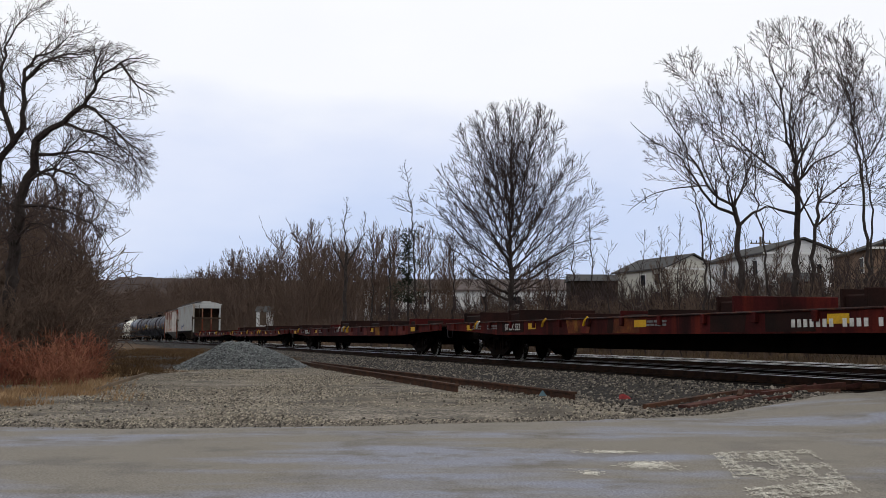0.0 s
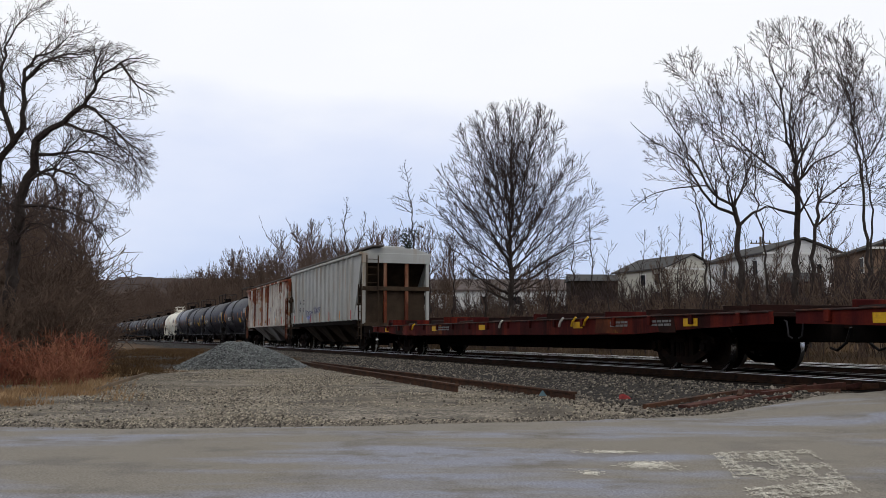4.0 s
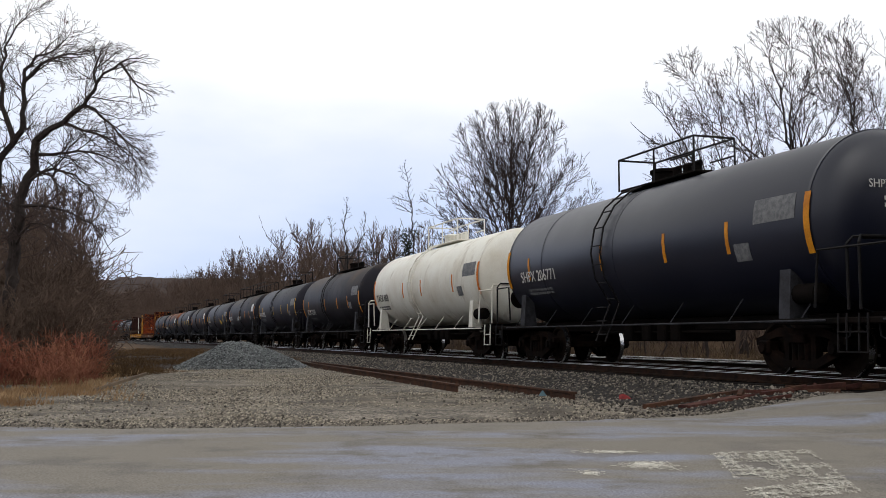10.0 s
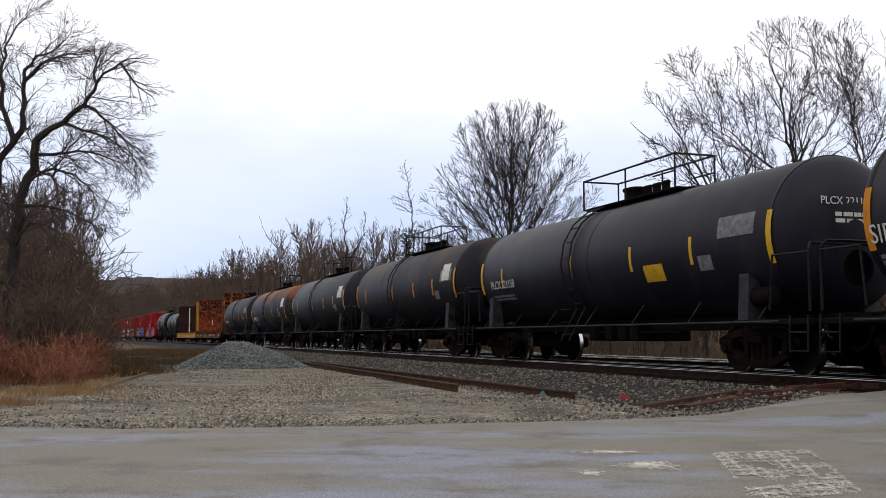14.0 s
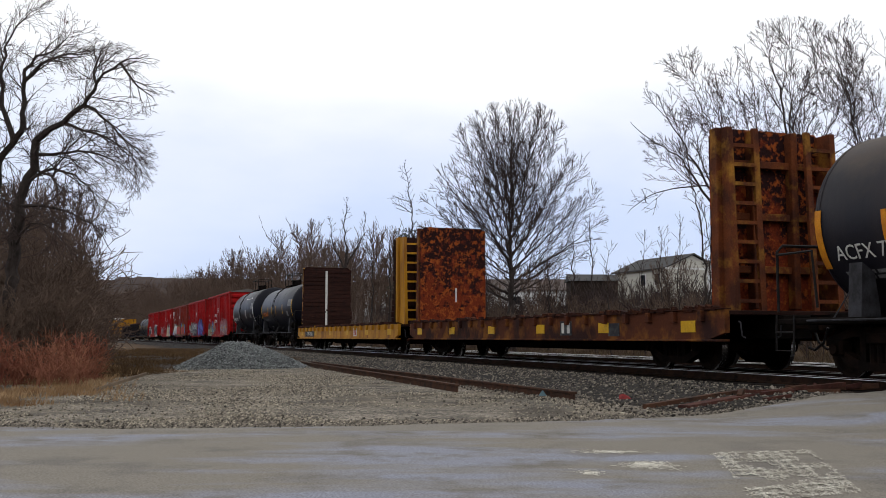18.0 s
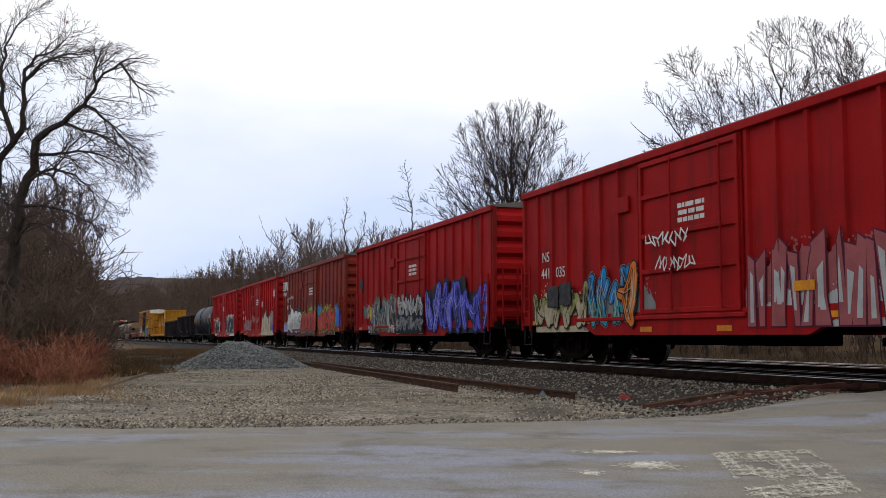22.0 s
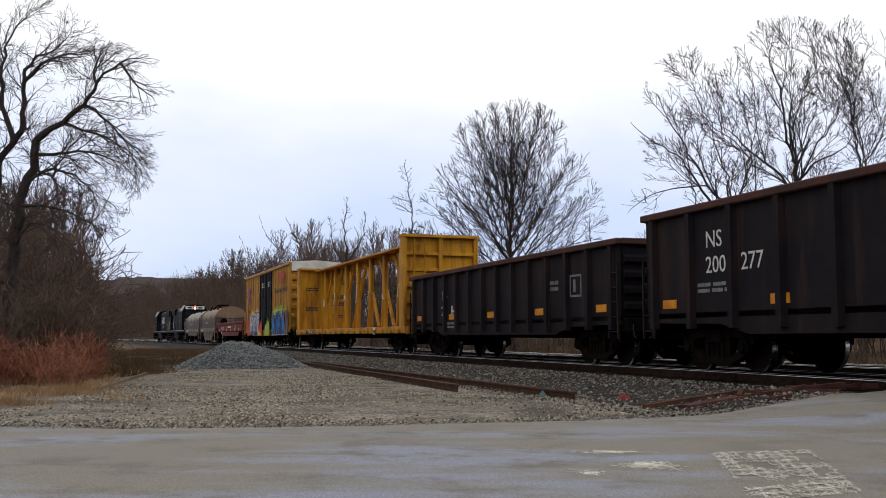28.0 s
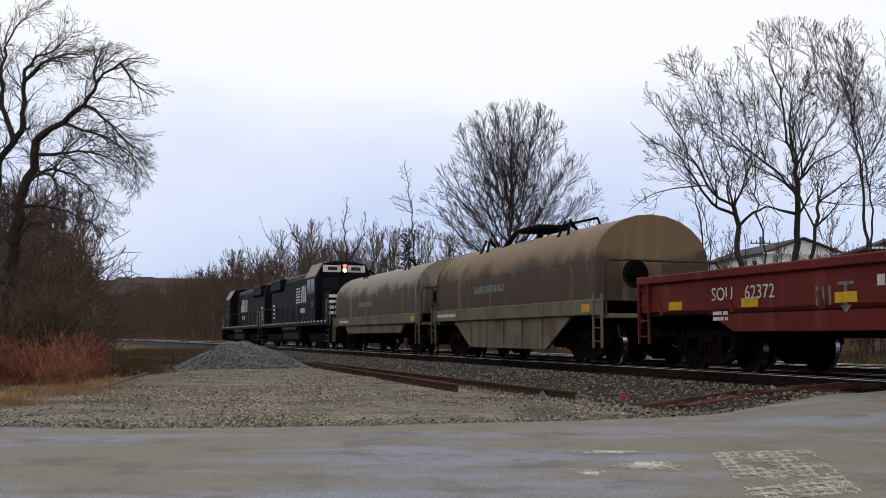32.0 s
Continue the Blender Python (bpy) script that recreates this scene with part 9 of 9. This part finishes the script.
# added out of view: blocks low sky so the cars' near sides darken
ridge("unseen_slope_behind", "unseen slope added behind the camera to dim the low sky", [(75 * math.sin(a) - 5, -20 - 55 * math.cos(a), 19.0) for a in np.linspace(-1.75, 1.75, 40)], 30, M_HILL)


# ---- houses on the rise beyond the tracks ----
M_SIDING = surface("white_vinyl_siding", (0.702, 0.711, 0.711), (0.612, 0.612, 0.603), rough=0.7, scale=0.8, grain=8, grain_amount=0.1, stretch=(0.3, 0.3, 6))
M_CREAM = surface("cream_siding", (0.528, 0.5104, 0.4488), (0.4576, 0.44, 0.3872), rough=0.7, scale=0.8, grain=8, grain_amount=0.1, stretch=(0.3, 0.3, 6))
M_TANWALL = surface("tan_siding", (0.20, 0.135, 0.095), (0.15, 0.10, 0.07), rough=0.8, scale=0.8, grain=8)
M_SHINGLE = surface("grey_shingle_roof", (0.055, 0.055, 0.05775), (0.077, 0.07425, 0.0715), rough=0.9, scale=1.2, grain=12, grain_amount=0.3)
M_SHINGLE_BROWN = surface("brown_grey_roof", (0.13, 0.105, 0.10), (0.10, 0.085, 0.08), rough=0.9, scale=1.2, grain=12, grain_amount=0.3)
M_PLANK = surface("weathered_fence_wood", (0.16, 0.12, 0.085), (0.11, 0.085, 0.065), rough=0.9, scale=3, grain=20, stretch=(1, 1, 0.2))
M_TRIMWHITE = surface("white_house_trim", (0.68, 0.68, 0.66), rough=0.6, scale=2, grain=10, grain_amount=0.05)


def house(corner, along, length, width, eave, peak, wall, roof, label, windows=(), doors=(), name="house", base=None):
    """A gabled house. corner: the wall corner nearest the tracks; along: the heading of its long side from there; the gable wall runs to the right of it."""
    h = thing(name, label, "house", "houses on the rise")
    u = Vector((math.cos(along), math.sin(along), 0))
    w = Vector((math.sin(along), -math.cos(along), 0))
    z0 = (base if base is not None else min(ground_z(*corner, False), ground_z(corner[0] + u.x * length, corner[1] + u.y * length, False)) - 0.3)

    def wall_box(a, b, t0, t1, p, q):
        c = [Vector((corner[0], corner[1], 0)) + u * i + w * j for i, j in ((a, t0), (b, t0), (b, t1), (a, t1))]
        v = [(k.x, k.y, p) for k in c] + [(k.x, k.y, q) for k in c]
        return Mesh().add(v, [(0, 3, 2, 1), (4, 5, 6, 7), (0, 1, 5, 4), (1, 2, 6, 5), (2, 3, 7, 6), (3, 0, 4, 7)])

    part("long_wall", wall_box(0, length, 0, 0.2, z0, eave), wall, h)
    part("long_wall", wall_box(0, length, width - 0.2, width, z0, eave), wall, h)
    for a in (0, length - 0.2):
        g = wall_box(a, a + 0.2, 0.2, width - 0.2, z0, eave)
        c = Vector((corner[0], corner[1], 0))
        v = []
        for i in (a, a + 0.2):
            for j, z in ((0.0, eave), (width, eave), (width / 2, peak)):
                k = c + u * i + w * j
                v.append((k.x, k.y, z))
        g.add(v, [(0, 1, 2), (3, 5, 4), (0, 3, 4, 1), (1, 4, 5, 2), (2, 5, 3, 0)])
        part("gable_wall", g, wall, h)
    c = Vector((corner[0], corner[1], 0))
    for s in (0, 1):
        v = []
        for i in (-0.35, length + 0.35):
            for j, z in (((-0.4 if s == 0 else width + 0.4), eave - 0.1), (width / 2, peak + 0.12), (width / 2, peak + 0.28), ((-0.4 if s == 0 else width + 0.4), eave + 0.08)):
                k = c + u * i + w * j
                v.append((k.x, k.y, z))
        r = part("roof_slope", Mesh().add(v, [(0, 1, 2, 3), (7, 6, 5, 4), (0, 4, 5, 1), (1, 5, 6, 2), (2, 6, 7, 3), (3, 7, 4, 0)]), roof, h)
    part("fascia", wall_box(-0.36, -0.30, -0.4, width + 0.4, eave - 0.12, eave + 0.06), M_TRIMWHITE, h)
    for side, p, z, ww, hh in windows:
        if side == "long":
            fr = part("window", wall_box(p - ww / 2 - 0.1, p + ww / 2 + 0.1, -0.05, 0.0, z - hh / 2 - 0.1, z + hh / 2 + 0.1), M_TRIMWHITE, h)
            part("pane", wall_box(p - ww / 2, p + ww / 2, -0.07, -0.052, z - hh / 2, z + hh / 2), M_GLASS, fr)
        else:
            fr = part("window", wall_box(-0.05, 0.0, p - ww / 2 - 0.1, p + ww / 2 + 0.1, z - hh / 2 - 0.1, z + hh / 2 + 0.1), M_TRIMWHITE, h)
            part("pane", wall_box(-0.07, -0.052, p - ww / 2, p + ww / 2, z - hh / 2, z + hh / 2), M_GLASS, fr)
    return h


house((28.1, 127.7), math.atan2(0.93, -0.37), 12.2, 8.0, 9.3, 11.0, M_CREAM, M_SHINGLE, "two-storey cream house with a grey shingle roof",
      [("long", 2.0, 8.0, 1.0, 1.4), ("long", 5.2, 8.0, 1.0, 1.4), ("long", 2.2, 5.4, 1.6, 1.8), ("long", 6.5, 5.4, 1.0, 1.4)])
house((33.3, 104.6), math.atan2(0.99, -0.12), 16.0, 8.2, 9.3, 10.7, M_SIDING, M_SHINGLE, "two-storey white house with a grey shingle roof",
      [("long", 2.5, 7.9, 1.0, 1.5), ("long", 10.5, 7.9, 1.0, 1.5), ("long", 2.3, 5.2, 1.2, 1.6), ("gable", 5.8, 7.7, 0.5, 0.9)])
h3 = house((36.5, 86.0), math.atan2(0.99, 0.1), 12.0, 11.0, 8.2, 10.0, M_TANWALL, M_SHINGLE, "tan house with a wooden deck",
           [("gable", 2.0, 7.0, 1.0, 1.3), ("gable", 5.0, 7.0, 1.0, 1.3), ("long", 3.0, 6.9, 0.9, 1.2)])
part("deck", Mesh().span(33.8, 37.5, 82.6, 85.6, 5.2, 5.4), M_PLANK, h3, "wooden deck")
for x in (33.9, 35.6, 37.3):
    part("deck_post", Mesh().box(x, 82.7, 4.6, 0.14, 0.14, 3.4), M_PLANK, h3)
part("deck_rail", Mesh().span(33.8, 37.5, 82.62, 82.70, 6.2, 6.3).span(33.8, 37.5, 82.62, 82.70, 5.75, 5.82), M_PLANK, h3)

def low_row():
    """A long low white building: the long wall faces the tracks."""
    h = thing("long_white_building", "long low white building with a brown-grey roof", "building", "houses on the rise")
    part("front_wall", Mesh().span(-11.8, 19.0, 150.0, 150.25, 2.8, 7.7), M_SIDING, h)
    part("back_wall", Mesh().span(-11.8, 19.0, 157.0, 157.25, 2.8, 7.7), M_SIDING, h)
    for x in (-11.8, 18.75):
        part("end_wall", Mesh().prism([(150.0, 2.8), (157.25, 2.8), (157.25, 7.7), (153.6, 9.2), (150.0, 7.7)], x, x + 0.25, "x"), M_SIDING, h)
    part("roof", Mesh().prism([(149.5, 7.6), (153.6, 9.35), (157.75, 7.6), (157.75, 7.45), (153.6, 9.15), (149.5, 7.45)], -12.2, 19.4, "x"), M_SHINGLE_BROWN, h)
    for x in (-8, -3, 1.5, 6, 11, 15.5):
        w = part("window", Mesh().span(x - 0.6, x + 0.6, 149.95, 150.0, 5.3, 6.7), M_TRIMWHITE, h)
        part("pane", Mesh().span(x - 0.5, x + 0.5, 149.92, 149.948, 5.4, 6.6), M_GLASS, w)


low_row()


def shed(x0, x1, y0, y1, z0, z1, wall, roof, label, name="shed"):
    s = thing(name, label, "shed")
    for u0, u1, w0, w1 in ((x0, x1, y0, y0 + 0.12), (x0, x1, y1 - 0.12, y1), (x0, x0 + 0.12, y0 + 0.12, y1 - 0.12), (x1 - 0.12, x1, y0 + 0.12, y1 - 0.12)):
        part("wall", Mesh().span(u0, u1, w0, w1, z0, z1), wall, s)
    part("roof", Mesh().prism([(y0 - 0.2, z1), ((y0 + y1) / 2, z1 + 0.8), (y1 + 0.2, z1)], x0 - 0.2, x1 + 0.2, "x"), roof, s)
    part("door", Mesh().span((x0 + x1) / 2 - 0.5, (x0 + x1) / 2 + 0.5, y0 - 0.05, y0 - 0.002, z0 + 0.2, z0 + 2.1), M_PLANK, s)


shed(13.6, 18.6, 108, 112, 2.8, 6.6, surface("dark_brown_boards", (0.034, 0.024, 0.019), (0.020, 0.015, 0.012), rough=0.9, scale=1.5, stretch=(3, 3, 0.4), grain=20), M_SHINGLE, "dark brown shed behind leafless trees")
shed(27.5, 30.0, 80, 83, 2.8, 5.0, surface("dark_barn_boards", (0.065, 0.032, 0.022), (0.045, 0.024, 0.018), rough=0.8, scale=1), M_SHINGLE, "small dark brown garden shed")
shed(-27.5, -25.5, 150, 153, 2.2, 4.4, M_SIDING, M_SHINGLE, "small white shed among the trees")
fence = thing("wood_fence", "weathered brown board fence behind the houses' yard", "fence")
for k in range(44):
    x, y = 19.6 + k * 0.17, 104 - k * 0.12
    part("board", Mesh().box(x, y, ground_z(x, y, False) + 0.85, 0.155, 0.03, 1.7), M_PLANK, fence)
pole = thing("utility_pole", "wooden utility pole with a crossarm", "utility pole")
part("shaft", Mesh().tube([(38.6, 123, 2.5), (38.6, 123, 12.8)], 0.14, 8), M_PLANK, pole)
part("crossarm", Mesh().box(38.6, 123, 12.0, 2.6, 0.12, 0.14), M_PLANK, pole)
for dx in (-1.1, -0.5, 0.5, 1.1):
    part("insulator", Mesh().cyl((38.6 + dx, 123, 12.2), (0, 0, 1), 0.06, 0.26, 8), M_GLASS, pole)

# ---- scrap and bits on the lot ----
def scrap(x0, y0, x1, y1, label, h=0.13, w=0.16, rise=0.0, material=M_RAIL):
    d = Vector((x1 - x0, y1 - y0, 0))
    n = Vector((-d.y, d.x, 0)).normalized()
    m = Mesh()
    za, zb = ground_z(x0, y0, False) + 0.03, ground_z(x1, y1, False) + 0.03 + rise
    v = []
    for p, z in ((Vector((x0, y0, 0)), za), (Vector((x1, y1, 0)), zb)):
        for a, b in ((-w / 2, 0), (w / 2, 0), (w / 2 * 0.8, h), (-w / 2 * 0.8, h)):
            q = p + n * a
            v.append((q.x, q.y, z + b))
    m.add(v, [(0, 1, 2, 3), (7, 6, 5, 4), (0, 4, 5, 1), (1, 5, 6, 2), (2, 6, 7, 3), (3, 7, 4, 0)])
    return thing("scrap_bar", label, "scrap", "scrap steel at the road's edge", m=m, material=material)


M_SCRAPRED = surface("rust_red_scrap", (0.055, 0.020, 0.017), (0.09, 0.04, 0.03), (0.03, 0.018, 0.015), rough=0.85, scale=4, grain=30)
scrap(2.65, 13.45, 4.35, 14.75, "dark rusty steel bar at the road's edge", 0.06, 0.11)
scrap(3.1, 13.2, 4.2, 14.05, "rust-red steel plate on gravel", 0.05, 0.22, material=M_SCRAPRED)
scrap(4.4, 14.1, 5.3, 14.9, "rust-red splintered timber on gravel", 0.06, 0.12, material=M_SCRAPRED)
scrap(5.0, 14.6, 5.9, 15.1, "rust-red splintered timber on gravel", 0.07, 0.12, 0.05, material=M_SCRAPRED)
scrap(5.1, 15.2, 6.3, 15.3, "dark rusty steel bar at the road's edge", 0.07, 0.14)
scrap(4.2, 14.6, 4.9, 14.3, "rust-red splintered timber on gravel", 0.06, 0.10, material=M_SCRAPRED)
scrap_rng = random.Random(17)
for k in range(9):
    x_ = 4.0 + k * 0.27 + scrap_rng.uniform(-0.1, 0.1)
    y_ = road_edge(x_) + scrap_rng.uniform(0.55, 1.3)
    a_ = scrap_rng.uniform(-0.6, 1.2)
    l_ = scrap_rng.uniform(0.15, 0.45)
    scrap(x_, y_, x_ + l_ * math.cos(a_), y_ + l_ * math.sin(a_), "splintered rust-red timber scrap on stone", scrap_rng.uniform(0.03, 0.08), scrap_rng.uniform(0.04, 0.10), scrap_rng.uniform(0, 0.08), M_SCRAPRED if k % 2 else M_RAIL)
thing("red_rag", "crumpled dull red scrap on the gravel", "scrap", m=Mesh().add([(2.56, 14.9, -0.29), (2.76, 14.85, -0.28), (2.72, 15.0, -0.22), (2.58, 15.02, -0.20), (2.63, 14.95, -0.18)], [(0, 1, 4), (1, 2, 4), (2, 3, 4), (3, 0, 4), (0, 3, 2, 1)]), material=surface("dull_red_scrap", (0.22, 0.03, 0.03), (0.15, 0.03, 0.03), rough=0.8, scale=6))
scrap(-6.0, 17.6, -5.4, 18.6, "short bent wooden stick in the grass", 0.05, 0.06, 0.25, M_PLANK)
thing("plastic_bottle", "small white plastic bottle in the brush", "litter", m=Mesh().lathe([(-0.1, 0.03), (-0.08, 0.05), (0.05, 0.05), (0.09, 0.02), (0.12, 0.02)], 10, "x", (-9.2, 23.3, 0.0)), material=M_LETTER)
thing("chalk_mark", "faded blue chalk triangle on the loose rail", "mark", m=Mesh().prism([(1.60, -0.26), (1.47, -0.26), (1.535, -0.17)], 15.80, 15.81), material=surface("blue_chalk", (0.12, 0.20, 0.24), (0.07, 0.10, 0.12), rough=0.9, scale=9))

# pale worn patches in the asphalt: scuffed paint left in short strokes
def scuffs():
    rng = random.Random(91)
    m = Mesh()
    def fleck(x, y, l, k, a, n_):
        c, s = math.cos(a), math.sin(a)
        zz = ground_z(x, y, False) + 0.0575 + n_ * 0.0000008
        m.add([(x - c * l - s * k, y - s * l + c * k, zz), (x + c * l * 0.7 - s * k * 0.6, y + s * l * 0.7 + c * k * 0.6, zz), (x + c * l + s * k * 0.5, y + s * l - c * k * 0.5, zz), (x - c * l * 0.6 + s * k, y - s * l * 0.6 - c * k, zz)], [(0, 1, 2, 3)])

    # crossing lines of broken flecks over a slanting block of the lane
    for n_ in range(10500):
        u, w = rng.random(), rng.random()
        if rng.random() < 0.42:
            u = (round(u * 9) + rng.gauss(0, 0.13)) / 9
        elif rng.random() < 0.7:
            w = (round(w * 11) + rng.gauss(0, 0.13)) / 11
        if noise.noise((u * 4, w * 5, 3)) < -0.22 * rng.random():
            continue
        x = (2.13 + 0.82 * u) * (1 - w) + (1.755 + 0.725 * u) * w
        y = (8.12 + 0.21 * u) * (1 - w) + (5.78 + 0.37 * u) * w
        fleck(x, y, rng.uniform(0.004, 0.016), rng.uniform(0.002, 0.007), rng.uniform(0, 3.14), n_)
    for cx, cy, rx, ry, n in ((1.33, 8.25, 0.26, 0.10, 260), (1.48, 7.4, 0.18, 0.20, 600), (0.99, 7.0, 0.08, 0.14, 120)):
        for n_ in range(n):
            x, y = cx + rng.gauss(0, rx * 0.5), cy + rng.gauss(0, ry * 0.5)
            fleck(x, y, rng.uniform(0.004, 0.022), rng.uniform(0.003, 0.012), rng.uniform(-0.4, 0.4), n_)
    return m


thing("worn_markings", "scuffed remains of pale paint on the asphalt", "road marking", kind="stuff", m=scuffs(), material=M_PALE)


def motions():
    """The whole train rolls by on the near track."""
    for car, s in TRAIN:
        walk(car, [(t, car_pose(s, t)) for t in np.arange(0, 32.1, 1.0)])


motions()
